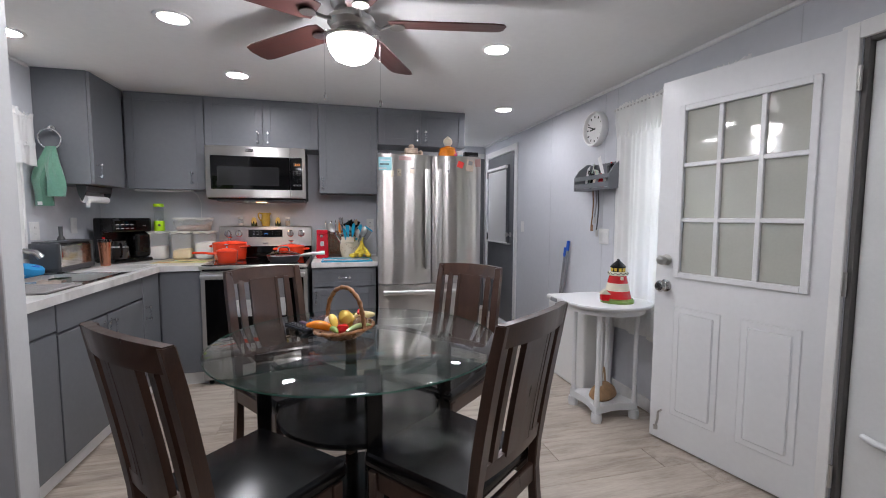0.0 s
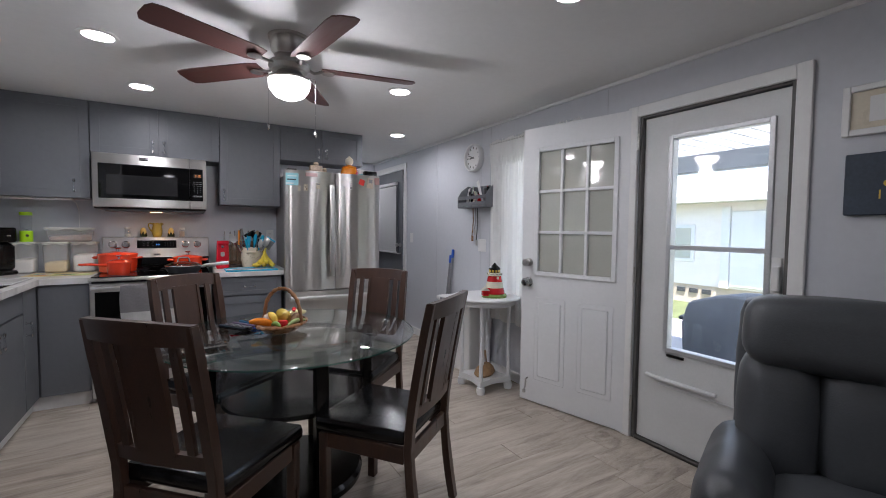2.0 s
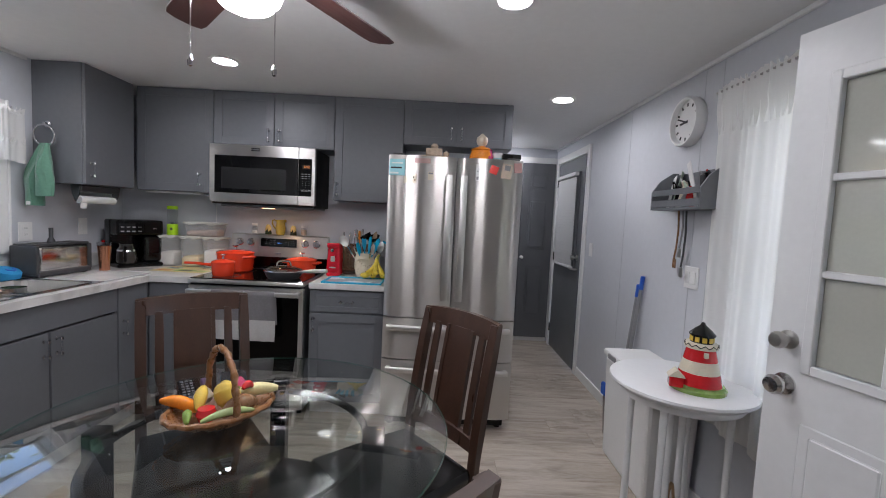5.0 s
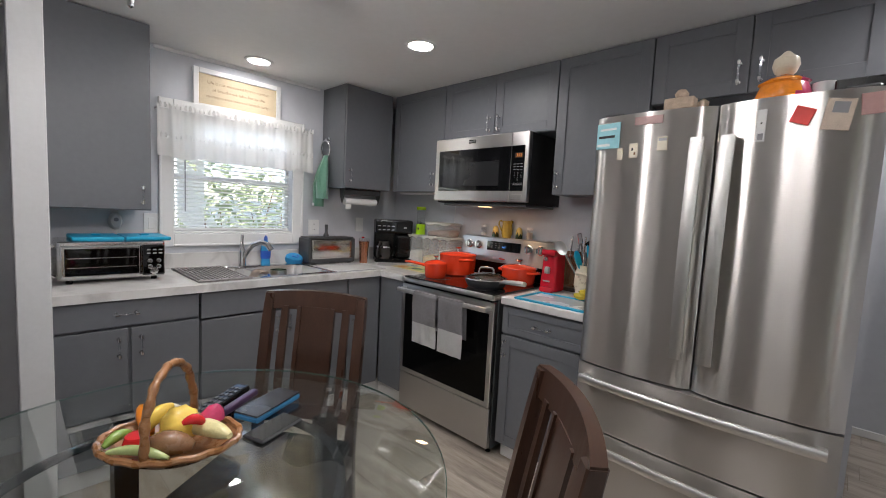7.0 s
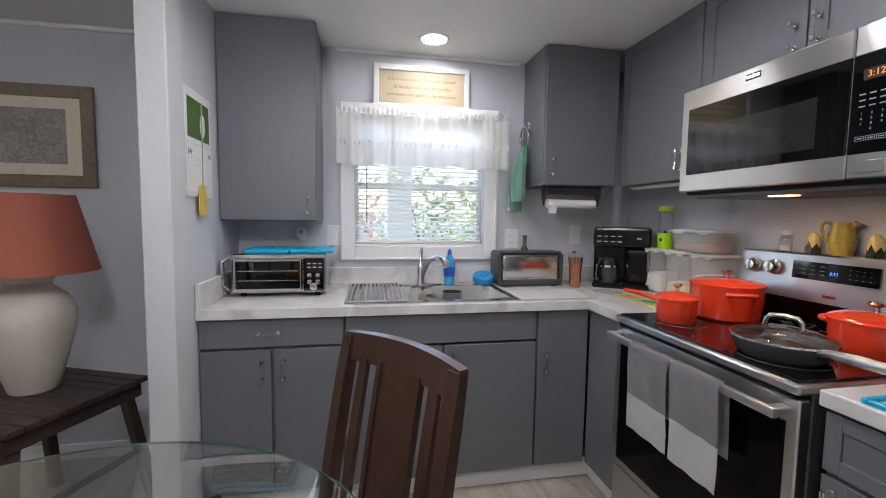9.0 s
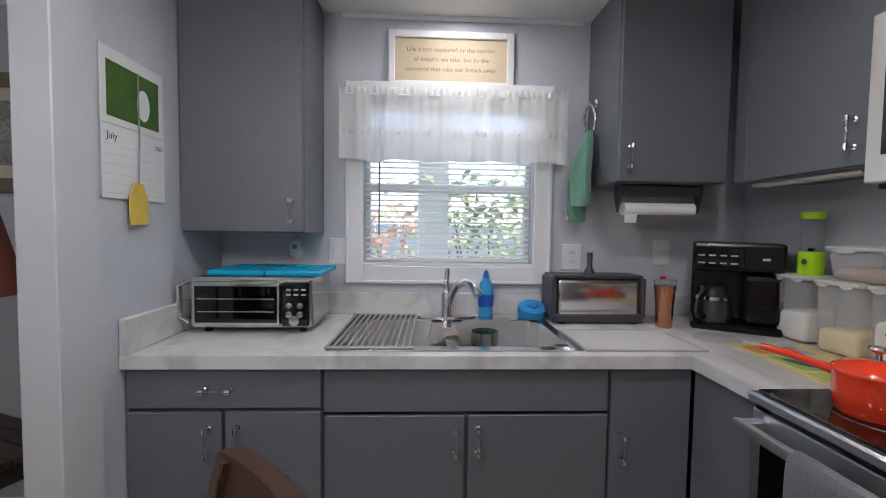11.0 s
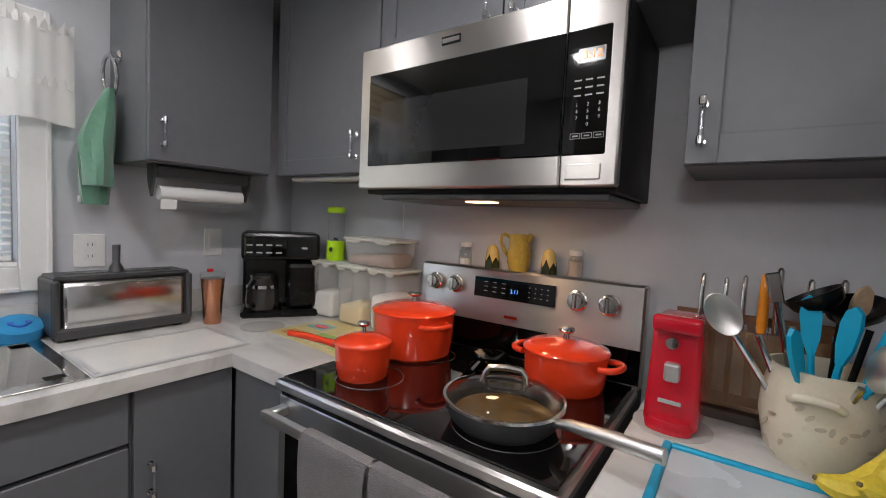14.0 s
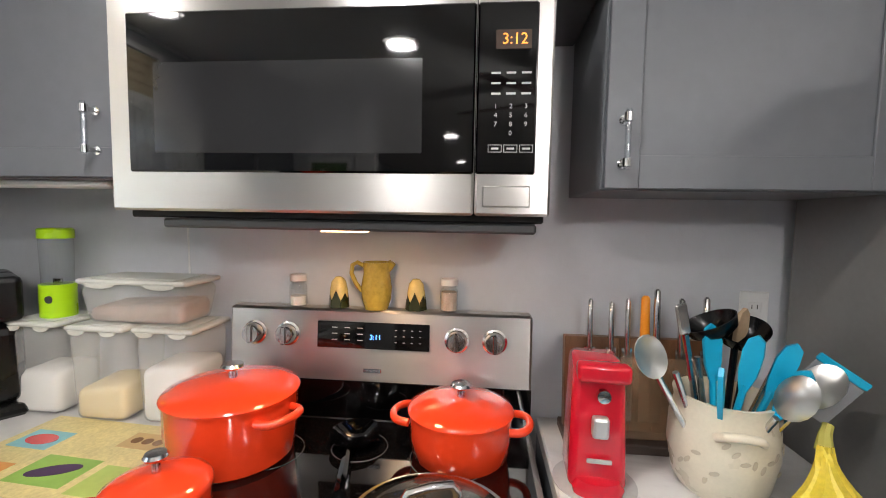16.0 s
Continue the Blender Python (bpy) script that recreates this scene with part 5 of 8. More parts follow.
for k in range(4):
    a = math.pi / 4 + k * math.pi / 2
    x, y = 0.19 * math.cos(a), 0.19 * math.sin(a)
    part("foot", lathe([(0, 0), (0.03, 0), (0.034, 0.03), (0.03, 0.055), (0, 0.055)], 16, m=at(x, y, 0)), DOORW, wt, "", True)
    part("column", lathe([(0, 0.1), (0.02, 0.1), (0.016, 0.13), (0.013, 0.4), (0.015, 0.66), (0.018, 0.68), (0, 0.68)], 14, m=at(x, y, 0)), DOORW, wt, "", True)
for x, y in ((-0.045, -0.03), (0.045, 0.03)):
    part("column", lathe([(0, 0.1), (0.02, 0.1), (0.016, 0.13), (0.014, 0.4), (0.016, 0.66), (0.018, 0.68), (0, 0.68)], 14, m=at(x, y, 0)), DOORW, wt, "", True)
lh = thing("lighthouse_jar", (3.575, -1.79, 0.745), -20, "ceramic lighthouse jar with red and white bands", "ornament")
part("base", lathe([(0, 0), (0.1, 0), (0.102, 0.015), (0.09, 0.03), (0, 0.03)], 28, squash=(1, 0.85, 1)), GREEN, lh, "green grassy base", True)
z, r = 0.03, 0.083
for i, mm in enumerate((REDG, CREAM, REDG)):
    r2 = r - 0.011
    part("band", lathe([(0, z), (r, z), (r2, z + 0.047), (0, z + 0.047)], 28), mm, lh, "", True)
    z, r = z + 0.047, r2
part("gallery", lathe([(0, z), (r + 0.008, z), (r + 0.01, z + 0.012), (r + 0.004, z + 0.022), (0, z + 0.022)], 28), CREAM, lh, "", True)
rail = [((r + 0.009) * math.cos(k * math.pi / 12), (r + 0.009) * math.sin(k * math.pi / 12), z + 0.013 + 0.005 * (-1) ** k) for k in range(24)]
part("railing", tube(rail, 0.0022, 6, closed=True), BLACK, lh)
part("lantern", lathe([(0, z + 0.022), (0.04, z + 0.022), (0.04, z + 0.05), (0, z + 0.05)], 24), BLACK, lh)
for k in range(10):
    a = k * math.pi / 5
    part("lantern_pane", box(-0.008, 0.008, -0.002, 0.002, z + 0.027, z + 0.046), YELLOW, lh, at=Matrix.Rotation(a, 4, "Z") @ at(0, -0.0405, 0))
part("roof", lathe([(0.046, z + 0.05), (0.047, z + 0.055), (0.03, z + 0.073), (0.01, z + 0.09), (0.006, z + 0.1), (0, z + 0.102)], 24), BLACK, lh, "", True)
own = box(-0.115, -0.065, -0.075, -0.03, 0.02, 0.06, 0.004)
part("cottage", own, REDG, lh)
part("cottage_roof", slab([(-0.03, 0.0), (0.03, 0.0), (0, 0.028)], -0.026, 0.026, m=at(-0.09, -0.0525, 0.0605) @ pose(0, 0, 0, 90)), CREAM, lh)
part("window", box(-0.008, 0.008, -0.088, -0.078, 0.15, 0.17, 0.002), CREAM, lh)

hat = thing("garden_hat", (3.56, -1.7, 0.101), 30, "woven straw doorstop on the table shelf", "ornament")
part("body", lathe([(0, 0), (0.085, 0), (0.1, 0.015), (0.085, 0.05), (0.045, 0.085), (0, 0.092)], 24, squash=(1.25, 0.75, 1)), mat("straw", (0.33, 0.2, 0.1), 0.7, vary=0.35, scale=30, bump=0.8, bump_scale=120), hat, "", True)
part("loop", tube(bow((-0.03, 0, 0.085), (0.03, 0, 0.085), (0, 0, 0.11)), 0.006), mat("straw_loop", (0.4, 0.27, 0.15), 0.7), hat)

tr = thing("storage_bin", (3.7, -1.18, 0), 0, "white plastic storage bin with a hinged lid", "bin")
own = box(-0.13, 0.13, -0.27, 0.27, 0, 0.6, 0.02, seg=2)
for v in own.verts:
    if v.co.z < 0.2:
        v.co.x, v.co.y = v.co.x * 0.9, v.co.y * 0.95
part("body", own, WHITEP, tr)
part("lid", box(-0.14, 0.14, -0.285, 0.285, 0.601, 0.64, 0.014, seg=2), WHITEP, tr)
part("latch", box(-0.146, -0.138, 0.1, 0.2, 0.6, 0.632, 0.004), GREYP, tr, "grey plastic latch")
bk = thing("mop_bucket", (3.735, -0.79, 0), 5, "grey plastic bucket with a crumpled rag", "bucket")
own = box(-0.075, 0.075, -0.1, 0.1, 0, 0.33, 0.012)
for v in own.verts:
    if v.co.z < 0.15:
        v.co.x, v.co.y = v.co.x * 0.82, v.co.y * 0.82
part("body", own, mat("bucket_grey", (0.17, 0.15, 0.14), 0.5), bk)
own = bmesh.new()
bmesh.ops.create_icosphere(own, subdivisions=3, radius=0.075)
for v in own.verts:
    v.co = Vector((v.co.x, v.co.y * 1.3, v.co.z * 0.6)) * (1 + 0.35 * noise.noise(v.co * 28)) + Vector((0, 0, 0.345))
part("rag", own, DARKGREY, bk, "dark crumpled rag", True)
part("clip", box(-0.095, -0.07, 0.02, 0.08, 0.28, 0.36, 0.006), BLUEP, bk)
for k, (y, z1) in enumerate(((-0.75, 1.07), (-0.705, 1.01))):
    mp_ = thing("mop", (0, 0, 0), 0, "grey mop pole with a blue cap", "mop", "mops against the wall")
    lean = [(3.79, y + 0.09, 0.006), (EAST - 0.02, y - 0.02, z1)]
    a, b = Vector(lean[0]), Vector(lean[1])
    part("pole", tube([a, a.lerp(b, 0.92)], 0.011, 10), GREYP, mp_, "", True)
    part("grip", tube([a.lerp(b, 0.92), b], 0.014, 10), BLUEP, mp_, "blue plastic grip", True)
    part("joint", tube([a.lerp(b, 0.45), a.lerp(b, 0.48)], 0.017, 10), BLACK, mp_)
    part("head", box(-0.05, 0.03, -0.05, 0.05, 0.0, 0.03, 0.006, m=at(3.79, y + 0.09, 0)), BLUEP, mp_)

clock = thing("wall_clock", (EAST - 0.001, -1.13, 1.952), 0, "round white-faced wall clock", "clock")
SIDE = pose(0, 0, 0, 0, -90)
part("case", lathe([(0, 0), (0.125, 0), (0.13, 0.01), (0.13, 0.05), (0.124, 0.058), (0.115, 0.056), (0.112, 0.03), (0, 0.03)], 48, m=SIDE), WHITEP, clock, "white plastic case", True)
part("dial", lathe([(0, 0.0305), (0.111, 0.0305), (0.111, 0.032), (0, 0.032)], 48, m=SIDE), PAPER, clock)
for k in range(12):
    a = k * math.pi / 6
    part("hour_mark", box(-0.0345, -0.0325, -0.005, 0.005, 0.082, 0.1), INKB, clock, at=Matrix.Rotation(a, 4, "X"))
for a, l, w in ((95, 0.055, 0.006), (70, 0.085, 0.004)):
    part("clock_hand", box(-0.038, -0.036, -w, w, -0.015, l), INKB, clock, at=Matrix.Rotation(radians(-a), 4, "X"))

sh = thing("wall_organizer", (EAST - 0.001, -1.25, 1.478), 0, "grey wooden wall organizer full of odds and ends", "shelf")
for y in (-0.225, 0.212):
    own = slab([(0, 0), (-0.14, 0), (-0.14, 0.1), (-0.1, 0.16), (-0.03, 0.21), (0, 0.21)], -0.006, 0.006, m=Matrix(((1, 0, 0, 0), (0, 0, 1, y), (0, 1, 0, 0), (0, 0, 0, 1))))
    part("side_panel", own, CAB, sh)
part("bottom", box(-0.138, -0.001, -0.218, 0.205, 0.0, 0.012, 0.001), CAB, sh)
part("back_panel", box(-0.012, -0.001, -0.218, 0.205, 0.013, 0.2, 0.001), CAB, sh)
for z0, z1 in ((0.014, 0.05), (0.075, 0.105)):
    part("front_slat", box(-0.14, -0.13, -0.218, 0.205, z0, z1, 0.001), CAB, sh)
rnd = random.Random(7)
CL = [BLACK, DARKGREY, PAPER, REDG, GREYP, CREAM, BLACK, mat("pale_green_paper", (0.5, 0.62, 0.5), 0.7), PAPER]
for k in range(9):
    y = -0.19 + k * 0.044
    it = thing("small_item", (EAST - 0.075, -1.25 + y, 1.491), rnd.uniform(-30, 30), "small household item kept in the organizer", "clutter", "items in the organizer")
    h = rnd.uniform(0.11, 0.19) + (0.05 if k < 3 else 0)
    if k in (2, 7, 8):
        part("sheet", box(-0.03, 0.03, -0.002, 0.002, 0, h + 0.04, 0.0005, m=pose(0, 0, 0, rnd.uniform(-12, 12), 10, 70)), CL[k], it)
    else:
        own = lathe([(0, 0), (0.015, 0), (0.02, h * 0.4), (0.012, h * 0.75), (0.016, h * 0.9), (0, h)], 10)
        for v in own.verts:
            v.co.x += 0.012 * math.sin(v.co.z * 30 + k)
        part("body", own, CL[k], it, "", True)
        part("cord", tube(bow((0, 0, h * 0.8), (0.02, 0.03, h * 0.5), (-0.02, 0.01, 0.06)), 0.0035, 6), CL[(k + 3) % 9], it)
for k, (y, l, mm) in enumerate(((0.1, 0.26, BROWNG), (0.03, 0.3, DARKGREY), (0.06, 0.2, GREYP))):
    it = thing("hanging_key", (EAST - 0.045, -1.25 + y, 1.478), 0, "keys on a strap below the organizer", "keys", "keys below the organizer")
    part("strap", tube([(0, 0, 0), (0.004, -0.004, -l * 0.4), (0.008, 0.01, -l * 0.75), (0.004, 0.016, -l)], 0.005, 8), mm, it)
    part("key", box(-0.003, 0.003, -0.012, 0.018, -l - 0.05, -l, 0.002), NICKEL if k else BROWNG, it)


def plate(name, m, w, label, cat, toggles):
    p = thing(name, (0, 0, 0), 0, label, cat)
    p.matrix_world = m
    part("cover", box(-w / 2, w / 2, -0.006, 0, -0.058, 0.058, 0.0025), WHITEP, p)
    for x, kind in toggles:
        if kind == "rocker":
            part("rocker", box(x - 0.016, x + 0.016, -0.009, -0.0055, -0.033, 0.033, 0.002), WHITEP, p)
        else:
            for z in (-0.02, 0.02):
                s = part("socket", box(x - 0.015, x + 0.015, -0.0075, -0.0055, z - 0.013, z + 0.013, 0.002), WHITEP, p)
                for d in (-0.006, 0.006):
                    part("slot", box(x + d - 0.001, x + d + 0.001, -0.0078, -0.0074, z - 0.004, z + 0.006), INKB, s)
    return p


E_ = pose(0, 0, 0, 0, 0, -90)
plate("wall_switch", at(EAST - 0.0005, 0.21, 1.17) @ E_, 0.075, "white rocker switch by the back door", "switch", [(0, "rocker")])
plate("wall_outlet", at(EAST - 0.0005, -1.245, 1.13) @ E_, 0.12, "white double switch plate on the panelled wall", "switch", [(-0.025, "rocker"), (0.025, "rocker")])
Wt = pose(0, 0, 0, 0, 0, 90)
plate("wall_outlet", at(0.0005, -0.805, 1.175) @ Wt, 0.09, "white outlet between window and toaster", "outlet", [(0, "socket")])
plate("wall_switch", at(0.0005, -0.385, 1.2) @ Wt, 0.075, "white blank plate above the coffee maker", "switch", [(0, "rocker")])
plate("wall_outlet", at(0.0005, -1.858, 1.19) @ Wt, 0.075, "white outlet beside the sink window", "outlet", [(0, "rocker")])
plate("wall_outlet", at(2.184, -0.0005, 1.195), 0.066, "white outlet behind the utensil crock", "outlet", [(0, "socket")])
plate("wall_outlet", at(0.0005, -3.03, 0.3) @ Wt, 0.075, "white outlet near the living room baseboard", "outlet", [(0, "socket")])

# ---- pictures ----
def picture(name, m, w, h, frame_w, frame_mat, board, label, inner=None, cat="picture"):
    p = thing(name, (0, 0, 0), 0, label, cat)
    p.matrix_world = m
    bm = None
    for x0, x1, z0, z1 in ((-w / 2, -w / 2 + frame_w, -h / 2, h / 2), (w / 2 - frame_w, w / 2, -h / 2, h / 2), (-w / 2 + frame_w, w / 2 - frame_w, -h / 2, -h / 2 + frame_w), (-w / 2 + frame_w, w / 2 - frame_w, h / 2 - frame_w, h / 2)):
        bm = box(x0, x1, -0.022, -0.001, z0, z1, 0.003, bm)
    part("frame", bm, frame_mat, p)
    part("board", box(-w / 2 + frame_w, w / 2 - frame_w, -0.01, -0.002, -h / 2 + frame_w, h / 2 - frame_w), board, p)
    if inner:
        for k, (x0, x1, z0, z1, mm) in enumerate(inner):
            part("print", box(x0 * w, x1 * w, -0.0125 - 0.0006 * k, -0.0095, z0 * h, z1 * h), mm, p)
    return p


sign = picture("framed_sign", at(0.001, -1.363, 2.03) @ Wt, 0.55, 0.244, 0.03, TRIM, SIGNP, "white framed cream sign with brown lettering", cat="sign")
for k, line in enumerate(("Life is not measured by the number", "of breaths we take, but by the", "moments that take our breath away.")):
    writing(line, 0.027, INK, sign, at(0, -0.0105, 0.045 - k * 0.042) @ ON_NORTH)
ART = mat("misty_landscape_print", (0.28, 0.27, 0.24), 0.15, vary=0.55, scale=5, coat=0.5)
picture("framed_painting", at(0.001, -3.4, 1.673) @ Wt, 0.76, 0.5, 0.06, GILT, CREAM, "misty landscape print in an antique frame", [(-0.33, 0.33, -0.27, 0.27, ART)])
picture("framed_drawing", at(EAST - 0.001, -3.967, 1.772) @ E_, 0.41, 0.2, 0.025, TRIM, CREAM, "small drawing in a white frame", [(-0.3, 0.3, -0.25, 0.25, PAPER), (0.0, 0.2, -0.15, 0.1, GREYP)])
cv = thing("canvas_print", (0, 0, 0), 0, "dark blue canvas print of a night scene", "picture")
cv.matrix_world = at(EAST - 0.001, -3.973, 1.473) @ E_
part("canvas", box(-0.19, 0.19, -0.03, 0, -0.123, 0.123, 0.004), mat("night_blue_print", (0.04, 0.055, 0.08), 0.6, vary=0.25, scale=6), cv)
part("painted_moon", lathe([(0, 0), (0.014, 0), (0.014, 0.001), (0, 0.001)], 16, m=at(-0.06, -0.0302, 0.0) @ pose(0, 0, 0, 90)), YELLOW, cv)
bm = None
for k in range(3):
    bm = box(-0.085 + k * 0.022, -0.08 + k * 0.022, -0.0312, -0.0302, -0.06, -0.025, bm=bm)
part("painted_posts", bm, YELLOW, cv)

cal = thing("wall_calendar", (0.553, -2.3595, 1.58), 180, "July wall calendar with a bird photograph", "calendar")
part("photo_page", box(-0.14, 0.14, -0.004, -0.001, 0.0, 0.21, 0.0005), PAPER, cal)
part("month_page", box(-0.14, 0.14, -0.006, -0.001, -0.21, -0.003, 0.0005), PAPER, cal)
part("photo", box(-0.115, 0.115, -0.0046, -0.004, 0.02, 0.175), mat("garden_photo", (0.06, 0.14, 0.02), 0.4, vary=0.5, scale=14), cal)
own = lathe([(0, -0.012), (0.02, -0.008), (0.03, 0.0), (0.02, 0.008), (0, 0.012)], 16, squash=(1, 1.6, 0.03), m=at(0.04, -0.0048, 0.085) @ pose(0, 0, 0, 90))
part("photo_bird", own, PAPER, cal)
writing("July", 0.03, INKB, cal, at(-0.1, -0.0064, -0.035) @ ON_NORTH)
writing("2023", 0.02, INKB, cal, at(0.11, -0.0064, -0.035) @ ON_NORTH)
bm = None
for k in range(6):
    bm = box(-0.13, 0.13, -0.0063, -0.0059, -0.06 - k * 0.027, -0.0595 - k * 0.027, bm=bm)
part("ruling", bm, GREYP, cal)
sw = thing("fly_swatter", (0.553, -2.366 + 0.018, 1.75), 180, "yellow fly swatter hanging over the calendar", "fly swatter")
part("wire", tube([(0, -0.004, 0), (0.002, -0.004, -0.2), (-0.006, -0.005, -0.33)], 0.0025, 6), GREYP, sw)
part("paddle", slab([(-0.02, 0), (0.02, 0), (0.042, -0.05), (0.04, -0.125), (-0.04, -0.125), (-0.042, -0.05)], -0.0015, 0.0015, m=at(-0.008, -0.005, -0.33) @ pose(0, 0, 0, 90)), YELLOW, sw, "yellow plastic paddle")

# ---- living room ----
tbl = thing("side_table", (0.6, -2.98, 0), -22, "dark slatted wooden side table with splayed legs", "side table")
DW = mat("very_dark_wood", (0.04, 0.024, 0.018), 0.4, vary=0.35, stretch=(1, 8, 1), scale=6)
for k in range(9):
    part("slat", box(-0.26 + k * 0.058, -0.206 + k * 0.058, -0.29, 0.29, 0.575, 0.597, 0.003), DW, tbl)
for s in (-1, 1):
    part("apron", box(-0.25, 0.25, s * 0.25 - 0.012, s * 0.25 + 0.012, 0.51, 0.574, 0.002), DW, tbl)
    part("brace", tube([(-0.25, s * 0.27, 0.28), (0.25, s * 0.27, 0.28)], 0.016, 4), DW, tbl)
    for q in (-1, 1):
        own = box(-0.02, 0.02, -0.02, 0.02, 0, 0.574, 0.002)
        for v in own.verts:
            f = (0.574 - v.co.z) / 0.574
            v.co.x += q * (0.2 + 0.08 * f)
            v.co.y += s * (0.22 + 0.06 * f)
        part("leg", own, DW, tbl)
lampo = thing("table_lamp", (0.56, -2.98, 0.598), 0, "cream ceramic table lamp with a rust shade", "lamp")
part("base", lathe([(0, 0), (0.075, 0), (0.08, 0.01), (0.11, 0.12), (0.14, 0.25), (0.145, 0.31), (0.12, 0.37), (0.075, 0.41), (0.07, 0.43), (0.085, 0.45), (0.07, 0.47), (0, 0.475)], 16), LAMPB, lampo, "softly fluted crackle-glazed jar", True)
own = lathe([(0.225, 0.47), (0.155, 0.77), (0.152, 0.77), (0.222, 0.47), (0.225, 0.47)], 48)
part("shade", own, TERRA, lampo, "rust-coloured cloth shade", True)
part("harp", tube([(0, 0, 0.474), (0, 0, 0.72)], 0.006, 8), NICKEL, lampo)

rec = thing("recliner", (3.17, -4.12, 0), 20, "grey leather recliner with a puffy backrest", "recliner")


def cushion(x0, x1, y0, y1, z0, z1, r, puff=0.02, seams=(), lean=0.0, seed=0):
    own = box(x0, x1, y0, y1, z0, z1)
    bmesh.ops.subdivide_edges(own, edges=own.edges[:], cuts=11, use_grid_fill=True)
    c = Vector(((x0 + x1) / 2, (y0 + y1) / 2, (z0 + z1) / 2))
    h = Vector(((x1 - x0) / 2, (y1 - y0) / 2, (z1 - z0) / 2))
    for v in own.verts:
        d = v.co - c
        q = Vector((max(-h.x + r, min(h.x - r, d.x)), max(-h.y + r, min(h.y - r, d.y)), max(-h.z + r, min(h.z - r, d.z))))
        e = d - q
        if e.length > 1e-6:
            e = e.normalized() * r
        p = q + e
        n = Vector((p.x / h.x, p.y / h.y, p.z / h.z))
        p += Vector((puff * n.x * (1 - n.y**2) * (1 - n.z**2), puff * n.y * (1 - n.x**2) * (1 - n.z**2), puff * n.z * (1 - n.x**2) * (1 - n.y**2)))
        p += 0.006 * noise.noise_vector((p + Vector((seed, 0, 0))) * 9)
        v.co = c + p
        v.co.x += lean * (v.co.z - z0)
    return own


# The recliner faces local -x.
part("base", box(-0.4, 0.34, -0.4, 0.4, 0.03, 0.28, 0.02), RECL, rec)
part("seat", cushion(-0.46, 0.2, -0.29, 0.29, 0.27, 0.5, 0.07, 0.03, seed=1), RECL, rec, "", True)
part("back_shell", cushion(0.22, 0.42, -0.4, 0.4, 0.25, 1.02, 0.05, 0.01, lean=0.18, seed=2), RECL, rec, "", True)
part("head_pillow", cushion(0.1, 0.3, -0.37, 0.37, 0.82, 1.05, 0.065, 0.012, lean=0.2, seed=3), RECL, rec, "", True)
for y0, y1, sd in ((-0.37, -0.17, 4), (-0.16, 0.16, 5), (0.17, 0.37, 6)):
    part("back_cushion", cushion(0.06, 0.27, y0, y1, 0.45, 0.86, 0.07, 0.025, lean=0.2, seed=sd), RECL, rec, "", True)
for s in (-1, 1):
    part("arm", cushion(-0.3, 0.3, s * 0.37 - 0.09, s * 0.37 + 0.09, 0.1, 0.57, 0.08, 0.02, seed=7 + s), RECL, rec, "", True)

# ---- counter by the sink ----
oven = thing("toaster_oven", (0.24, -2.085, 0.912), 90, "silver toaster oven with a glass door", "toaster oven")
# Local: x runs north, front at local -y.
part("body", box(-0.215, 0.215, -0.13, 0.16, 0.018, 0.205, 0.012, seg=2), STEELP, oven)
od = part("door", box(-0.205, 0.105, -0.148, -0.131, 0.03, 0.185, 0.006), STEELP, oven)
part("door_glass", box(-0.19, 0.095, -0.151, -0.146, 0.042, 0.172, 0.002), BLACKGL, od)
for z in (0.08, 0.125):
    part("rack_line", box(-0.18, 0.085, -0.1522, -0.151, z, z + 0.004), STEELP, od)
part("control_panel", box(0.11, 0.205, -0.15, -0.131, 0.03, 0.185, 0.004), BLACKGL, oven)
for k, (x, z) in enumerate(((0.14, 0.075), (0.178, 0.075), (0.14, 0.105), (0.178, 0.105), (0.158, 0.052))):
    part("knob", lathe([(0, 0), (0.013 if k < 4 else 0.02, 0), (0.011 if k < 4 else 0.018, 0.012), (0, 0.013)], 16, m=at(x, -0.15, z) @ pose(0, 0, 0, 90)), STEELP, oven, "", True)
bm = None
for k in range(6):
    bm = box(0.128 + (k % 3) * 0.026, 0.144 + (k % 3) * 0.026, -0.1508, -0.15, 0.14 + (k // 3) * 0.018, 0.146 + (k // 3) * 0.018, bm=bm)
part("print", bm, INKW, oven)
part("handle", tube([(-0.225, -0.12, 0.04), (-0.25, -0.135, 0.06), (-0.25, -0.135, 0.17), (-0.225, -0.12, 0.185)], 0.011, 10), STEELP, oven, "", True)
for x in (-0.17, 0.17):
    for y in (-0.09, 0.12):
        part("foot", lathe([(0, 0), (0.014, 0), (0.014, 0.02), (0, 0.02)], 10, m=at(x, y, 0)), BLACK, oven)
for y0 in (-2.245, -2.04):
    mt = thing("silicone_mat", (0.235, y0 + 0.1, 1.118), 0, "turquoise silicone mat on the toaster oven", "mat", "mats on the toaster oven")
    part("sheet", box(-0.13, 0.13, -0.1, 0.1, 0, 0.02, 0.007, seg=2), BLUE, mt)
    part("grip", box(-0.03, 0.03, -0.018, 0.018, 0.0205, 0.027, 0.003), BLUE, mt)

fresh = thing("air_freshener", (0.001, -2.03, 1.2), 90, "white plug-in air freshener under the cabinet", "air freshener")
part("body", lathe([(0, 0), (0.03, 0), (0.032, 0.02), (0.022, 0.045), (0, 0.05)], 20, squash=(1, 1.5, 1), m=pose(0, 0, 0, 90)), WHITEP, fresh, "", True)
part("vent", lathe([(0, 0), (0.011, 0), (0.011, 0.004), (0, 0.004)], 14, m=at(0, -0.048, 0.01) @ pose(0, 0, 0, 90)), GREYP, fresh)

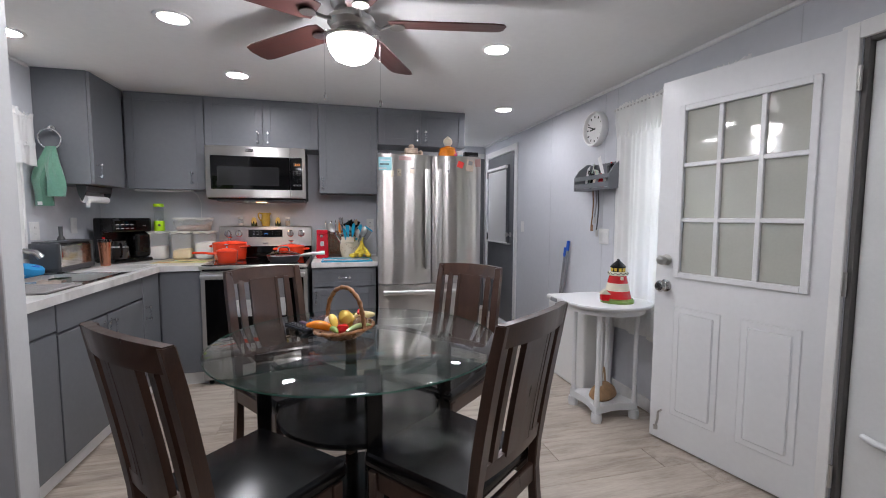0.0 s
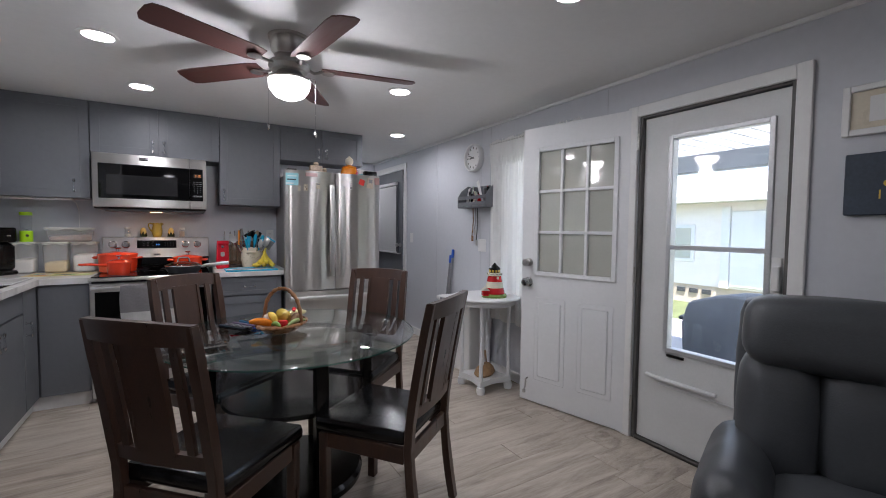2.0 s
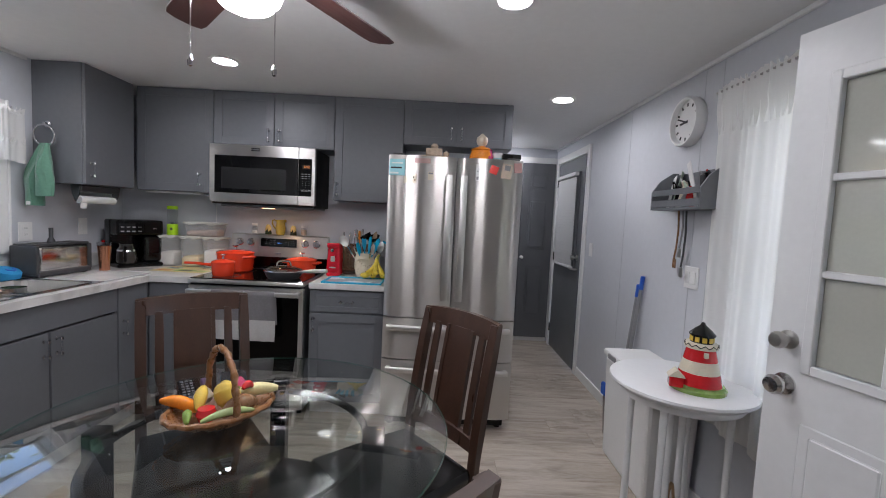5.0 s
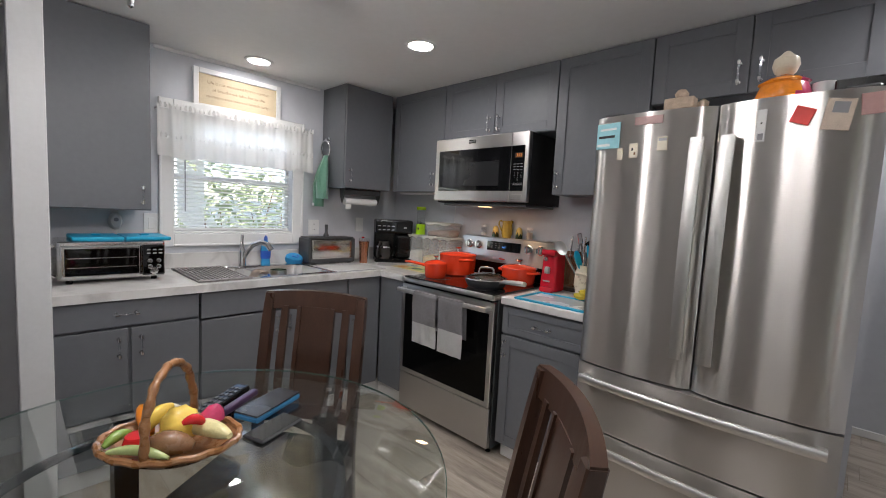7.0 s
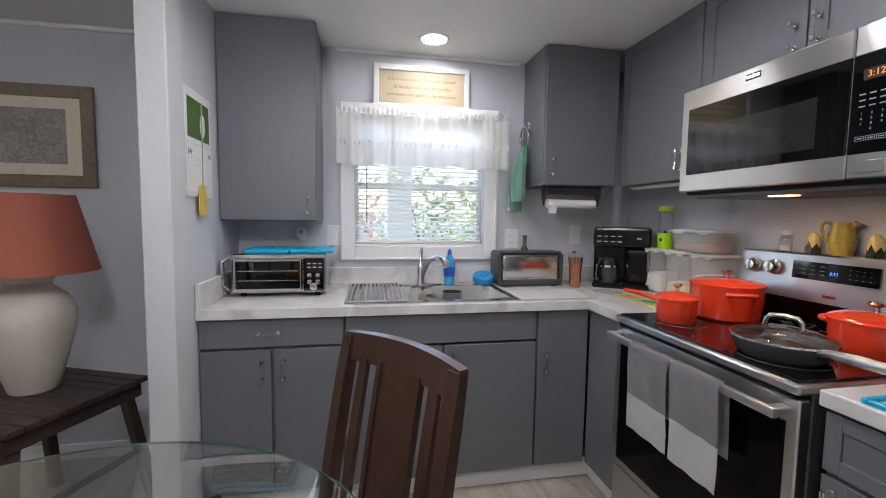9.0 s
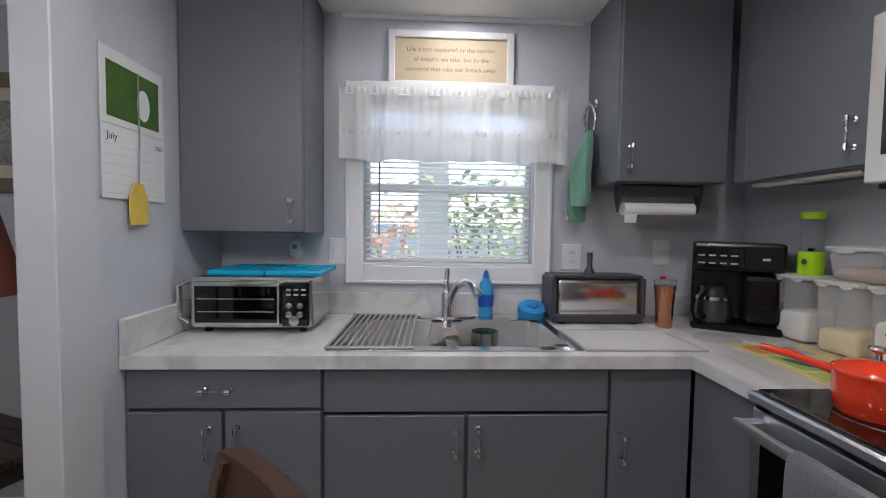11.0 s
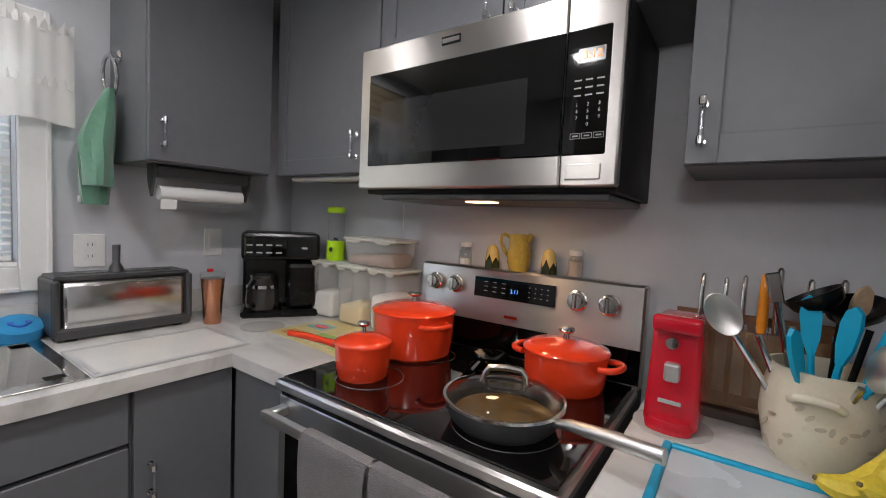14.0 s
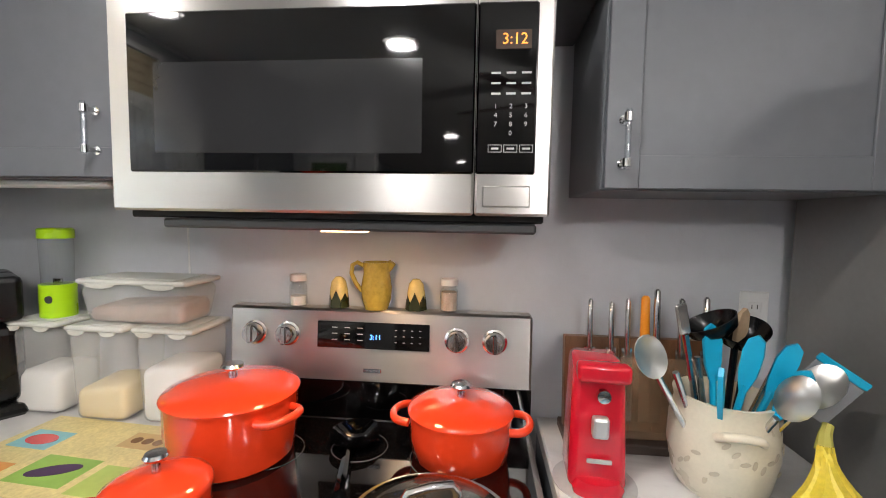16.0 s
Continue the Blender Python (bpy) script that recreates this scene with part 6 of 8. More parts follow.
soap = thing("soap_bottle", (0.062, -1.2, 0.912), 0, "blue dish soap bottle behind the sink", "bottle")
part("bottle", lathe([(0, 0), (0.03, 0), (0.032, 0.01), (0.028, 0.06), (0.034, 0.11), (0.026, 0.15), (0.012, 0.17), (0, 0.17)], 20, squash=(0.7, 1, 1)), mat("blue_soap", (0.05, 0.32, 0.62), 0.15, vary=0.05, coat=0.5), soap, "", True)
part("cap", lathe([(0, 0.1705), (0.014, 0.1705), (0.012, 0.19), (0.005, 0.205), (0, 0.206)], 14), BLUEP, soap, "", True)
part("label", lathe([(0.0315, 0.045), (0.0335, 0.05), (0.036, 0.1), (0.0315, 0.045)], 20, squash=(0.72, 1, 1)), BLUEP, soap)
dish = thing("sponge_dish", (0.075, -1.0, 0.912), 0, "pale blue dish for the sponge", "dish")
part("bowl", lathe([(0, 0), (0.04, 0), (0.062, 0.022), (0.06, 0.025), (0.038, 0.006), (0, 0.006)], 28), mat("pale_blue", (0.35, 0.58, 0.68), 0.3), dish, "", True)
sp = thing("scrub_sponge", (0.075, -1.0, 0.936), 0, "round blue smiling sponge in its dish", "sponge")
sp.matrix_world = at(0.076, -1.0, 0.922) @ pose(0, 0, 0, 0, 18) @ Matrix.Diagonal((1.2, 1.2, 1.25, 1))
part("body", lathe([(0, 0), (0.045, 0), (0.052, 0.012), (0.05, 0.034), (0.04, 0.042), (0, 0.044)], 28), mat("blue_sponge", (0.03, 0.27, 0.55), 0.9, bump=0.8, bump_scale=200), sp, "", True)
for y in (-0.016, 0.016):
    part("eye", lathe([(0, 0), (0.006, 0), (0.006, 0.002), (0, 0.002)], 10, m=at(0.008, y, 0.0435)), BLUEP, sp)
part("mouth", tube(bow((0.012, -0.02, 0.044), (0.012, 0.02, 0.044), (0.018, 0, 0)), 0.003, 6), BLUEP, sp)
cl = thing("dish_cloth", (0.39, -1.375, 0.918), 0, "beige dish cloth draped over the sink divider", "cloth")
own = bmesh.new()
grid = []
for i in range(15):
    u = -1 + i / 7
    row = []
    for j in range(9):
        v = -1 + j / 4
        row.append(own.verts.new((0.055 * v + 0.004 * math.sin(u * 9), 0.045 * math.sin(u * 1.35), 0.009 - 0.07 * max(0, abs(u) - 0.25) ** 1.5 + 0.004 * math.sin(v * 6 + u * 3))))
    grid.append(row)
for i in range(14):
    for j in range(8):
        own.faces.new((grid[i][j], grid[i + 1][j], grid[i + 1][j + 1], grid[i][j + 1]))
bmesh.ops.solidify(own, geom=own.faces[:], thickness=0.004)
part("cloth", own, mat("beige_cloth", (0.56, 0.47, 0.4), 0.95, bump=0.6, bump_scale=200), cl, "", True)
cup = thing("steel_cup", (0.36, -1.245, 0.736), 0, "green steel cup standing in the sink", "cup")
cup.matrix_world = at(0.36, -1.245, 0.736) @ Matrix.Diagonal((1.15, 1.15, 1.42, 1))
part("cup", lathe([(0, 0), (0.034, 0), (0.04, 0.1), (0.042, 0.125), (0.038, 0.125), (0.03, 0.01), (0, 0.008)], 24), mat("green_steel", (0.12, 0.24, 0.13), 0.25, 0.8), cup, "", True)
part("rim", lathe([(0.0425, 0.1), (0.0445, 0.1), (0.0445, 0.13), (0.0425, 0.13), (0.0425, 0.1)], 24), STEELP, cup, "", True)

brd = thing("cutting_board", (0.455, -0.755, 0.912), 0, "clear glass cutting board on the worktop", "board")
part("board", box(-0.135, 0.135, -0.195, 0.195, 0.001, 0.006, 0.002), mat("board_white", (0.72, 0.71, 0.68), 0.2, vary=0.03), brd)
bm = None
for x0, x1, y0, y1 in ((-0.14, -0.122, -0.2, 0.2), (0.122, 0.14, -0.2, 0.2), (-0.122, 0.122, -0.2, -0.182), (-0.122, 0.122, 0.182, 0.2)):
    bm = box(x0, x1, y0, y1, 0.0005, 0.0075, 0.002, bm)
part("rim", bm, mat("grey_rim", (0.42, 0.42, 0.42), 0.35), brd)

toa = thing("toaster", (0.122, -0.752, 0.912), 90, "long-slot stainless toaster with dark ends", "toaster")
part("body", box(-0.175, 0.175, -0.08, 0.075, 0.028, 0.185, 0.018, seg=3), STEELP, toa, "", True)
for s in (-1, 1):
    part("end_cap", box(s * 0.186 - 0.011, s * 0.186 + 0.011, -0.082, 0.078, 0.02, 0.19, 0.008, seg=2), DARKGREY, toa)
part("plinth", box(-0.19, 0.19, -0.085, 0.08, 0.006, 0.04, 0.006), DARKGREY, toa)
own = box(-0.19, 0.19, -0.07, 0.066, 0.186, 0.2, 0.005)
part("top", own, DARKGREY, toa)
part("slot", box(-0.15, 0.15, -0.014, 0.014, 0.2, 0.2012), BLACK, toa)
for x in (-0.15, 0.15):
    for y in (-0.06, 0.055):
        part("foot", box(x - 0.015, x + 0.015, y - 0.012, y + 0.012, 0, 0.007), BLACK, toa)
pad = thing("brush_handle", (0.122, -0.765, 1.1125), 0, "dark grey handle standing on the toaster", "utensil")
part("grip", tube([(0, 0, 0), (0, 0, 0.012), (0, 0.0, 0.03), (0, 0, 0.09)], 0.012, 10, radii=[0.022, 0.021, 0.011, 0.012]), DARKGREY, pad, "", True)
tum = thing("tumbler", (0.245, -0.503, 0.912), 0, "copper-coloured travel tumbler with a clear lid", "tumbler")
part("body", lathe([(0, 0), (0.03, 0), (0.031, 0.01), (0.034, 0.09), (0.041, 0.17), (0, 0.17)], 24), COPPER, tum, "", True)
part("lid", lathe([(0.0, 0.1705), (0.042, 0.1705), (0.043, 0.19), (0.036, 0.194), (0, 0.194)], 24), ACRYLIC, tum, "", True)
part("tab", box(-0.006, 0.006, -0.02, 0.0, 0.1945, 0.206, 0.002), REDG, tum)

cof = thing("coffee_maker", (0.235, -0.21, 0.912), 57, "black dual coffee maker with a glass carafe", "coffee maker")
part("base", box(-0.15, 0.15, -0.13, 0.1, 0, 0.03, 0.01), BLACK, cof)
part("tower", box(-0.15, 0.15, 0.0, 0.1, 0.03, 0.345, 0.012, seg=2), BLACK, cof)
part("brew_head", box(-0.15, 0.15, -0.125, 0.0, 0.235, 0.345, 0.014, seg=2), BLACK, cof)
part("control_face", box(-0.14, 0.02, -0.1275, -0.1245, 0.25, 0.325, 0.002), BLACKGL, cof)
bm = None
for r in range(2):
    for c in range(4):
        bm = box(-0.13 + c * 0.036, -0.108 + c * 0.036, -0.1283, -0.1273, 0.262 + r * 0.03, 0.268 + r * 0.03, bm=bm)
part("print", bm, INKW, cof)
part("side_column", box(0.02, 0.15, -0.12, 0.0, 0.031, 0.234, 0.03, seg=3), BLACK, cof)
part("carafe", lathe([(0, 0.031), (0.06, 0.031), (0.066, 0.06), (0.06, 0.12), (0.045, 0.155), (0.05, 0.17), (0, 0.17)], 24, m=at(-0.07, -0.065, 0)), mat("smoked_glass", (0.03, 0.028, 0.027), 0.05, vary=0, coat=0.5), cof, "", True)
part("carafe_band", lathe([(0.0615, 0.118), (0.0635, 0.118), (0.059, 0.13), (0.057, 0.13), (0.0615, 0.118)], 24, m=at(-0.07, -0.065, 0)), CHROME, cof)
part("carafe_handle", tube([(-0.1, -0.12, 0.15), (-0.115, -0.15, 0.13), (-0.115, -0.15, 0.07), (-0.1, -0.12, 0.05)], 0.009, 8), BLACK, cof, "", True)
part("badge", box(0.075, 0.1, -0.1265, -0.1245, 0.28, 0.29, 0.002), STEELP, cof)
for x, y in ((0.42, -0.405), (1.757, -0.265)):
    co = thing("coaster", (x, y, 0.912), 0, "flat grey round coaster on the worktop", "coaster", "coasters")
    part("disc", lathe([(0, 0.0005), (0.078, 0.0005), (0.078, 0.003), (0, 0.003)], 32), mat("coaster_grey", (0.42, 0.41, 0.4), 0.5, vary=0.08) if x < 1 else bpy.data.materials["coaster_grey"], co)

mat_ = thing("placemat", (0.695, -0.305, 0.912), -4, "bright placemat printed with vegetables", "placemat")
part("sheet", box(-0.195, 0.195, -0.135, 0.135, 0.0005, 0.003, 0.0008), mat("placemat_yellow", (0.62, 0.52, 0.24), 0.4, vary=0.25, scale=12), mat_)
PRN = (((-0.17, -0.07, 0.0, 0.07), mat("print_sky", (0.2, 0.45, 0.5), 0.4)), ((-0.04, 0.09, -0.1, -0.01), mat("print_green", (0.25, 0.42, 0.08), 0.4)), ((0.06, 0.16, 0.04, 0.1), mat("print_tan", (0.5, 0.33, 0.14), 0.4)), ((-0.16, -0.07, -0.11, -0.05), mat("print_orange", (0.6, 0.25, 0.06), 0.4)), ((0.11, 0.18, -0.11, -0.02), mat("print_lime", (0.4, 0.5, 0.12), 0.4)))
for (x0, x1, y0, y1), mm in PRN:
    part("print", box(x0, x1, y0, y1, 0.003, 0.0034), mm, mat_)
part("printed_tomato", lathe([(0, 0), (0.03, 0), (0.03, 0.0006), (0, 0.0006)], 20, squash=(1.2, 0.7, 1), m=at(-0.12, 0.035, 0.0034)), REDG, mat_)
part("printed_aubergine", lathe([(0, 0), (0.03, 0), (0.03, 0.0006), (0, 0.0006)], 20, squash=(1.6, 0.6, 1), m=at(0.025, -0.055, 0.0034) @ pose(0, 0, 0, 0, 0, 25)), mat("aubergine_print", (0.06, 0.03, 0.08), 0.4), mat_)
for k in range(3):
    part("printed_nut", lathe([(0, 0), (0.012, 0), (0.012, 0.0006), (0, 0.0006)], 14, m=at(0.085 + 0.027 * k, 0.07, 0.0034)), BROWNG, mat_)


def canister(x0, x1, y0, y1, z, h, fill, fillmat, label):
    """A cloudy tub with a lobed lid and what is in it."""
    c = thing("food_container", ((x0 + x1) / 2, (y0 + y1) / 2, z), 0, label, "container", "plastic food containers")
    w, d = (x1 - x0) / 2, (y1 - y0) / 2
    own = box(-w, w, -d, d, 0, h - 0.013, 0.022, seg=4)
    for v in own.verts:
        if v.co.z < h * 0.4:
            v.co.x, v.co.y = v.co.x * 0.92, v.co.y * 0.92
    part("tub", own, TUB, c, "", True)
    if fill:
        own = box(-w * 0.88, w * 0.88, -d * 0.88, d * 0.88, 0.004, fill, 0.018, seg=3)
        for v in own.verts:
            if v.co.z > fill * 0.6:
                v.co.z += 0.06 * v.co.x + 0.05 * v.co.y
        part("contents", own, fillmat, c, "", True)
    own = box(-w - 0.003, w + 0.003, -d - 0.003, d + 0.003, h - 0.0125, h, 0.006, seg=3)
    own = box(-w * 0.82, w * 0.82, -d * 0.82, d * 0.82, h + 0.0003, h + 0.003, 0.0015, own)
    for sx in (-0.55, 0.55):
        own = slab([(sx * w - w * 0.3, -0.002), (sx * w - w * 0.24, -0.009), (sx * w - w * 0.1, -0.013), (sx * w + w * 0.1, -0.013), (sx * w + w * 0.24, -0.009), (sx * w + w * 0.3, -0.002)], -0.0015, 0.0015, bm=own, m=at(0, -d - 0.0045, h - 0.008) @ pose(0, 0, 0, 90))
    part("lid", own, TUBLID, c, "", True)
    return c


canister(0.372, 0.512, -0.165, -0.03, 0.912, 0.235, 0.11, FLOUR, "cloudy plastic tub half full of flour")
canister(0.555, 0.7, -0.18, -0.03, 0.912, 0.235, 0.085, MEAL, "cloudy plastic tub with yellow meal")
canister(0.722, 0.872, -0.175, -0.03, 0.912, 0.235, 0.14, FLOUR, "cloudy plastic tub of white flour")
canister(0.575, 0.85, -0.165, -0.035, 1.1475, 0.11, 0.05, mat("packed_food", (0.36, 0.25, 0.2), 0.6, vary=0.5, scale=25), "wide cloudy tub stacked on two others")
bb = thing("bottle_blender", (0.456, -0.1, 1.1475), 0, "lime green portable blender bottle", "blender")
part("base", lathe([(0, 0), (0.036, 0), (0.038, 0.004), (0.038, 0.085), (0, 0.085)], 24), LIME, bb, "", True)
part("button", lathe([(0, 0), (0.01, 0), (0.009, 0.003), (0, 0.003)], 14, m=at(0.014, -0.0375, 0.05) @ pose(0, 0, 0, 90)), DARKGREY, bb)
part("jar", lathe([(0, 0.0855), (0.033, 0.0855), (0.035, 0.2), (0, 0.2)], 24), ACRYLIC, bb, "clear plastic jar", True)
part("cap", lathe([(0, 0.2005), (0.037, 0.2005), (0.037, 0.222), (0.033, 0.226), (0, 0.226)], 24), LIME, bb, "", True)
part("blade", box(-0.012, 0.012, -0.003, 0.003, 0.086, 0.098, 0.001), STEELP, bb)

# ---- under the corner cabinets ----
ph = thing("paper_towel_holder", (0.22, -0.532, 1.4815), 0, "grey holder with a nearly used paper roll", "paper towel holder")
for y in (-0.165, 0.165):
    part("bracket", slab([(-0.03, 0), (0.03, 0), (0.022, -0.06), (0, -0.11), (-0.022, -0.06)], -0.004, 0.004, m=Matrix(((1, 0, 0, 0), (0, 0, 1, y), (0, 1, 0, 0), (0, 0, 0, 1)))), DARKGREY, ph)
part("spine", box(-0.03, 0.03, -0.16, 0.16, -0.045, -0.001, 0.006), DARKGREY, ph)
part("roll", tube([(0, -0.145, -0.095), (0, 0.145, -0.095)], 0.024, 20), PAPER, ph, "thin white paper roll", True)
part("loose_sheet", box(0.02, 0.023, -0.14, -0.09, -0.15, -0.095, 0.001, m=pose(0, 0, 0, 0, 6)), PAPER, ph)
ul = thing("under_cabinet_light", (0.55, -0.22, 1.4815), 0, "slim white light bar under the cabinet", "light bar")
part("bar", box(-0.2, 0.2, -0.03, 0.03, -0.014, 0, 0.004), WHITEP, ul)
part("cord", tube([(0.19, 0.03, -0.008), (0.2, 0.12, -0.03), (0.2, 0.205, -0.09), (0.2, 0.208, -0.25)], 0.003, 6), WHITEP, ul)

tg = thing("towel_ring", (0.1, -0.7455, 1.8), 0, "chrome towel ring on the cabinet side", "towel ring")
part("mount", lathe([(0, 0), (0.02, 0), (0.02, 0.006), (0.01, 0.012), (0.009, 0.03), (0, 0.032)], 18, m=at(0, 0, 0.035) @ pose(0, 0, 0, 90)), CHROME, tg, "", True)
part("ring", tube([(0.062 * math.sin(k * math.pi / 16), -0.03 - 0.006 * math.cos(k * math.pi / 16), -0.035 + 0.062 * math.cos(k * math.pi / 16)) for k in range(32)], 0.006, 10, closed=True), CHROME, tg, "", True)
gt = thing("hand_towel", (0.1, -0.776, 1.712), 0, "green hand towel hanging through the ring", "towel")
for s, l, w, sd in ((-1, 0.38, 0.07, 1), (1, 0.32, 0.06, 2)):
    own = bmesh.new()
    rings = []
    for k in range(15):
        v = k / 14
        z = 0.004 - l * v
        hw = 0.028 + w * 0.55 * min(1, v * 2.4) * (1 - 0.18 * v)
        dp = 0.014 + 0.05 * min(1, v * 1.8) * (1 - 0.25 * v)
        cy = -0.036 * min(1, v * 1.8)
        cx = s * (0.012 + 0.03 * min(1, v * 1.6)) + 0.006 * math.sin(v * 7 + sd)
        ring = []
        for j in range(16):
            a = j * math.pi / 8
            rr = 1 + 0.18 * math.sin(3 * a + v * 5 + sd * 2) + 0.1 * math.sin(5 * a + sd)
            ring.append(own.verts.new((cx + hw * 0.72 * rr * math.cos(a), cy + s * -0.008 + dp * 0.75 * rr * math.sin(a), z)))
        rings.append(ring)
    for a, b in zip(rings, rings[1:]):
        for j in range(16):
            own.faces.new((a[j], a[(j + 1) % 16], b[(j + 1) % 16], b[j]))
    own.faces.new(rings[0][::-1])
    own.faces.new(rings[-1])
    part("fold", own, GREENT, gt, "", True)
part("care_label", box(-0.045, -0.02, -0.075, -0.072, -0.372, -0.35, 0.001), PAPER, gt)


# ---- on the range ----
def pot(name, x, y, z, r, h, label, turn=0, handle=None, lid_r=1.04, oval=1.0):
    p = thing(name, (x, y, z), turn, label, "pot", "orange enamel pots")
    sq = (oval, 1, 1)
    part("pot", lathe([(0, 0), (r * 0.86, 0), (r * 0.93, 0.008), (r * 0.99, h * 0.5), (r, h), (0, h)], 40, squash=sq), RED, p, "orange-red enamelled pot", True)
    part("lid", lathe([(0, h + 0.0005), (r * 1.03, h + 0.0005), (r * lid_r, h + 0.006), (r * 1.0, h + 0.012), (r * 0.8, h + 0.02), (r * 0.4, h + 0.028), (r * 0.12, h + 0.031), (0, h + 0.031)], 40, squash=sq), RED, p, "orange-red enamelled lid", True)
    k = min(1.0, r / 0.1)
    part("lid_knob", lathe([(0, 0), (0.009 * k, 0), (0.008 * k, 0.014), (0.02 * k, 0.02), (0.024 * k, 0.024), (0.02 * k, 0.029), (0, 0.03)], 20, m=at(0, 0, h + 0.031)), STEELP, p, "steel knob", True)
    if handle is None:
        for s in (-1, 1):
            own = tube([(s * (r * oval * 0.95 + 0.042 * math.sin(math.pi * q / 12) ** 0.6), -0.044 * math.cos(math.pi * q / 12), h * (0.83 + 0.03 * math.sin(math.pi * q / 12))) for q in range(13)], 0.0085, 10)
            part("side_handle", own, RED, p, "", True)
    else:
        part("long_handle", tube([(-r * 0.9, 0, h * 0.85), (-r - 0.04, 0, h * 0.9), (-r - handle * 0.6, 0, h * 0.98), (-r - handle, 0, h * 1.0)], 0.01, 10, radii=[0.013, 0.009, 0.01, 0.008]), RED, p, "", True)
    return p


pot("dutch_oven", 1.021, -0.258, 0.915, 0.128, 0.132, "large orange enamelled dutch oven on the range", -22)
pot("saucepan", 1.055, -0.51, 0.915, 0.073, 0.085, "small orange enamelled saucepan with a long handle", 18, 0.16)
pot("braiser", 1.494, -0.203, 0.915, 0.108, 0.094, "round orange enamelled casserole on the range", -5)
fp = thing("frying_pan", (1.465, -0.498, 0.915), 0, "dark frying pan with a clear glass lid", "pan")
part("pan", lathe([(0, 0), (0.1, 0), (0.112, 0.012), (0.128, 0.05), (0.124, 0.05), (0.108, 0.014), (0, 0.008)], 40), DARKGREY, fp, "", True)
part("lid", lathe([(0.124, 0.052), (0.118, 0.062), (0.08, 0.078), (0.03, 0.085), (0, 0.086)], 40), pane_material("lid_glass", (0.8, 0.78, 0.74), 0.07), fp, "clear domed glass", True)
part("contents", lathe([(0, 0.0085), (0.1, 0.0085), (0.106, 0.018), (0, 0.02)], 32), mat("pan_contents", (0.24, 0.16, 0.07), 0.5, vary=0.3, scale=30), fp)
part("lid_rim", lathe([(0.1255, 0.0505), (0.13, 0.052), (0.129, 0.057), (0.1225, 0.057), (0.1255, 0.0505)], 40), STEELP, fp, "steel rim", True)
part("lid_handle", tube([(-0.04, -0.02, 0.08), (-0.038, -0.018, 0.1), (-0.03, -0.014, 0.113), (0, 0, 0.116), (0.03, 0.014, 0.113), (0.038, 0.018, 0.1), (0.04, 0.02, 0.08)], 0.007, 10), STEELP, fp, "", True)
part("long_handle", tube([(0.118, -0.026, 0.042), (0.155, -0.038, 0.055), (0.235, -0.058, 0.064), (0.315, -0.076, 0.07)], 0.011, 12, radii=[0.007, 0.011, 0.014, 0.0135]), SATIN, fp, "steel handle", True)
ld = thing("spoon_rest_ladle", (1.262, -0.19, 0.915), 0, "black ladle lying on the cooktop", "ladle")
part("bowl", lathe([(0, 0), (0.03, 0.002), (0.05, 0.014), (0.056, 0.026), (0.052, 0.024), (0.03, 0.006), (0, 0.005)], 32, squash=(1, 1.15, 1)), BLACKGL, ld, "", True)
part("handle", tube([(0.002, -0.045, 0.016), (0.006, -0.08, 0.02), (0.018, -0.14, 0.014), (0.03, -0.195, 0.011)], 0.009, 8, radii=[0.008, 0.009, 0.012, 0.013]), BLACKGL, ld, "", True)

PT = 1.1855
for x, mm, lbl in ((1.064, FLOUR, "small glass jar of salt"), (1.452, MEAL, "small glass jar of brown spice")):
    j = thing("spice_jar", (x, -0.037, PT), 0, lbl + " with a white lid", "jar", "jars on the range panel")
    part("jar", lathe([(0, 0), (0.02, 0), (0.022, 0.005), (0.022, 0.05), (0.017, 0.058), (0.017, 0.064), (0, 0.064)], 20), ACRYLIC, j, "", True)
    part("contents", lathe([(0, 0.003), (0.0195, 0.003), (0.0195, 0.025 if x < 1.2 else 0.048), (0, 0.027 if x < 1.2 else 0.048)], 20), mm if x < 1.2 else BEIGE, j)
    part("lid", lathe([(0, 0.0645), (0.021, 0.0645), (0.021, 0.079), (0.019, 0.081), (0, 0.081)], 20), WHITEP, j, "", True)
PALECORN = mat("pale_corn_glaze", (0.72, 0.56, 0.2), 0.2, vary=0.2, scale=30, coat=0.4, bump=0.5, bump_scale=150)
for x in (1.172, 1.37):
    s = thing("corn_shaker", (x, -0.04, PT), 0, "yellow corn-shaped ceramic shaker with dark husks", "shaker", "corn shakers")
    part("body", lathe([(0, 0), (0.02, 0), (0.023, 0.015), (0.022, 0.045), (0.018, 0.066), (0.009, 0.077), (0, 0.079)], 20), PALECORN, s, "", True)
    for k in range(6):
        a = k * math.pi / 3
        part("husk", slab([(-0.013, 0.0), (0.013, 0.0), (0.011, 0.02), (0, 0.046 - 0.008 * (k % 2)), (-0.011, 0.02)], -0.0015, 0.0015, m=Matrix.Rotation(a, 4, "Z") @ at(0, -0.0222, 0.001) @ pose(0, 0, 0, 88)), DKGREEN, s)
jug = thing("corn_jug", (1.27, -0.042, PT), 0, "mustard glazed ceramic jug", "jug")
part("body", lathe([(0, 0), (0.029, 0), (0.037, 0.025), (0.039, 0.055), (0.033, 0.09), (0.034, 0.118), (0.031, 0.118), (0.029, 0.092), (0, 0.09)], 28), OCHRE, jug, "", True)
part("spout", tube([(0.027, 0, 0.1), (0.04, 0, 0.118)], 0.01, 10), OCHRE, jug, "", True)
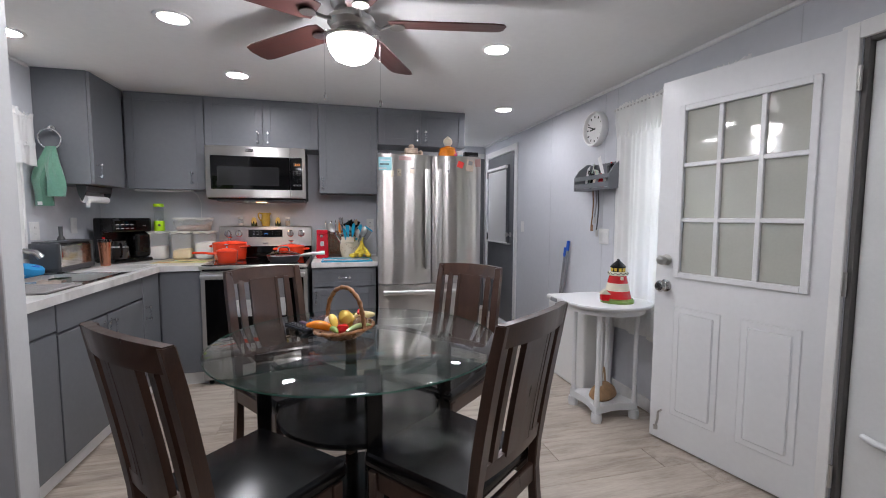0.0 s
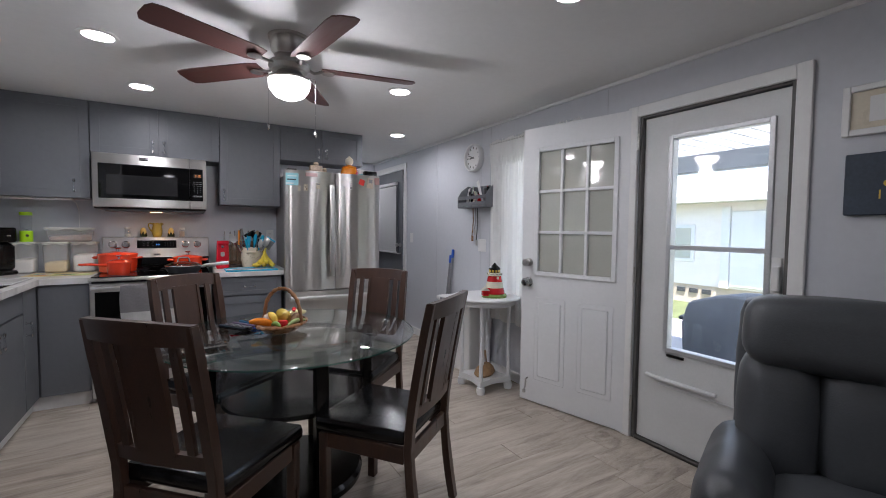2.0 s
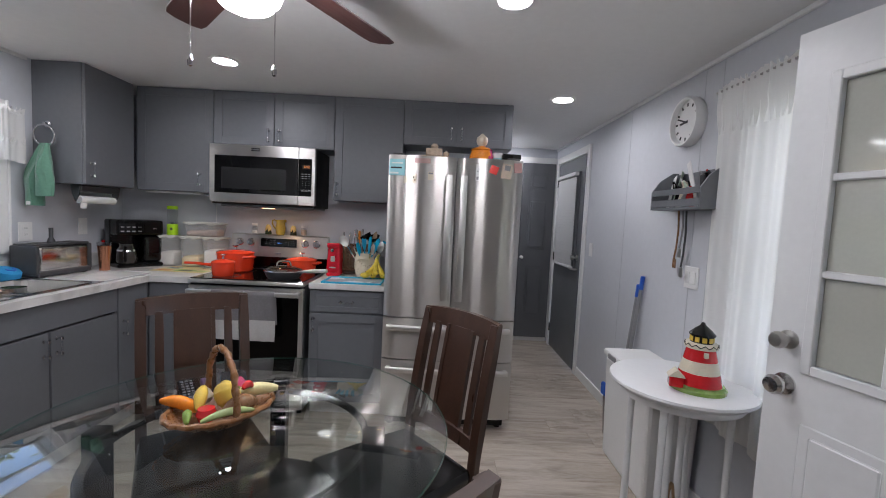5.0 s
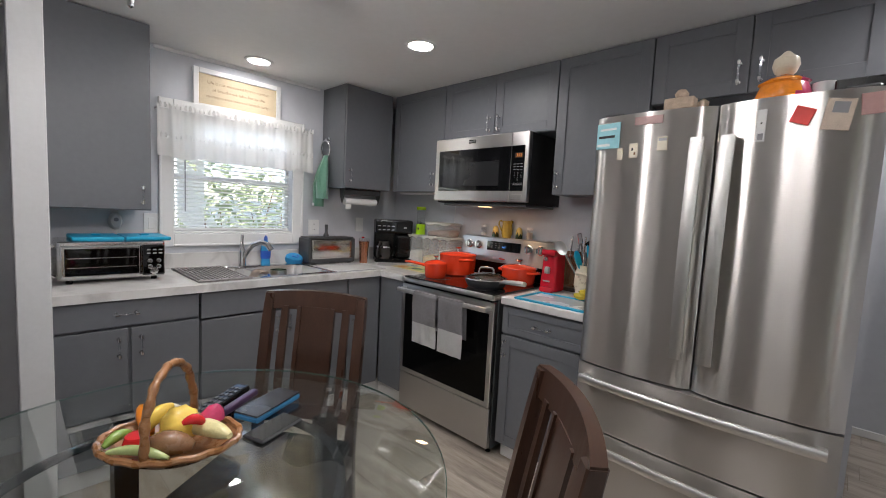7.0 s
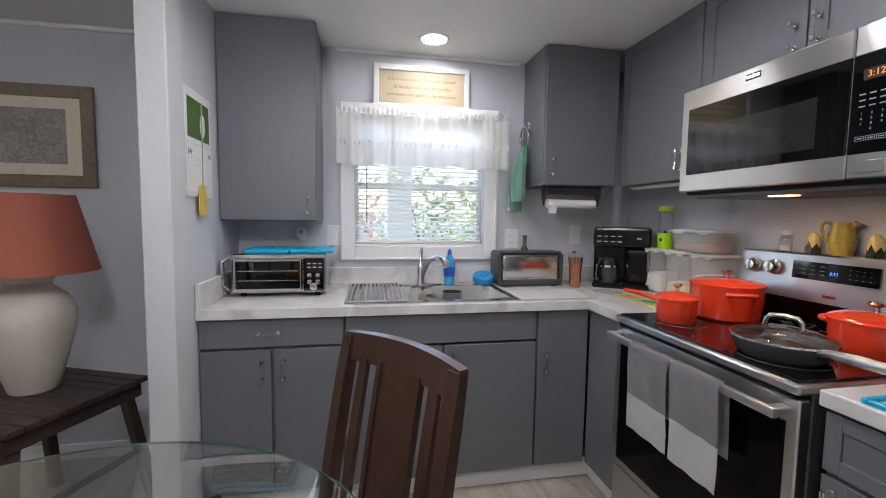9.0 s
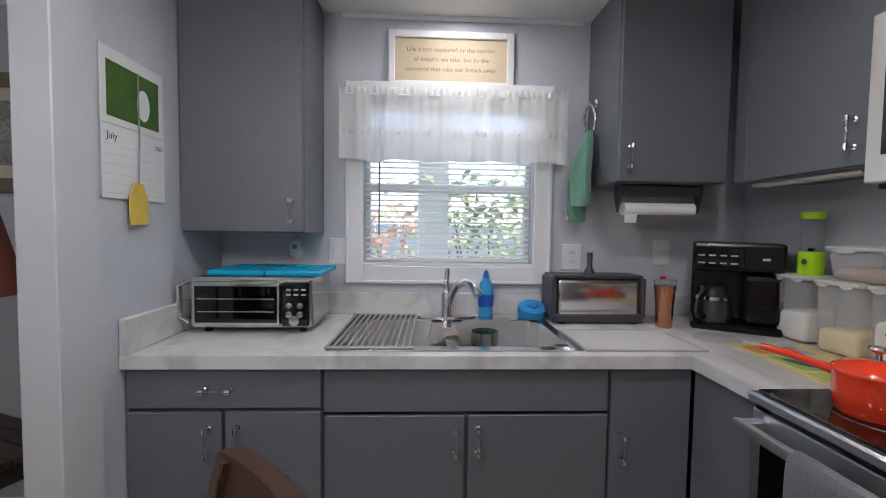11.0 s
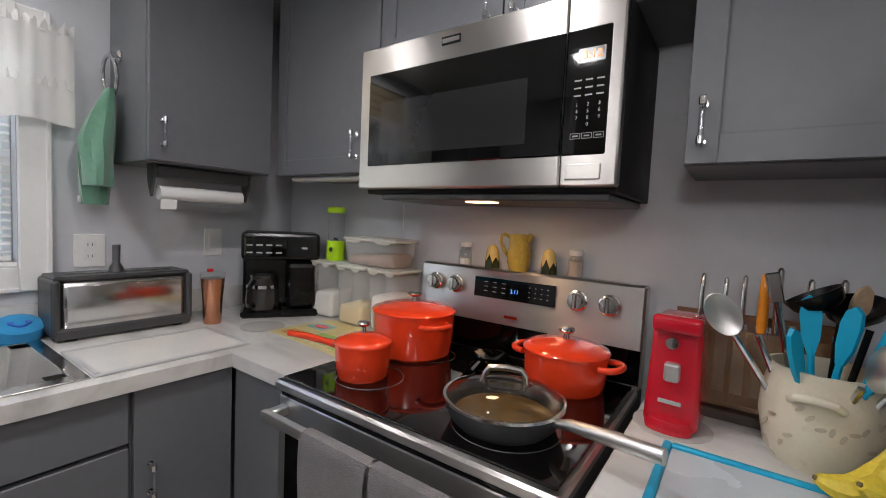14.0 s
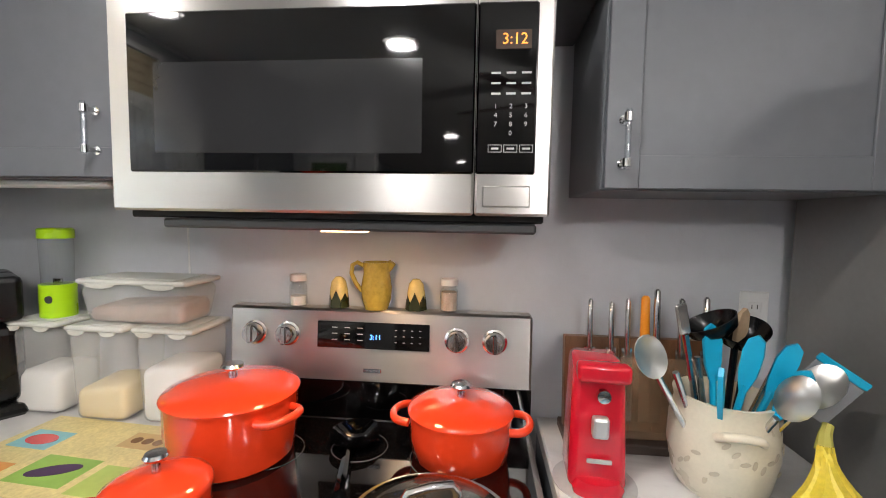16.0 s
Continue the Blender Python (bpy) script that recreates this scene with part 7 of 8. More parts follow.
part("handle", tube([(-0.031, -0.008, 0.108), (-0.046, -0.012, 0.117), (-0.058, -0.015, 0.11), (-0.06, -0.015, 0.09), (-0.05, -0.012, 0.065), (-0.036, -0.008, 0.045)], 0.0055, 8), OCHRE, jug, "", True)

# ---- counter right of the range ----
can = thing("can_opener", (1.757, -0.25, 0.9155), -4, "red electric can opener", "can opener")
own = box(-0.053, 0.053, -0.055, 0.055, 0, 0.24, 0.016, seg=4)
for v in own.verts:
    f = v.co.z / 0.24
    v.co.x *= 1 - 0.14 * f
    v.co.y = v.co.y * (1 - 0.1 * f) + 0.012 * f
part("body", own, REDP, can, "", True)
own = lathe([(0, 0), (0.044, 0), (0.047, 0.012), (0.038, 0.026), (0, 0.03)], 24, squash=(1, 0.55, 1), m=at(0, -0.055, 0))
part("foot", own, REDP, can, "", True)
part("head", box(-0.044, 0.05, -0.066, -0.03, 0.208, 0.243, 0.009, seg=3), REDP, can, "", True)
part("cutter", lathe([(0, 0), (0.012, 0), (0.012, 0.012), (0, 0.013)], 14, m=at(0.0, -0.066, 0.19) @ pose(0, 0, 0, 90)), STEELP, can)
part("lever", box(-0.015, 0.015, -0.066, -0.045, 0.105, 0.145, 0.006, seg=2), mat("silver_lever", (0.45, 0.44, 0.43), 0.3, 0.5), can)
part("badge", box(-0.022, 0.022, -0.0615, -0.057, 0.058, 0.066, 0.001), INKW, can)

kb = thing("knife_block", (1.885, -0.1, 0.912), 0, "dark wooden magnetic knife block with steel knives", "knife block")
part("plinth", box(-0.16, 0.16, -0.06, 0.06, 0, 0.022, 0.003), mat("dark_plinth", (0.05, 0.035, 0.028), 0.45), kb)
LEAN = pose(0, 0, 0, -6)
for x0, x1 in ((-0.155, -0.1), (-0.0995, -0.032), (-0.0315, 0.04), (0.0405, 0.1), (0.1005, 0.155)):
    part("stave", box(x0, x1, 0.0, 0.03, 0.0225, 0.235, 0.002, m=LEAN), KNIFEW, kb)
part("front_panel", box(-0.155, 0.155, -0.048, -0.042, 0.0225, 0.2, 0.002, m=LEAN), mat("tinted_panel", (0.3, 0.19, 0.11), 0.12, vary=0.1, alpha=0.4), kb, "clear tinted front panel")
ORN = mat("orange_handle", (0.75, 0.25, 0.01), 0.4)
for x, z1, r0 in ((-0.103, 0.325, 0.0065), (-0.056, 0.32, 0.0065), (-0.02, 0.328, 0.0065), (0.018, 0.336, 0.011), (0.043, 0.352, 0.0085), (0.097, 0.332, 0.008), (0.15, 0.337, 0.008)):
    orange = r0 > 0.01
    kn = thing("kitchen_knife", (1.885 + x, -0.1, 0.912), 0, "orange-handled kitchen knife in the block" if orange else "steel kitchen knife in the block", "knife", "knives in the block")
    part("blade", box(-0.012, 0.012, -0.016, -0.014, 0.05, 0.215, 0.0005, m=LEAN), STEELP, kn)
    part("grip", tube([(0, 0.003, 0.2), (0, 0.006, 0.225), (0, 0.011, z1 - 0.04), (0.001, 0.015, z1 - 0.006), (0.001, 0.016, z1)], r0, 10, radii=[r0 * 0.75, r0, r0 * 0.9, r0 * 0.85, r0 * 0.4]), ORN if orange else STEELP, kn, "", True)

crock = thing("utensil_crock", (1.995, -0.245, 0.912), 0, "cream stoneware crock with pressed leaf marks", "crock")
crock.matrix_world = at(1.995, -0.245, 0.912) @ Matrix.Diagonal((1.02, 1.02, 1.0, 1))
part("pot", lathe([(0, 0), (0.068, 0), (0.08, 0.02), (0.091, 0.08), (0.089, 0.13), (0.081, 0.165), (0.085, 0.182), (0.078, 0.182), (0.074, 0.165), (0.074, 0.03), (0, 0.025)], 40), CREAM, crock, "", True)
for s in (-0.2, math.pi - 0.2):
    a = radians(-90) + s
    c, q = math.cos(a), math.sin(a)
    part("lug", tube([(0.086 * c - 0.035 * -q, 0.086 * q - 0.035 * c, 0.132), (0.1 * c - 0.026 * -q, 0.1 * q - 0.026 * c, 0.142), (0.104 * c, 0.104 * q, 0.145), (0.1 * c + 0.026 * -q, 0.1 * q + 0.026 * c, 0.142), (0.086 * c + 0.035 * -q, 0.086 * q + 0.035 * c, 0.132)], 0.0075, 10), CREAM, crock, "", True)
rnd = random.Random(3)
for k in range(16):
    a = radians(-160 + 9.2 * k)
    z = rnd.uniform(0.045, 0.12)
    r = 0.0915 - 0.3 * max(0, 0.07 - z)
    own = lathe([(0, 0), (0.004, 0.0), (0.004, 0.001), (0, 0.001)], 8, squash=(1, 2.2, 1), m=at(r * math.cos(a), r * math.sin(a), z) @ Matrix.Rotation(a, 4, "Z") @ pose(0, 0, 0, 0, 90) @ pose(0, 0, 0, 0, 0, rnd.uniform(0, 90)))
    part("pressed_leaf", own, mat("leaf_mark", (0.47, 0.41, 0.31), 0.5) if k == 0 else bpy.data.materials["leaf_mark"], crock)


def utensil(kind, dx, dy, lean_x, lean_y, h, material, label):
    """A utensil standing in the crock; its shaft leans towards the rim."""
    u = thing(kind, (1.995 + dx * 0.4, -0.245 + dy * 0.4, 0.945), 0, label, "utensil", "utensils in the crock")
    tip = Vector((lean_x, lean_y, h))
    a = Vector((0, 0, 0))
    b = a.lerp(tip, 0.72)
    d = (tip - a).normalized()
    rot = d.to_track_quat("Z", "X").to_matrix().to_4x4()
    m = Matrix.Translation(b) @ rot
    part("shaft", tube([a, a.lerp(tip, 0.4), b], 0.006, 8, radii=[0.005, 0.006, 0.006]), material if kind in ("spatula", "ladle", "tongs") else STEELP, u, "", True)
    if kind == "whisk":
        for j in range(5):
            q = j * math.pi / 5
            loop = [(0.03 * math.sin(t) * math.cos(q), 0.03 * math.sin(t) * math.sin(q), 0.05 - 0.05 * math.cos(t)) for t in [i * math.pi / 8 for i in range(17)]]
            part("wire", tube(loop[:9] + loop[9:16], 0.0013, 5), STEELP, u)
    elif kind == "ladle":
        part("head", lathe([(0, 0), (0.022, 0.004), (0.038, 0.018), (0.045, 0.04), (0.043, 0.04), (0.035, 0.02), (0.02, 0.008), (0, 0.005)], 24, squash=(1.15, 0.9, 1), m=m @ at(0.028, 0, 0.005) @ pose(0, 0, 0, -20, 28)), material, u, "", True)
    elif kind == "spoon":
        part("head", lathe([(0, 0), (0.02, 0.003), (0.03, 0.012), (0.029, 0.013), (0.018, 0.006), (0, 0.003)], 18, squash=(1, 1.5, 1), m=m @ at(0, 0, 0.045) @ pose(0, 0, 0, 90)), material, u, "", True)
    elif kind == "spatula":
        part("head", slab([(-0.006, -0.012), (0.006, -0.012), (0.014, 0.02), (0.017, 0.062), (0.013, 0.086), (0, 0.098), (-0.012, 0.088), (-0.016, 0.062), (-0.014, 0.02)], -0.004, 0.004, m=m @ pose(0, 0, 0, 90, 0, 0)), material, u, "", True)
    elif kind == "turner":
        part("head", box(-0.04, 0.04, -0.0015, 0.0015, 0.0, 0.085, 0.001, m=m), GREYP, u, "grey slotted blade")
        part("edge", box(-0.042, 0.042, -0.003, 0.003, 0.086, 0.1, 0.002, m=m), material, u)
    elif kind == "tongs":
        part("tip", box(-0.012, 0.012, -0.004, 0.004, 0.0, 0.06, 0.003, m=m), material, u)
    return u


TQ = BLUE
for args in (("ladle", 0.02, 0.03, 0.012, -0.01, 0.335, BLACK, "black nylon ladle in the crock"), ("ladle", 0.05, 0.05, 0.06, 0.03, 0.31, BLACK, "black slotted ladle in the crock"),
             ("spatula", -0.01, -0.02, 0.03, -0.03, 0.245, TQ, "turquoise silicone spatula in the crock"), ("spatula", 0.02, -0.03, 0.075, -0.03, 0.235, TQ, "turquoise spatula leaning in the crock"),
             ("spatula", -0.03, -0.06, -0.04, -0.06, 0.19, TQ, "short turquoise spoon in the crock"), ("spatula", 0.03, -0.06, 0.05, -0.07, 0.2, TQ, "short turquoise spatula in the crock"),
             ("spatula", -0.02, 0.0, -0.02, 0.0, 0.255, TQ, "upright turquoise spatula in the crock"),
             ("turner", 0.04, -0.02, 0.125, -0.05, 0.2, TQ, "steel turner with a turquoise edge"), ("spoon", 0.03, -0.05, 0.1, -0.075, 0.22, SINKST, "large steel spoon in the crock"),
             ("spoon", 0.0, -0.06, 0.05, -0.09, 0.2, SINKST, "slotted steel spoon in the crock"), ("whisk", -0.04, 0.0, -0.05, 0.0, 0.3, STEELP, "steel whisk in the crock"),
             ("whisk", 0.04, 0.03, 0.12, 0.0, 0.3, STEELP, "round wire whisk in the crock"), ("whisk", -0.06, -0.02, -0.11, -0.03, 0.27, STEELP, "small wire whisk in the crock"),
             ("spoon", -0.06, -0.03, -0.165, -0.05, 0.27, SINKST, "steel ladle spoon leaning out"),
             ("tongs", -0.05, 0.03, -0.08, -0.02, 0.36, STEELP, "steel tongs with a turquoise band"), ("spatula", -0.01, 0.03, 0.055, 0.03, 0.29, mat("beech_wood", (0.42, 0.3, 0.19), 0.6, vary=0.2), "wooden spoon in the crock")):
    utensil(*args)

ban = thing("bananas", (2.085, -0.365, 0.913), 0, "bunch of ripe yellow bananas", "fruit")
TIP = mat("banana_stem", (0.16, 0.12, 0.04), 0.6)
# Turn from -y, reach, height of the arch's end, sideways sag.
for turn, reach, low, sag in ((-70, 0.115, 0.02, 0.012), (-40, 0.1, 0.045, 0.008), (-14, 0.085, 0.024, 0.0), (12, 0.09, 0.05, -0.01), (44, 0.1, 0.022, 0.01)):
    a = radians(turn)
    pts, rad = [], []
    for i in range(15):
        v = i / 14
        r = reach * (0.06 + 0.94 * v ** 1.25)
        side = sag * math.sin(math.pi * v)
        pts.append((r * math.sin(a) + side * math.cos(a), -r * math.cos(a) + side * math.sin(a), 0.15 - (0.15 - low) * math.sin(v * math.pi / 2) ** 0.8 + 0.016 * max(0, v - 0.7) / 0.3))
        rad.append(0.006 + 0.0148 * min(1, v * 2.4) ** 1.4 * (1 - max(0, (v - 0.72) / 0.28) ** 2 * 0.85))
    fruit = part("banana", tube(pts, 0.015, 7, radii=rad), BANANA, ban, "", True)
    part("tip", tube([pts[-1], tuple(q + 0.35 * (q - w) for q, w in zip(pts[-1], pts[-2]))], 0.004, 6), TIP, fruit)
part("stem", tube([(0, 0, 0.14), (0.006, 0.008, 0.165), (0.014, 0.014, 0.178)], 0.01, 8, radii=[0.013, 0.009, 0.008]), mat("banana_stalk", (0.4, 0.36, 0.07), 0.6), ban, "", True)
tray = thing("tray_board", (1.955, -0.5, 0.912), 0, "clear board with a turquoise rim", "board")
part("sheet", box(-0.185, 0.185, -0.115, 0.115, 0.001, 0.006, 0.002), mat("frosted_board", (0.5, 0.56, 0.6), 0.25, vary=0.03), tray)
bm = None
for x0, x1, y0, y1 in ((-0.2, -0.185, -0.13, 0.13), (0.185, 0.2, -0.13, 0.13), (-0.185, 0.185, -0.13, -0.115), (-0.185, 0.185, 0.115, 0.13)):
    bm = box(x0, x1, y0, y1, 0.0005, 0.012, 0.003, bm)
part("rim", bm, BLUE, tray)

# ---- on the refrigerator ----
fig = thing("carved_figurine", (2.47, -0.655, 1.746), 0, "beige carved boat figurine on the refrigerator", "ornament")
bmf = box(-0.095, 0.095, -0.03, 0.03, 0, 0.03, 0.01)
bmf = box(-0.055, 0.05, -0.025, 0.025, 0.0305, 0.075, 0.004, bmf)
bmf = lathe([(0, 0), (0.02, 0), (0.025, 0.015), (0.015, 0.03), (0, 0.032)], 12, bmf, at(0.0, 0, 0.0755))
bmf = lathe([(0, 0), (0.018, 0), (0.02, 0.02), (0, 0.035)], 10, bmf, at(0.075, 0, 0.0305))
part("carving", bmf, mat("carved_shell", (0.5, 0.39, 0.29), 0.6, vary=0.4, scale=40, bump=0.6, bump_scale=60), fig, "", True)
jar = thing("cookie_jar", (2.775, -0.64, 1.746), 0, "orange figure-shaped ceramic cookie jar", "ornament")
own = lathe([(0, 0), (0.06, 0), (0.075, 0.015), (0.078, 0.04), (0.066, 0.075), (0.072, 0.082), (0.06, 0.092), (0.035, 0.1), (0.02, 0.108), (0.03, 0.118), (0.038, 0.14), (0.034, 0.162), (0.018, 0.175), (0.008, 0.186), (0, 0.19)], 24)
part("jar", own, ORANGE, jar, "", True)
for f in jar.children[0].data.polygons:
    if f.center.z > 0.105:
        f.material_index = 1
    elif f.center.x > 0.045:
        f.material_index = 2
jar.children[0].data.materials.append(CREAM)
jar.children[0].data.materials.append(PINK)
cupo = thing("paper_cup", (2.88, -0.63, 1.746), 0, "small white cup on the refrigerator", "cup")
part("cup", lathe([(0, 0), (0.028, 0), (0.032, 0.07), (0.03, 0.07), (0.026, 0.004), (0, 0.004)], 20), WHITEP, cupo, "", True)
part("band", lathe([(0.0285, 0.006), (0.0298, 0.006), (0.0312, 0.035), (0.03, 0.035), (0.0285, 0.006)], 20), SKYB, cupo)
bx = thing("flat_box", (2.965, -0.6, 1.746), 0, "flat black box on the refrigerator", "box")
part("carton", box(-0.06, 0.06, -0.09, 0.09, 0.027, 0.06, 0.004, box(-0.055, 0.055, -0.085, 0.085, 0, 0.0265, 0.003)), BLACK, bx)

# ---- on the table ----
bas = thing("ceramic_basket", (1.905, -2.212, 0.7505), 48, "brown glazed ceramic basket with a braided handle", "basket")
bas.matrix_world = pose(1.905, -2.212, 0.7505, 0, 0, 48) @ Matrix.Diagonal((0.9, 0.9, 0.9, 1))
part("dish", lathe([(0, 0), (0.07, 0), (0.1, 0.012), (0.15, 0.05), (0.145, 0.052), (0.095, 0.018), (0, 0.008)], 36, squash=(1.05, 0.75, 1)), BASKET, bas, "", True)
rim = []
for k in range(72):
    a = k * math.pi / 36
    rim.append(((0.154 + 0.0016 * math.cos(k * 1.4)) * 1.05 * math.cos(a), (0.154 + 0.0016 * math.cos(k * 1.4)) * 0.75 * math.sin(a), 0.053 + 0.002 * math.sin(k * 1.4)))
part("rim", tube(rim, 0.009, 8, closed=True), BASKET, bas, "twisted rope rim", True)
hp, hr = [], []
for k in range(41):
    a = math.pi * k / 40
    hp.append((0.0015 * math.sin(k * 0.9), -0.112 * math.cos(a), 0.055 + 0.19 * math.sin(a) ** 0.8))
    hr.append(0.0105 + 0.0018 * math.sin(k * 1.8))
part("handle", tube(hp, 0.01, 10, radii=hr), BASKET, bas, "braided arched handle", True)


def produce(kind, place, turn, bm, material, label):
    """A glazed vegetable that lies in the basket."""
    p = thing(kind, (0, 0, 0), 0, label.replace(" in the basket", "") + " in the ceramic basket", "vegetable", "glazed vegetables in the basket")
    p.matrix_world = pose(1.905, -2.212, 0.7505, 0, 0, 48) @ Matrix.Diagonal((0.9, 0.9, 0.9, 1)) @ at(*place) @ pose(0, 0, 0, *turn)
    part("skin", bm, material, p, "", True)
    return p


own = bmesh.new()
bmesh.ops.create_uvsphere(own, u_segments=32, v_segments=14, radius=0.05)
for v in own.verts:
    a = math.atan2(v.co.y, v.co.x)
    k = 1 - 0.1 * abs(math.sin(a * 4.5))
    v.co.x, v.co.y, v.co.z = v.co.x * k, v.co.y * k, v.co.z * 0.72
sq = produce("squash", (0.02, 0.005, 0.085), (55, 10, 40), own, YELLOW, "yellow ribbed pattypan squash")
part("stalk", tube([(0, 0, 0.03), (0.003, 0, 0.045)], 0.005, 8), GREEN, sq)
LONG = lambda l, r, n=10: tube([(-l / 2 + l * k / n, 0, 0.012 * math.sin(math.pi * k / n)) for k in range(n + 1)], r, 10, radii=[max(0.004, r * math.sin(math.pi * (0.08 + 0.86 * k / n)) ** 0.6) for k in range(n + 1)])
produce("carrot", (-0.1, 0.06, 0.065), (0, -12, 130), LONG(0.13, 0.021), ORANGE, "orange glazed carrot in the basket")
produce("corn_cob", (0.1, -0.015, 0.075), (0, -8, -28), LONG(0.15, 0.022), mat("pale_corn", (0.68, 0.6, 0.3), 0.3, vary=0.12, bump=0.6, bump_scale=150), "pale yellow corn cob")
produce("potato", (0.03, -0.07, 0.065), (0, 0, 10), LONG(0.11, 0.03), BROWNG, "brown glazed potato")
produce("green_bean", (-0.02, -0.1, 0.064), (0, 0, -8), LONG(0.15, 0.012), mat("pale_green_glaze", (0.38, 0.45, 0.18), 0.25, vary=0.2, coat=0.4), "pale green bean pod")
produce("tomato", (-0.06, -0.04, 0.06), (0, 0, 0), lathe([(0, -0.025), (0.022, -0.018), (0.03, 0.002), (0.024, 0.02), (0, 0.024)], 20), REDG, "red glazed tomato")
produce("radish", (0.075, 0.06, 0.08), (0, 20, 0), lathe([(0, -0.03), (0.018, -0.02), (0.03, 0.003), (0.02, 0.024), (0.006, 0.034), (0, 0.036)], 20), PINK, "pink glazed radish")
produce("pepper", (0.07, -0.03, 0.105), (0, 15, 30), LONG(0.05, 0.013), REDG, "small red chilli pepper")
produce("gourd", (-0.05, 0.03, 0.085), (0, -30, 60), LONG(0.09, 0.02), YELLOW, "yellow crookneck gourd")
produce("pea_pod", (-0.11, -0.03, 0.06), (0, 0, 70), LONG(0.07, 0.014), GREEN, "dark green pea pod")
produce("onion", (-0.03, 0.07, 0.075), (0, 0, 0), lathe([(0, -0.026), (0.024, -0.018), (0.03, 0.0), (0.02, 0.02), (0.005, 0.03), (0, 0.034)], 20), CREAM, "cream glazed onion")

bk1 = thing("tablet_case", (1.812, -1.945, 0.7505), 25, "blue tablet case lying on the glass", "tablet")
part("case", box(-0.042, 0.042, -0.09, 0.09, 0, 0.016, 0.004), mat("blue_case", (0.02, 0.16, 0.34), 0.45), bk1)
part("cover", box(-0.041, 0.041, -0.089, 0.089, 0.0165, 0.021, 0.002), mat("dark_cover", (0.015, 0.015, 0.018), 0.25), bk1)
for x, y, tn, l, lbl in ((1.705, -2.035, 35, 0.2, "black remote control with many buttons"), (1.72, -2.015, 33, 0.17, "slim purple-black remote control")):
    rm = thing("remote_control", (x, y, 0.7505 if l > 0.18 else 0.7505), tn, lbl, "remote", "remotes on the table")
    w = 0.024 if l > 0.18 else 0.011
    if l < 0.18:
        rm.matrix_world = pose(1.748, -2.008, 0.7505, 0, 0, 33)
    part("body", box(-w, w, -l / 2, l / 2, 0, 0.02, 0.006, seg=2), BLACK if l > 0.18 else mat("dark_purple", (0.05, 0.02, 0.06), 0.3), rm)
    for i in range(3):
        for j in range(7):
            if l > 0.18:
                part("button", box(-0.018 + i * 0.013, -0.009 + i * 0.013, -0.085 + j * 0.024, -0.072 + j * 0.024, 0.0195, 0.0222, 0.001), DARKGREY, rm)
pho = thing("mobile_phone", (1.935, -1.985, 0.7505), 20, "black phone lying on the glass table", "phone")
part("case", box(-0.035, 0.035, -0.07, 0.07, 0, 0.008, 0.003), DARKGREY, pho)
part("screen", box(-0.031, 0.031, -0.066, 0.066, 0.0082, 0.009), BLACKGL, pho)
pen = thing("pen", (1.82, -2.09, 0.7505), 70, "green and blue pen on the table", "pen")
part("barrel", tube([(0, -0.06, 0.006), (0, 0.05, 0.006)], 0.005, 8), BLUEP, pen)
part("cap", tube([(0, -0.075, 0.006), (0, -0.06, 0.006)], 0.006, 8), LIME, pen)

# ---- outside ----
GZ = -0.45
setting("ground", box(-80, 80, -80, 80, GZ - 0.2, GZ), GRASS, "sunlit lawn round the house", "ground")
setting("patio", box(3.99, 9.6, -8, 2.5, GZ, GZ + 0.04), CONCRETE, "grey concrete carport slab", "patio")
ROOFM = mat("white_metal_roof", (0.7, 0.7, 0.69), 0.5, vary=0.04)
bm = box(3.99, 7.4, -8, 3, 2.3, 2.33)
for k in range(54):
    bm = box(3.99, 7.4, -8 + k * 0.2, -7.985 + k * 0.2, 2.292, 2.3, bm=bm)
# The metal roof is made translucent so that its underside looks lit.
setting("carport_roof", bm, sheer_material("translucent_carport_panel", (0.85, 0.85, 0.84), 0.1), "white ribbed metal carport roof", "roof")
setting("carport_beam", box(7.2, 7.4, -8, 3, 2.06, 2.284, 0.01), mat("beam_paint", (0.3, 0.33, 0.36), 0.5), "grey-blue beam at the carport edge", "beam")
for y in (-7.0, 1.6):
    setting("carport_post", box(7.26, 7.34, y - 0.04, y + 0.04, GZ + 0.04, 2.06, 0.004), TRIM, "white metal carport post", "post")
# Unseen roof; its overhang is added to keep direct sun off the sink window.
setting("roof_eave", box(-0.75, 4.1, SOUTH - 0.6, 2.2, 2.32, 2.42, 0.01), ROOFM, "unseen flat roof with an eave added to block sun", "roof")
hs = thing("neighbour_house", (12.0, 0, GZ), 0, "cream house across the lawn with a low roof", "house")
part("wall", box(0, 4, -9, 8, 0.45, 2.4), SIDING, hs)
part("foundation", box(0.02, 4, -9, 8, 0, 0.449), mat("pale_block", (0.5, 0.42, 0.33), 0.8, vary=0.15), hs)
part("roof", slab([(-0.6, 2.4), (4.6, 2.4), (4.6, 2.55), (2, 3.3), (-0.6, 2.55)], -9.5, 8.5, m=Matrix(((1, 0, 0, 0), (0, 0, 1, 0), (0, 1, 0, 0), (0, 0, 0, 1)))), mat("pale_roof", (0.55, 0.53, 0.5), 0.7), hs)
part("door", box(-0.04, -0.001, -1.5, 0.4, 0.5, 2.2, 0.01), TRIM, hs, "white roller door")
part("door_frame", box(-0.06, -0.002, 0.42, 0.6, 0.45, 2.3, 0.005), TRIM, hs)
wn = part("window", box(-0.04, -0.001, 1.2, 2.2, 1.0, 1.9, 0.008), TRIM, hs)
part("pane", box(-0.046, -0.041, 1.28, 2.12, 1.08, 1.82), LITE, wn, "pale shaded pane")
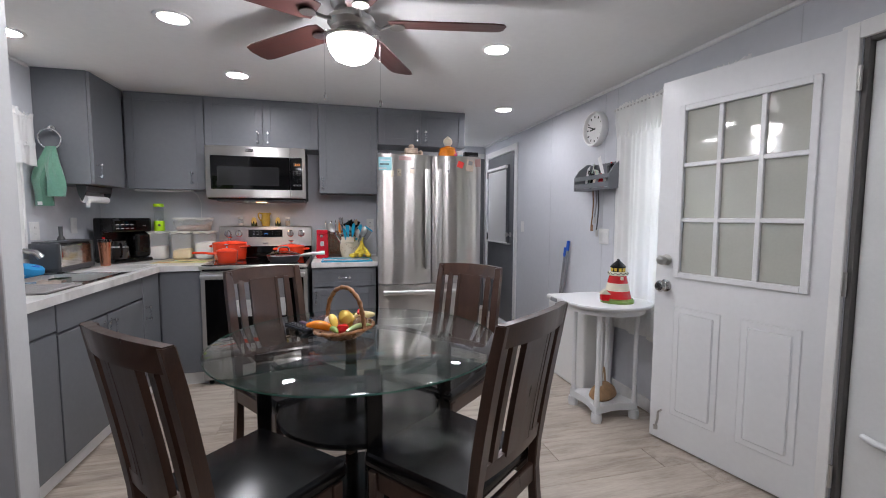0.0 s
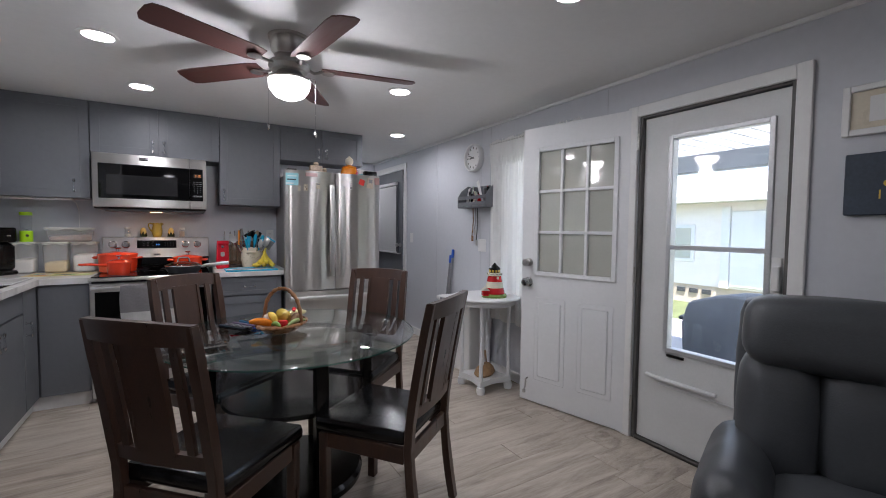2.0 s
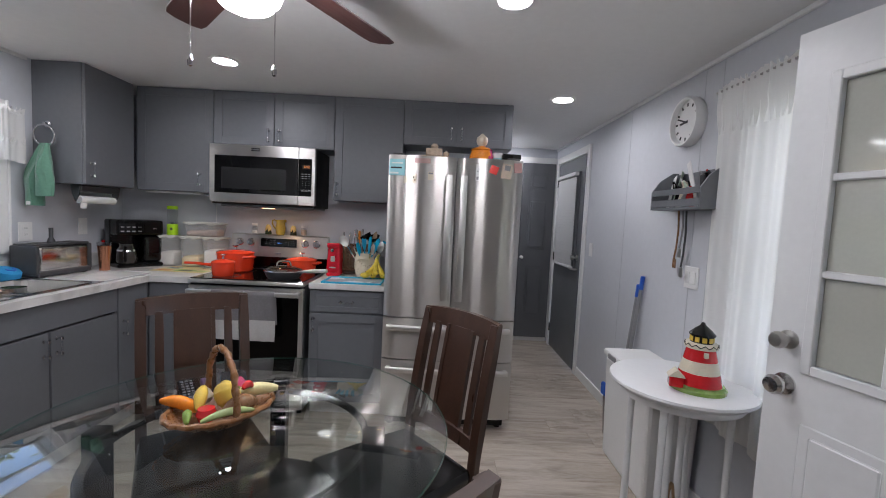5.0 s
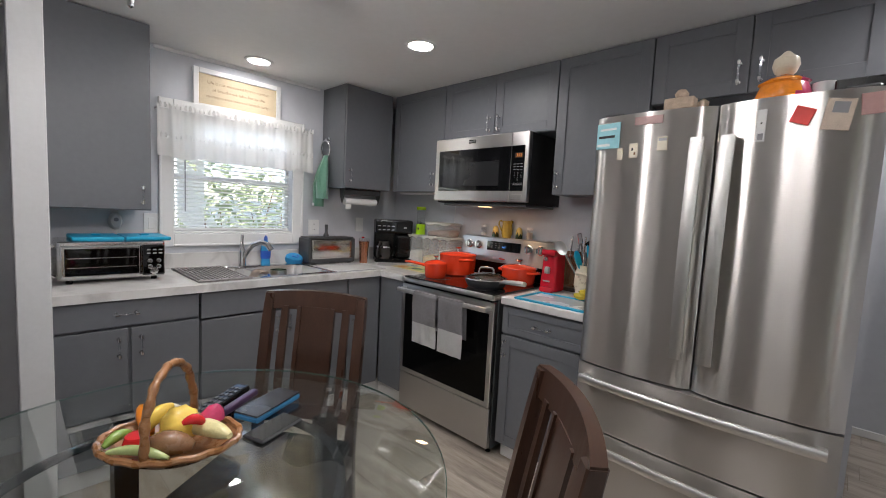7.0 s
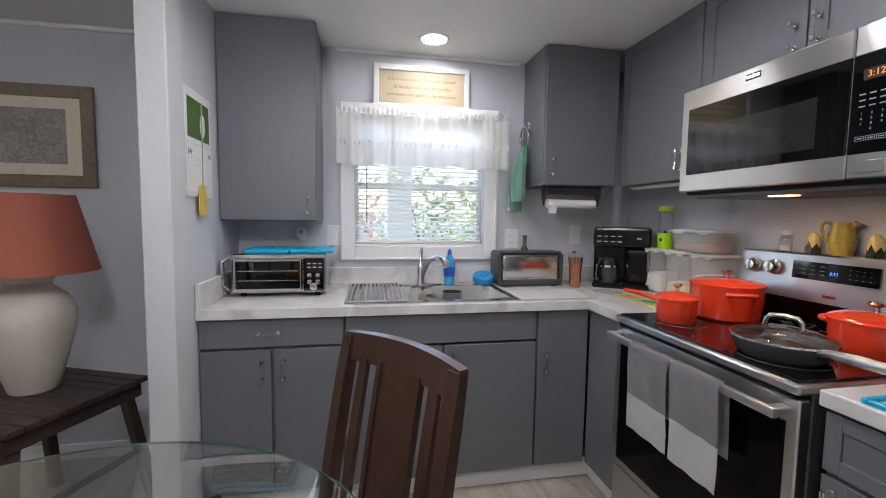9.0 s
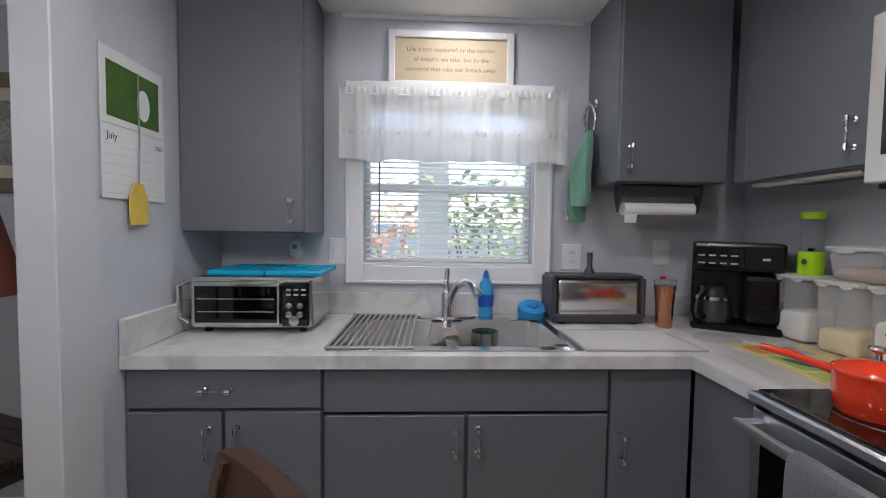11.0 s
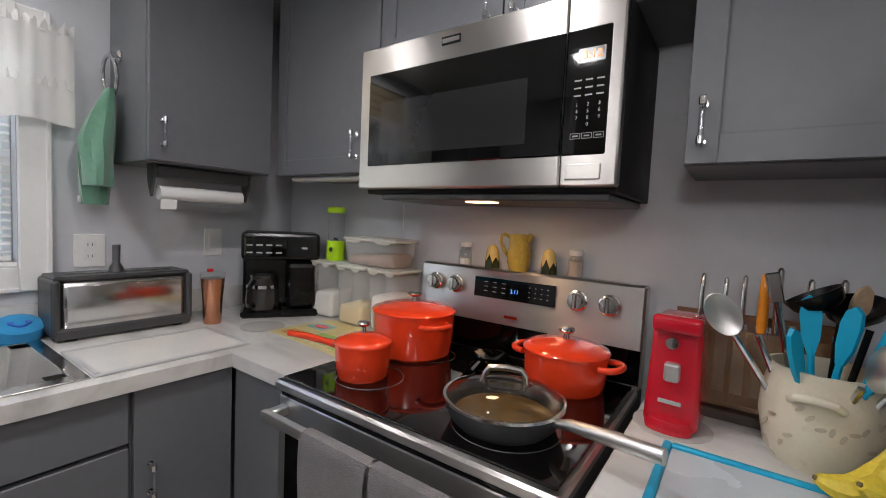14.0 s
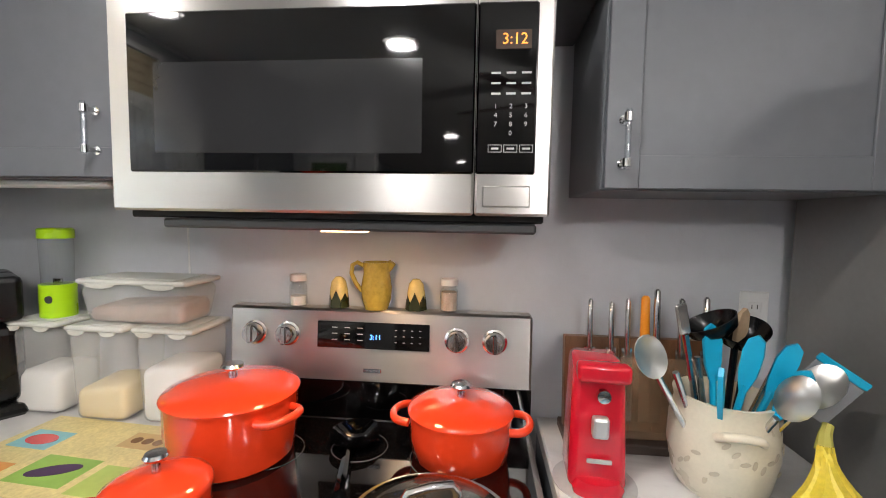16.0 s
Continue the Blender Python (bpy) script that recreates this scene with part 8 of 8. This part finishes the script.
for k in range(12):
    part("vent_block", box(-0.015, 0.019, 0.8 + k * 0.3, 1.0 + k * 0.3, 0.25, 0.36, 0.003), DARKGREY, hs)
gr = thing("covered_grill", (5.75, -2.62, GZ + 0.04), 5, "barbecue grill under a grey fabric cover", "grill")
own = box(-0.28, 0.28, -0.42, 0.42, 0, 1.15, 0.05, seg=2)
bmesh.ops.subdivide_edges(own, edges=own.edges[:], cuts=4, use_grid_fill=True)
for v in own.verts:
    f = v.co.z / 1.15
    v.co.x *= 1.0 - 0.35 * max(0, f - 0.65) / 0.35
    if f > 0.9:
        v.co.z -= 0.12 * abs(v.co.y) / 0.42
    v.co += 0.025 * noise.noise_vector(v.co * 4)
    v.co.z = max(v.co.z, 0)
part("cover", own, GRILLC, gr, "", True)
bn = thing("wheelie_bin", (6.0, -2.2, GZ + 0.04), 10, "dark blue plastic bin outside the door", "bin")
own = box(-0.2, 0.2, -0.2, 0.2, 0, 0.8, 0.02)
for v in own.verts:
    if v.co.z < 0.4:
        v.co.x, v.co.y = v.co.x * 0.82, v.co.y * 0.82
part("body", own, mat("navy_plastic", (0.03, 0.045, 0.08), 0.5), bn)
part("lid", box(-0.22, 0.22, -0.22, 0.22, 0.801, 0.84, 0.012), bpy.data.materials["navy_plastic"], bn)

# Shrubs, a white post and a pale fence beyond the sink window.
def shrub(name, place, count, spread, height, material, label, seed):
    rnd = random.Random(seed)
    s = thing(name, place, 0, label, "shrub", "shrubs outside the sink window")
    bm = None
    for k in range(7):
        a = rnd.uniform(0, 6.28)
        bm = tube([(0, 0, 0), (0.1 * math.cos(a), 0.1 * math.sin(a), height * 0.4), (spread * 0.5 * math.cos(a), spread * 0.5 * math.sin(a), height * rnd.uniform(0.7, 0.95))], 0.012, 6, bm, radii=[0.018, 0.012, 0.005])
    part("stems", bm, KNIFEW, s)
    own = bmesh.new()
    for k in range(count):
        c = Vector((rnd.gauss(0, spread * 0.42), rnd.gauss(0, spread * 0.5), height * rnd.uniform(0.25, 1.0)))
        q = Euler((rnd.uniform(-1, 1), rnd.uniform(-1, 1), rnd.uniform(0, 6.28))).to_matrix()
        l, w = rnd.uniform(0.1, 0.2), rnd.uniform(0.02, 0.04)
        vs = [own.verts.new(c + q @ Vector(p)) for p in ((0, 0, 0), (l * 0.5, w, 0.02), (l, 0, -0.02), (l * 0.5, -w, 0.02))]
        own.faces.new((vs[0], vs[1], vs[2]))
        own.faces.new((vs[0], vs[2], vs[3]))
    part("leaves", own, material, s)
    return s


shrub("shrub", (-1.25, -0.95, GZ), 480, 0.75, 2.1, LEAF, "leafy green shrub outside the window", 1)
shrub("shrub", (-1.5, -1.9, GZ), 300, 0.7, 1.9, LEAFR, "red and green croton shrub", 2)
shrub("shrub", (-2.1, -0.2, GZ), 320, 0.8, 2.2, LEAF, "tall green shrub by the fence", 3)
setting("porch_post", box(-1.0, -0.82, -1.52, -1.32, GZ, 2.6, 0.01), TRIM, "white porch post outside the sink window", "post")
fence = thing("fence", (-3.4, 0, GZ), 0, "pale vinyl fence behind the shrubs", "fence")
slat_bm = box(-0.015, 0.015, -0.14, 0.14, 0.05, 1.8, 0.006)
sl = part("board", slat_bm, TRIM, fence, at=at(0, -6, 0))
for k in range(1, 30):
    o = new("board", sl.data)
    o.parent, o.matrix_basis = fence, at(0, -6 + k * 0.29, 0)
for z in (0.4, 1.5):
    part("rail", box(0.016, 0.05, -6.2, 2.6, z, z + 0.09, 0.004), TRIM, fence)

# ---- floor planks ----
pl = box(-0.61, 0.61, -0.0895, 0.0895, -0.0035, 0.0, 0.0007)
first = part("plank", pl, PLANK, floor)
rnd = random.Random(11)
rows = [1.36 - 0.18 * k for k in range(49)]
made = 0
for r, y in enumerate(rows):
    x = 0.0 - rnd.uniform(0.0, 1.1)
    while x < EAST:
        a, b = max(x, 0.0), min(x + 1.22, EAST)
        if b - a > 0.08 and not (y > 0.1 and b < HALLX):
            if made == 0:
                o = first
            else:
                o = new("plank", first.data)
                o.parent = floor
            o.matrix_basis = at((a + b) / 2, y, 0) @ Matrix.Diagonal(((b - a - 0.001) / 1.22, 1, 1, 1))
            made += 1
        x += 1.222
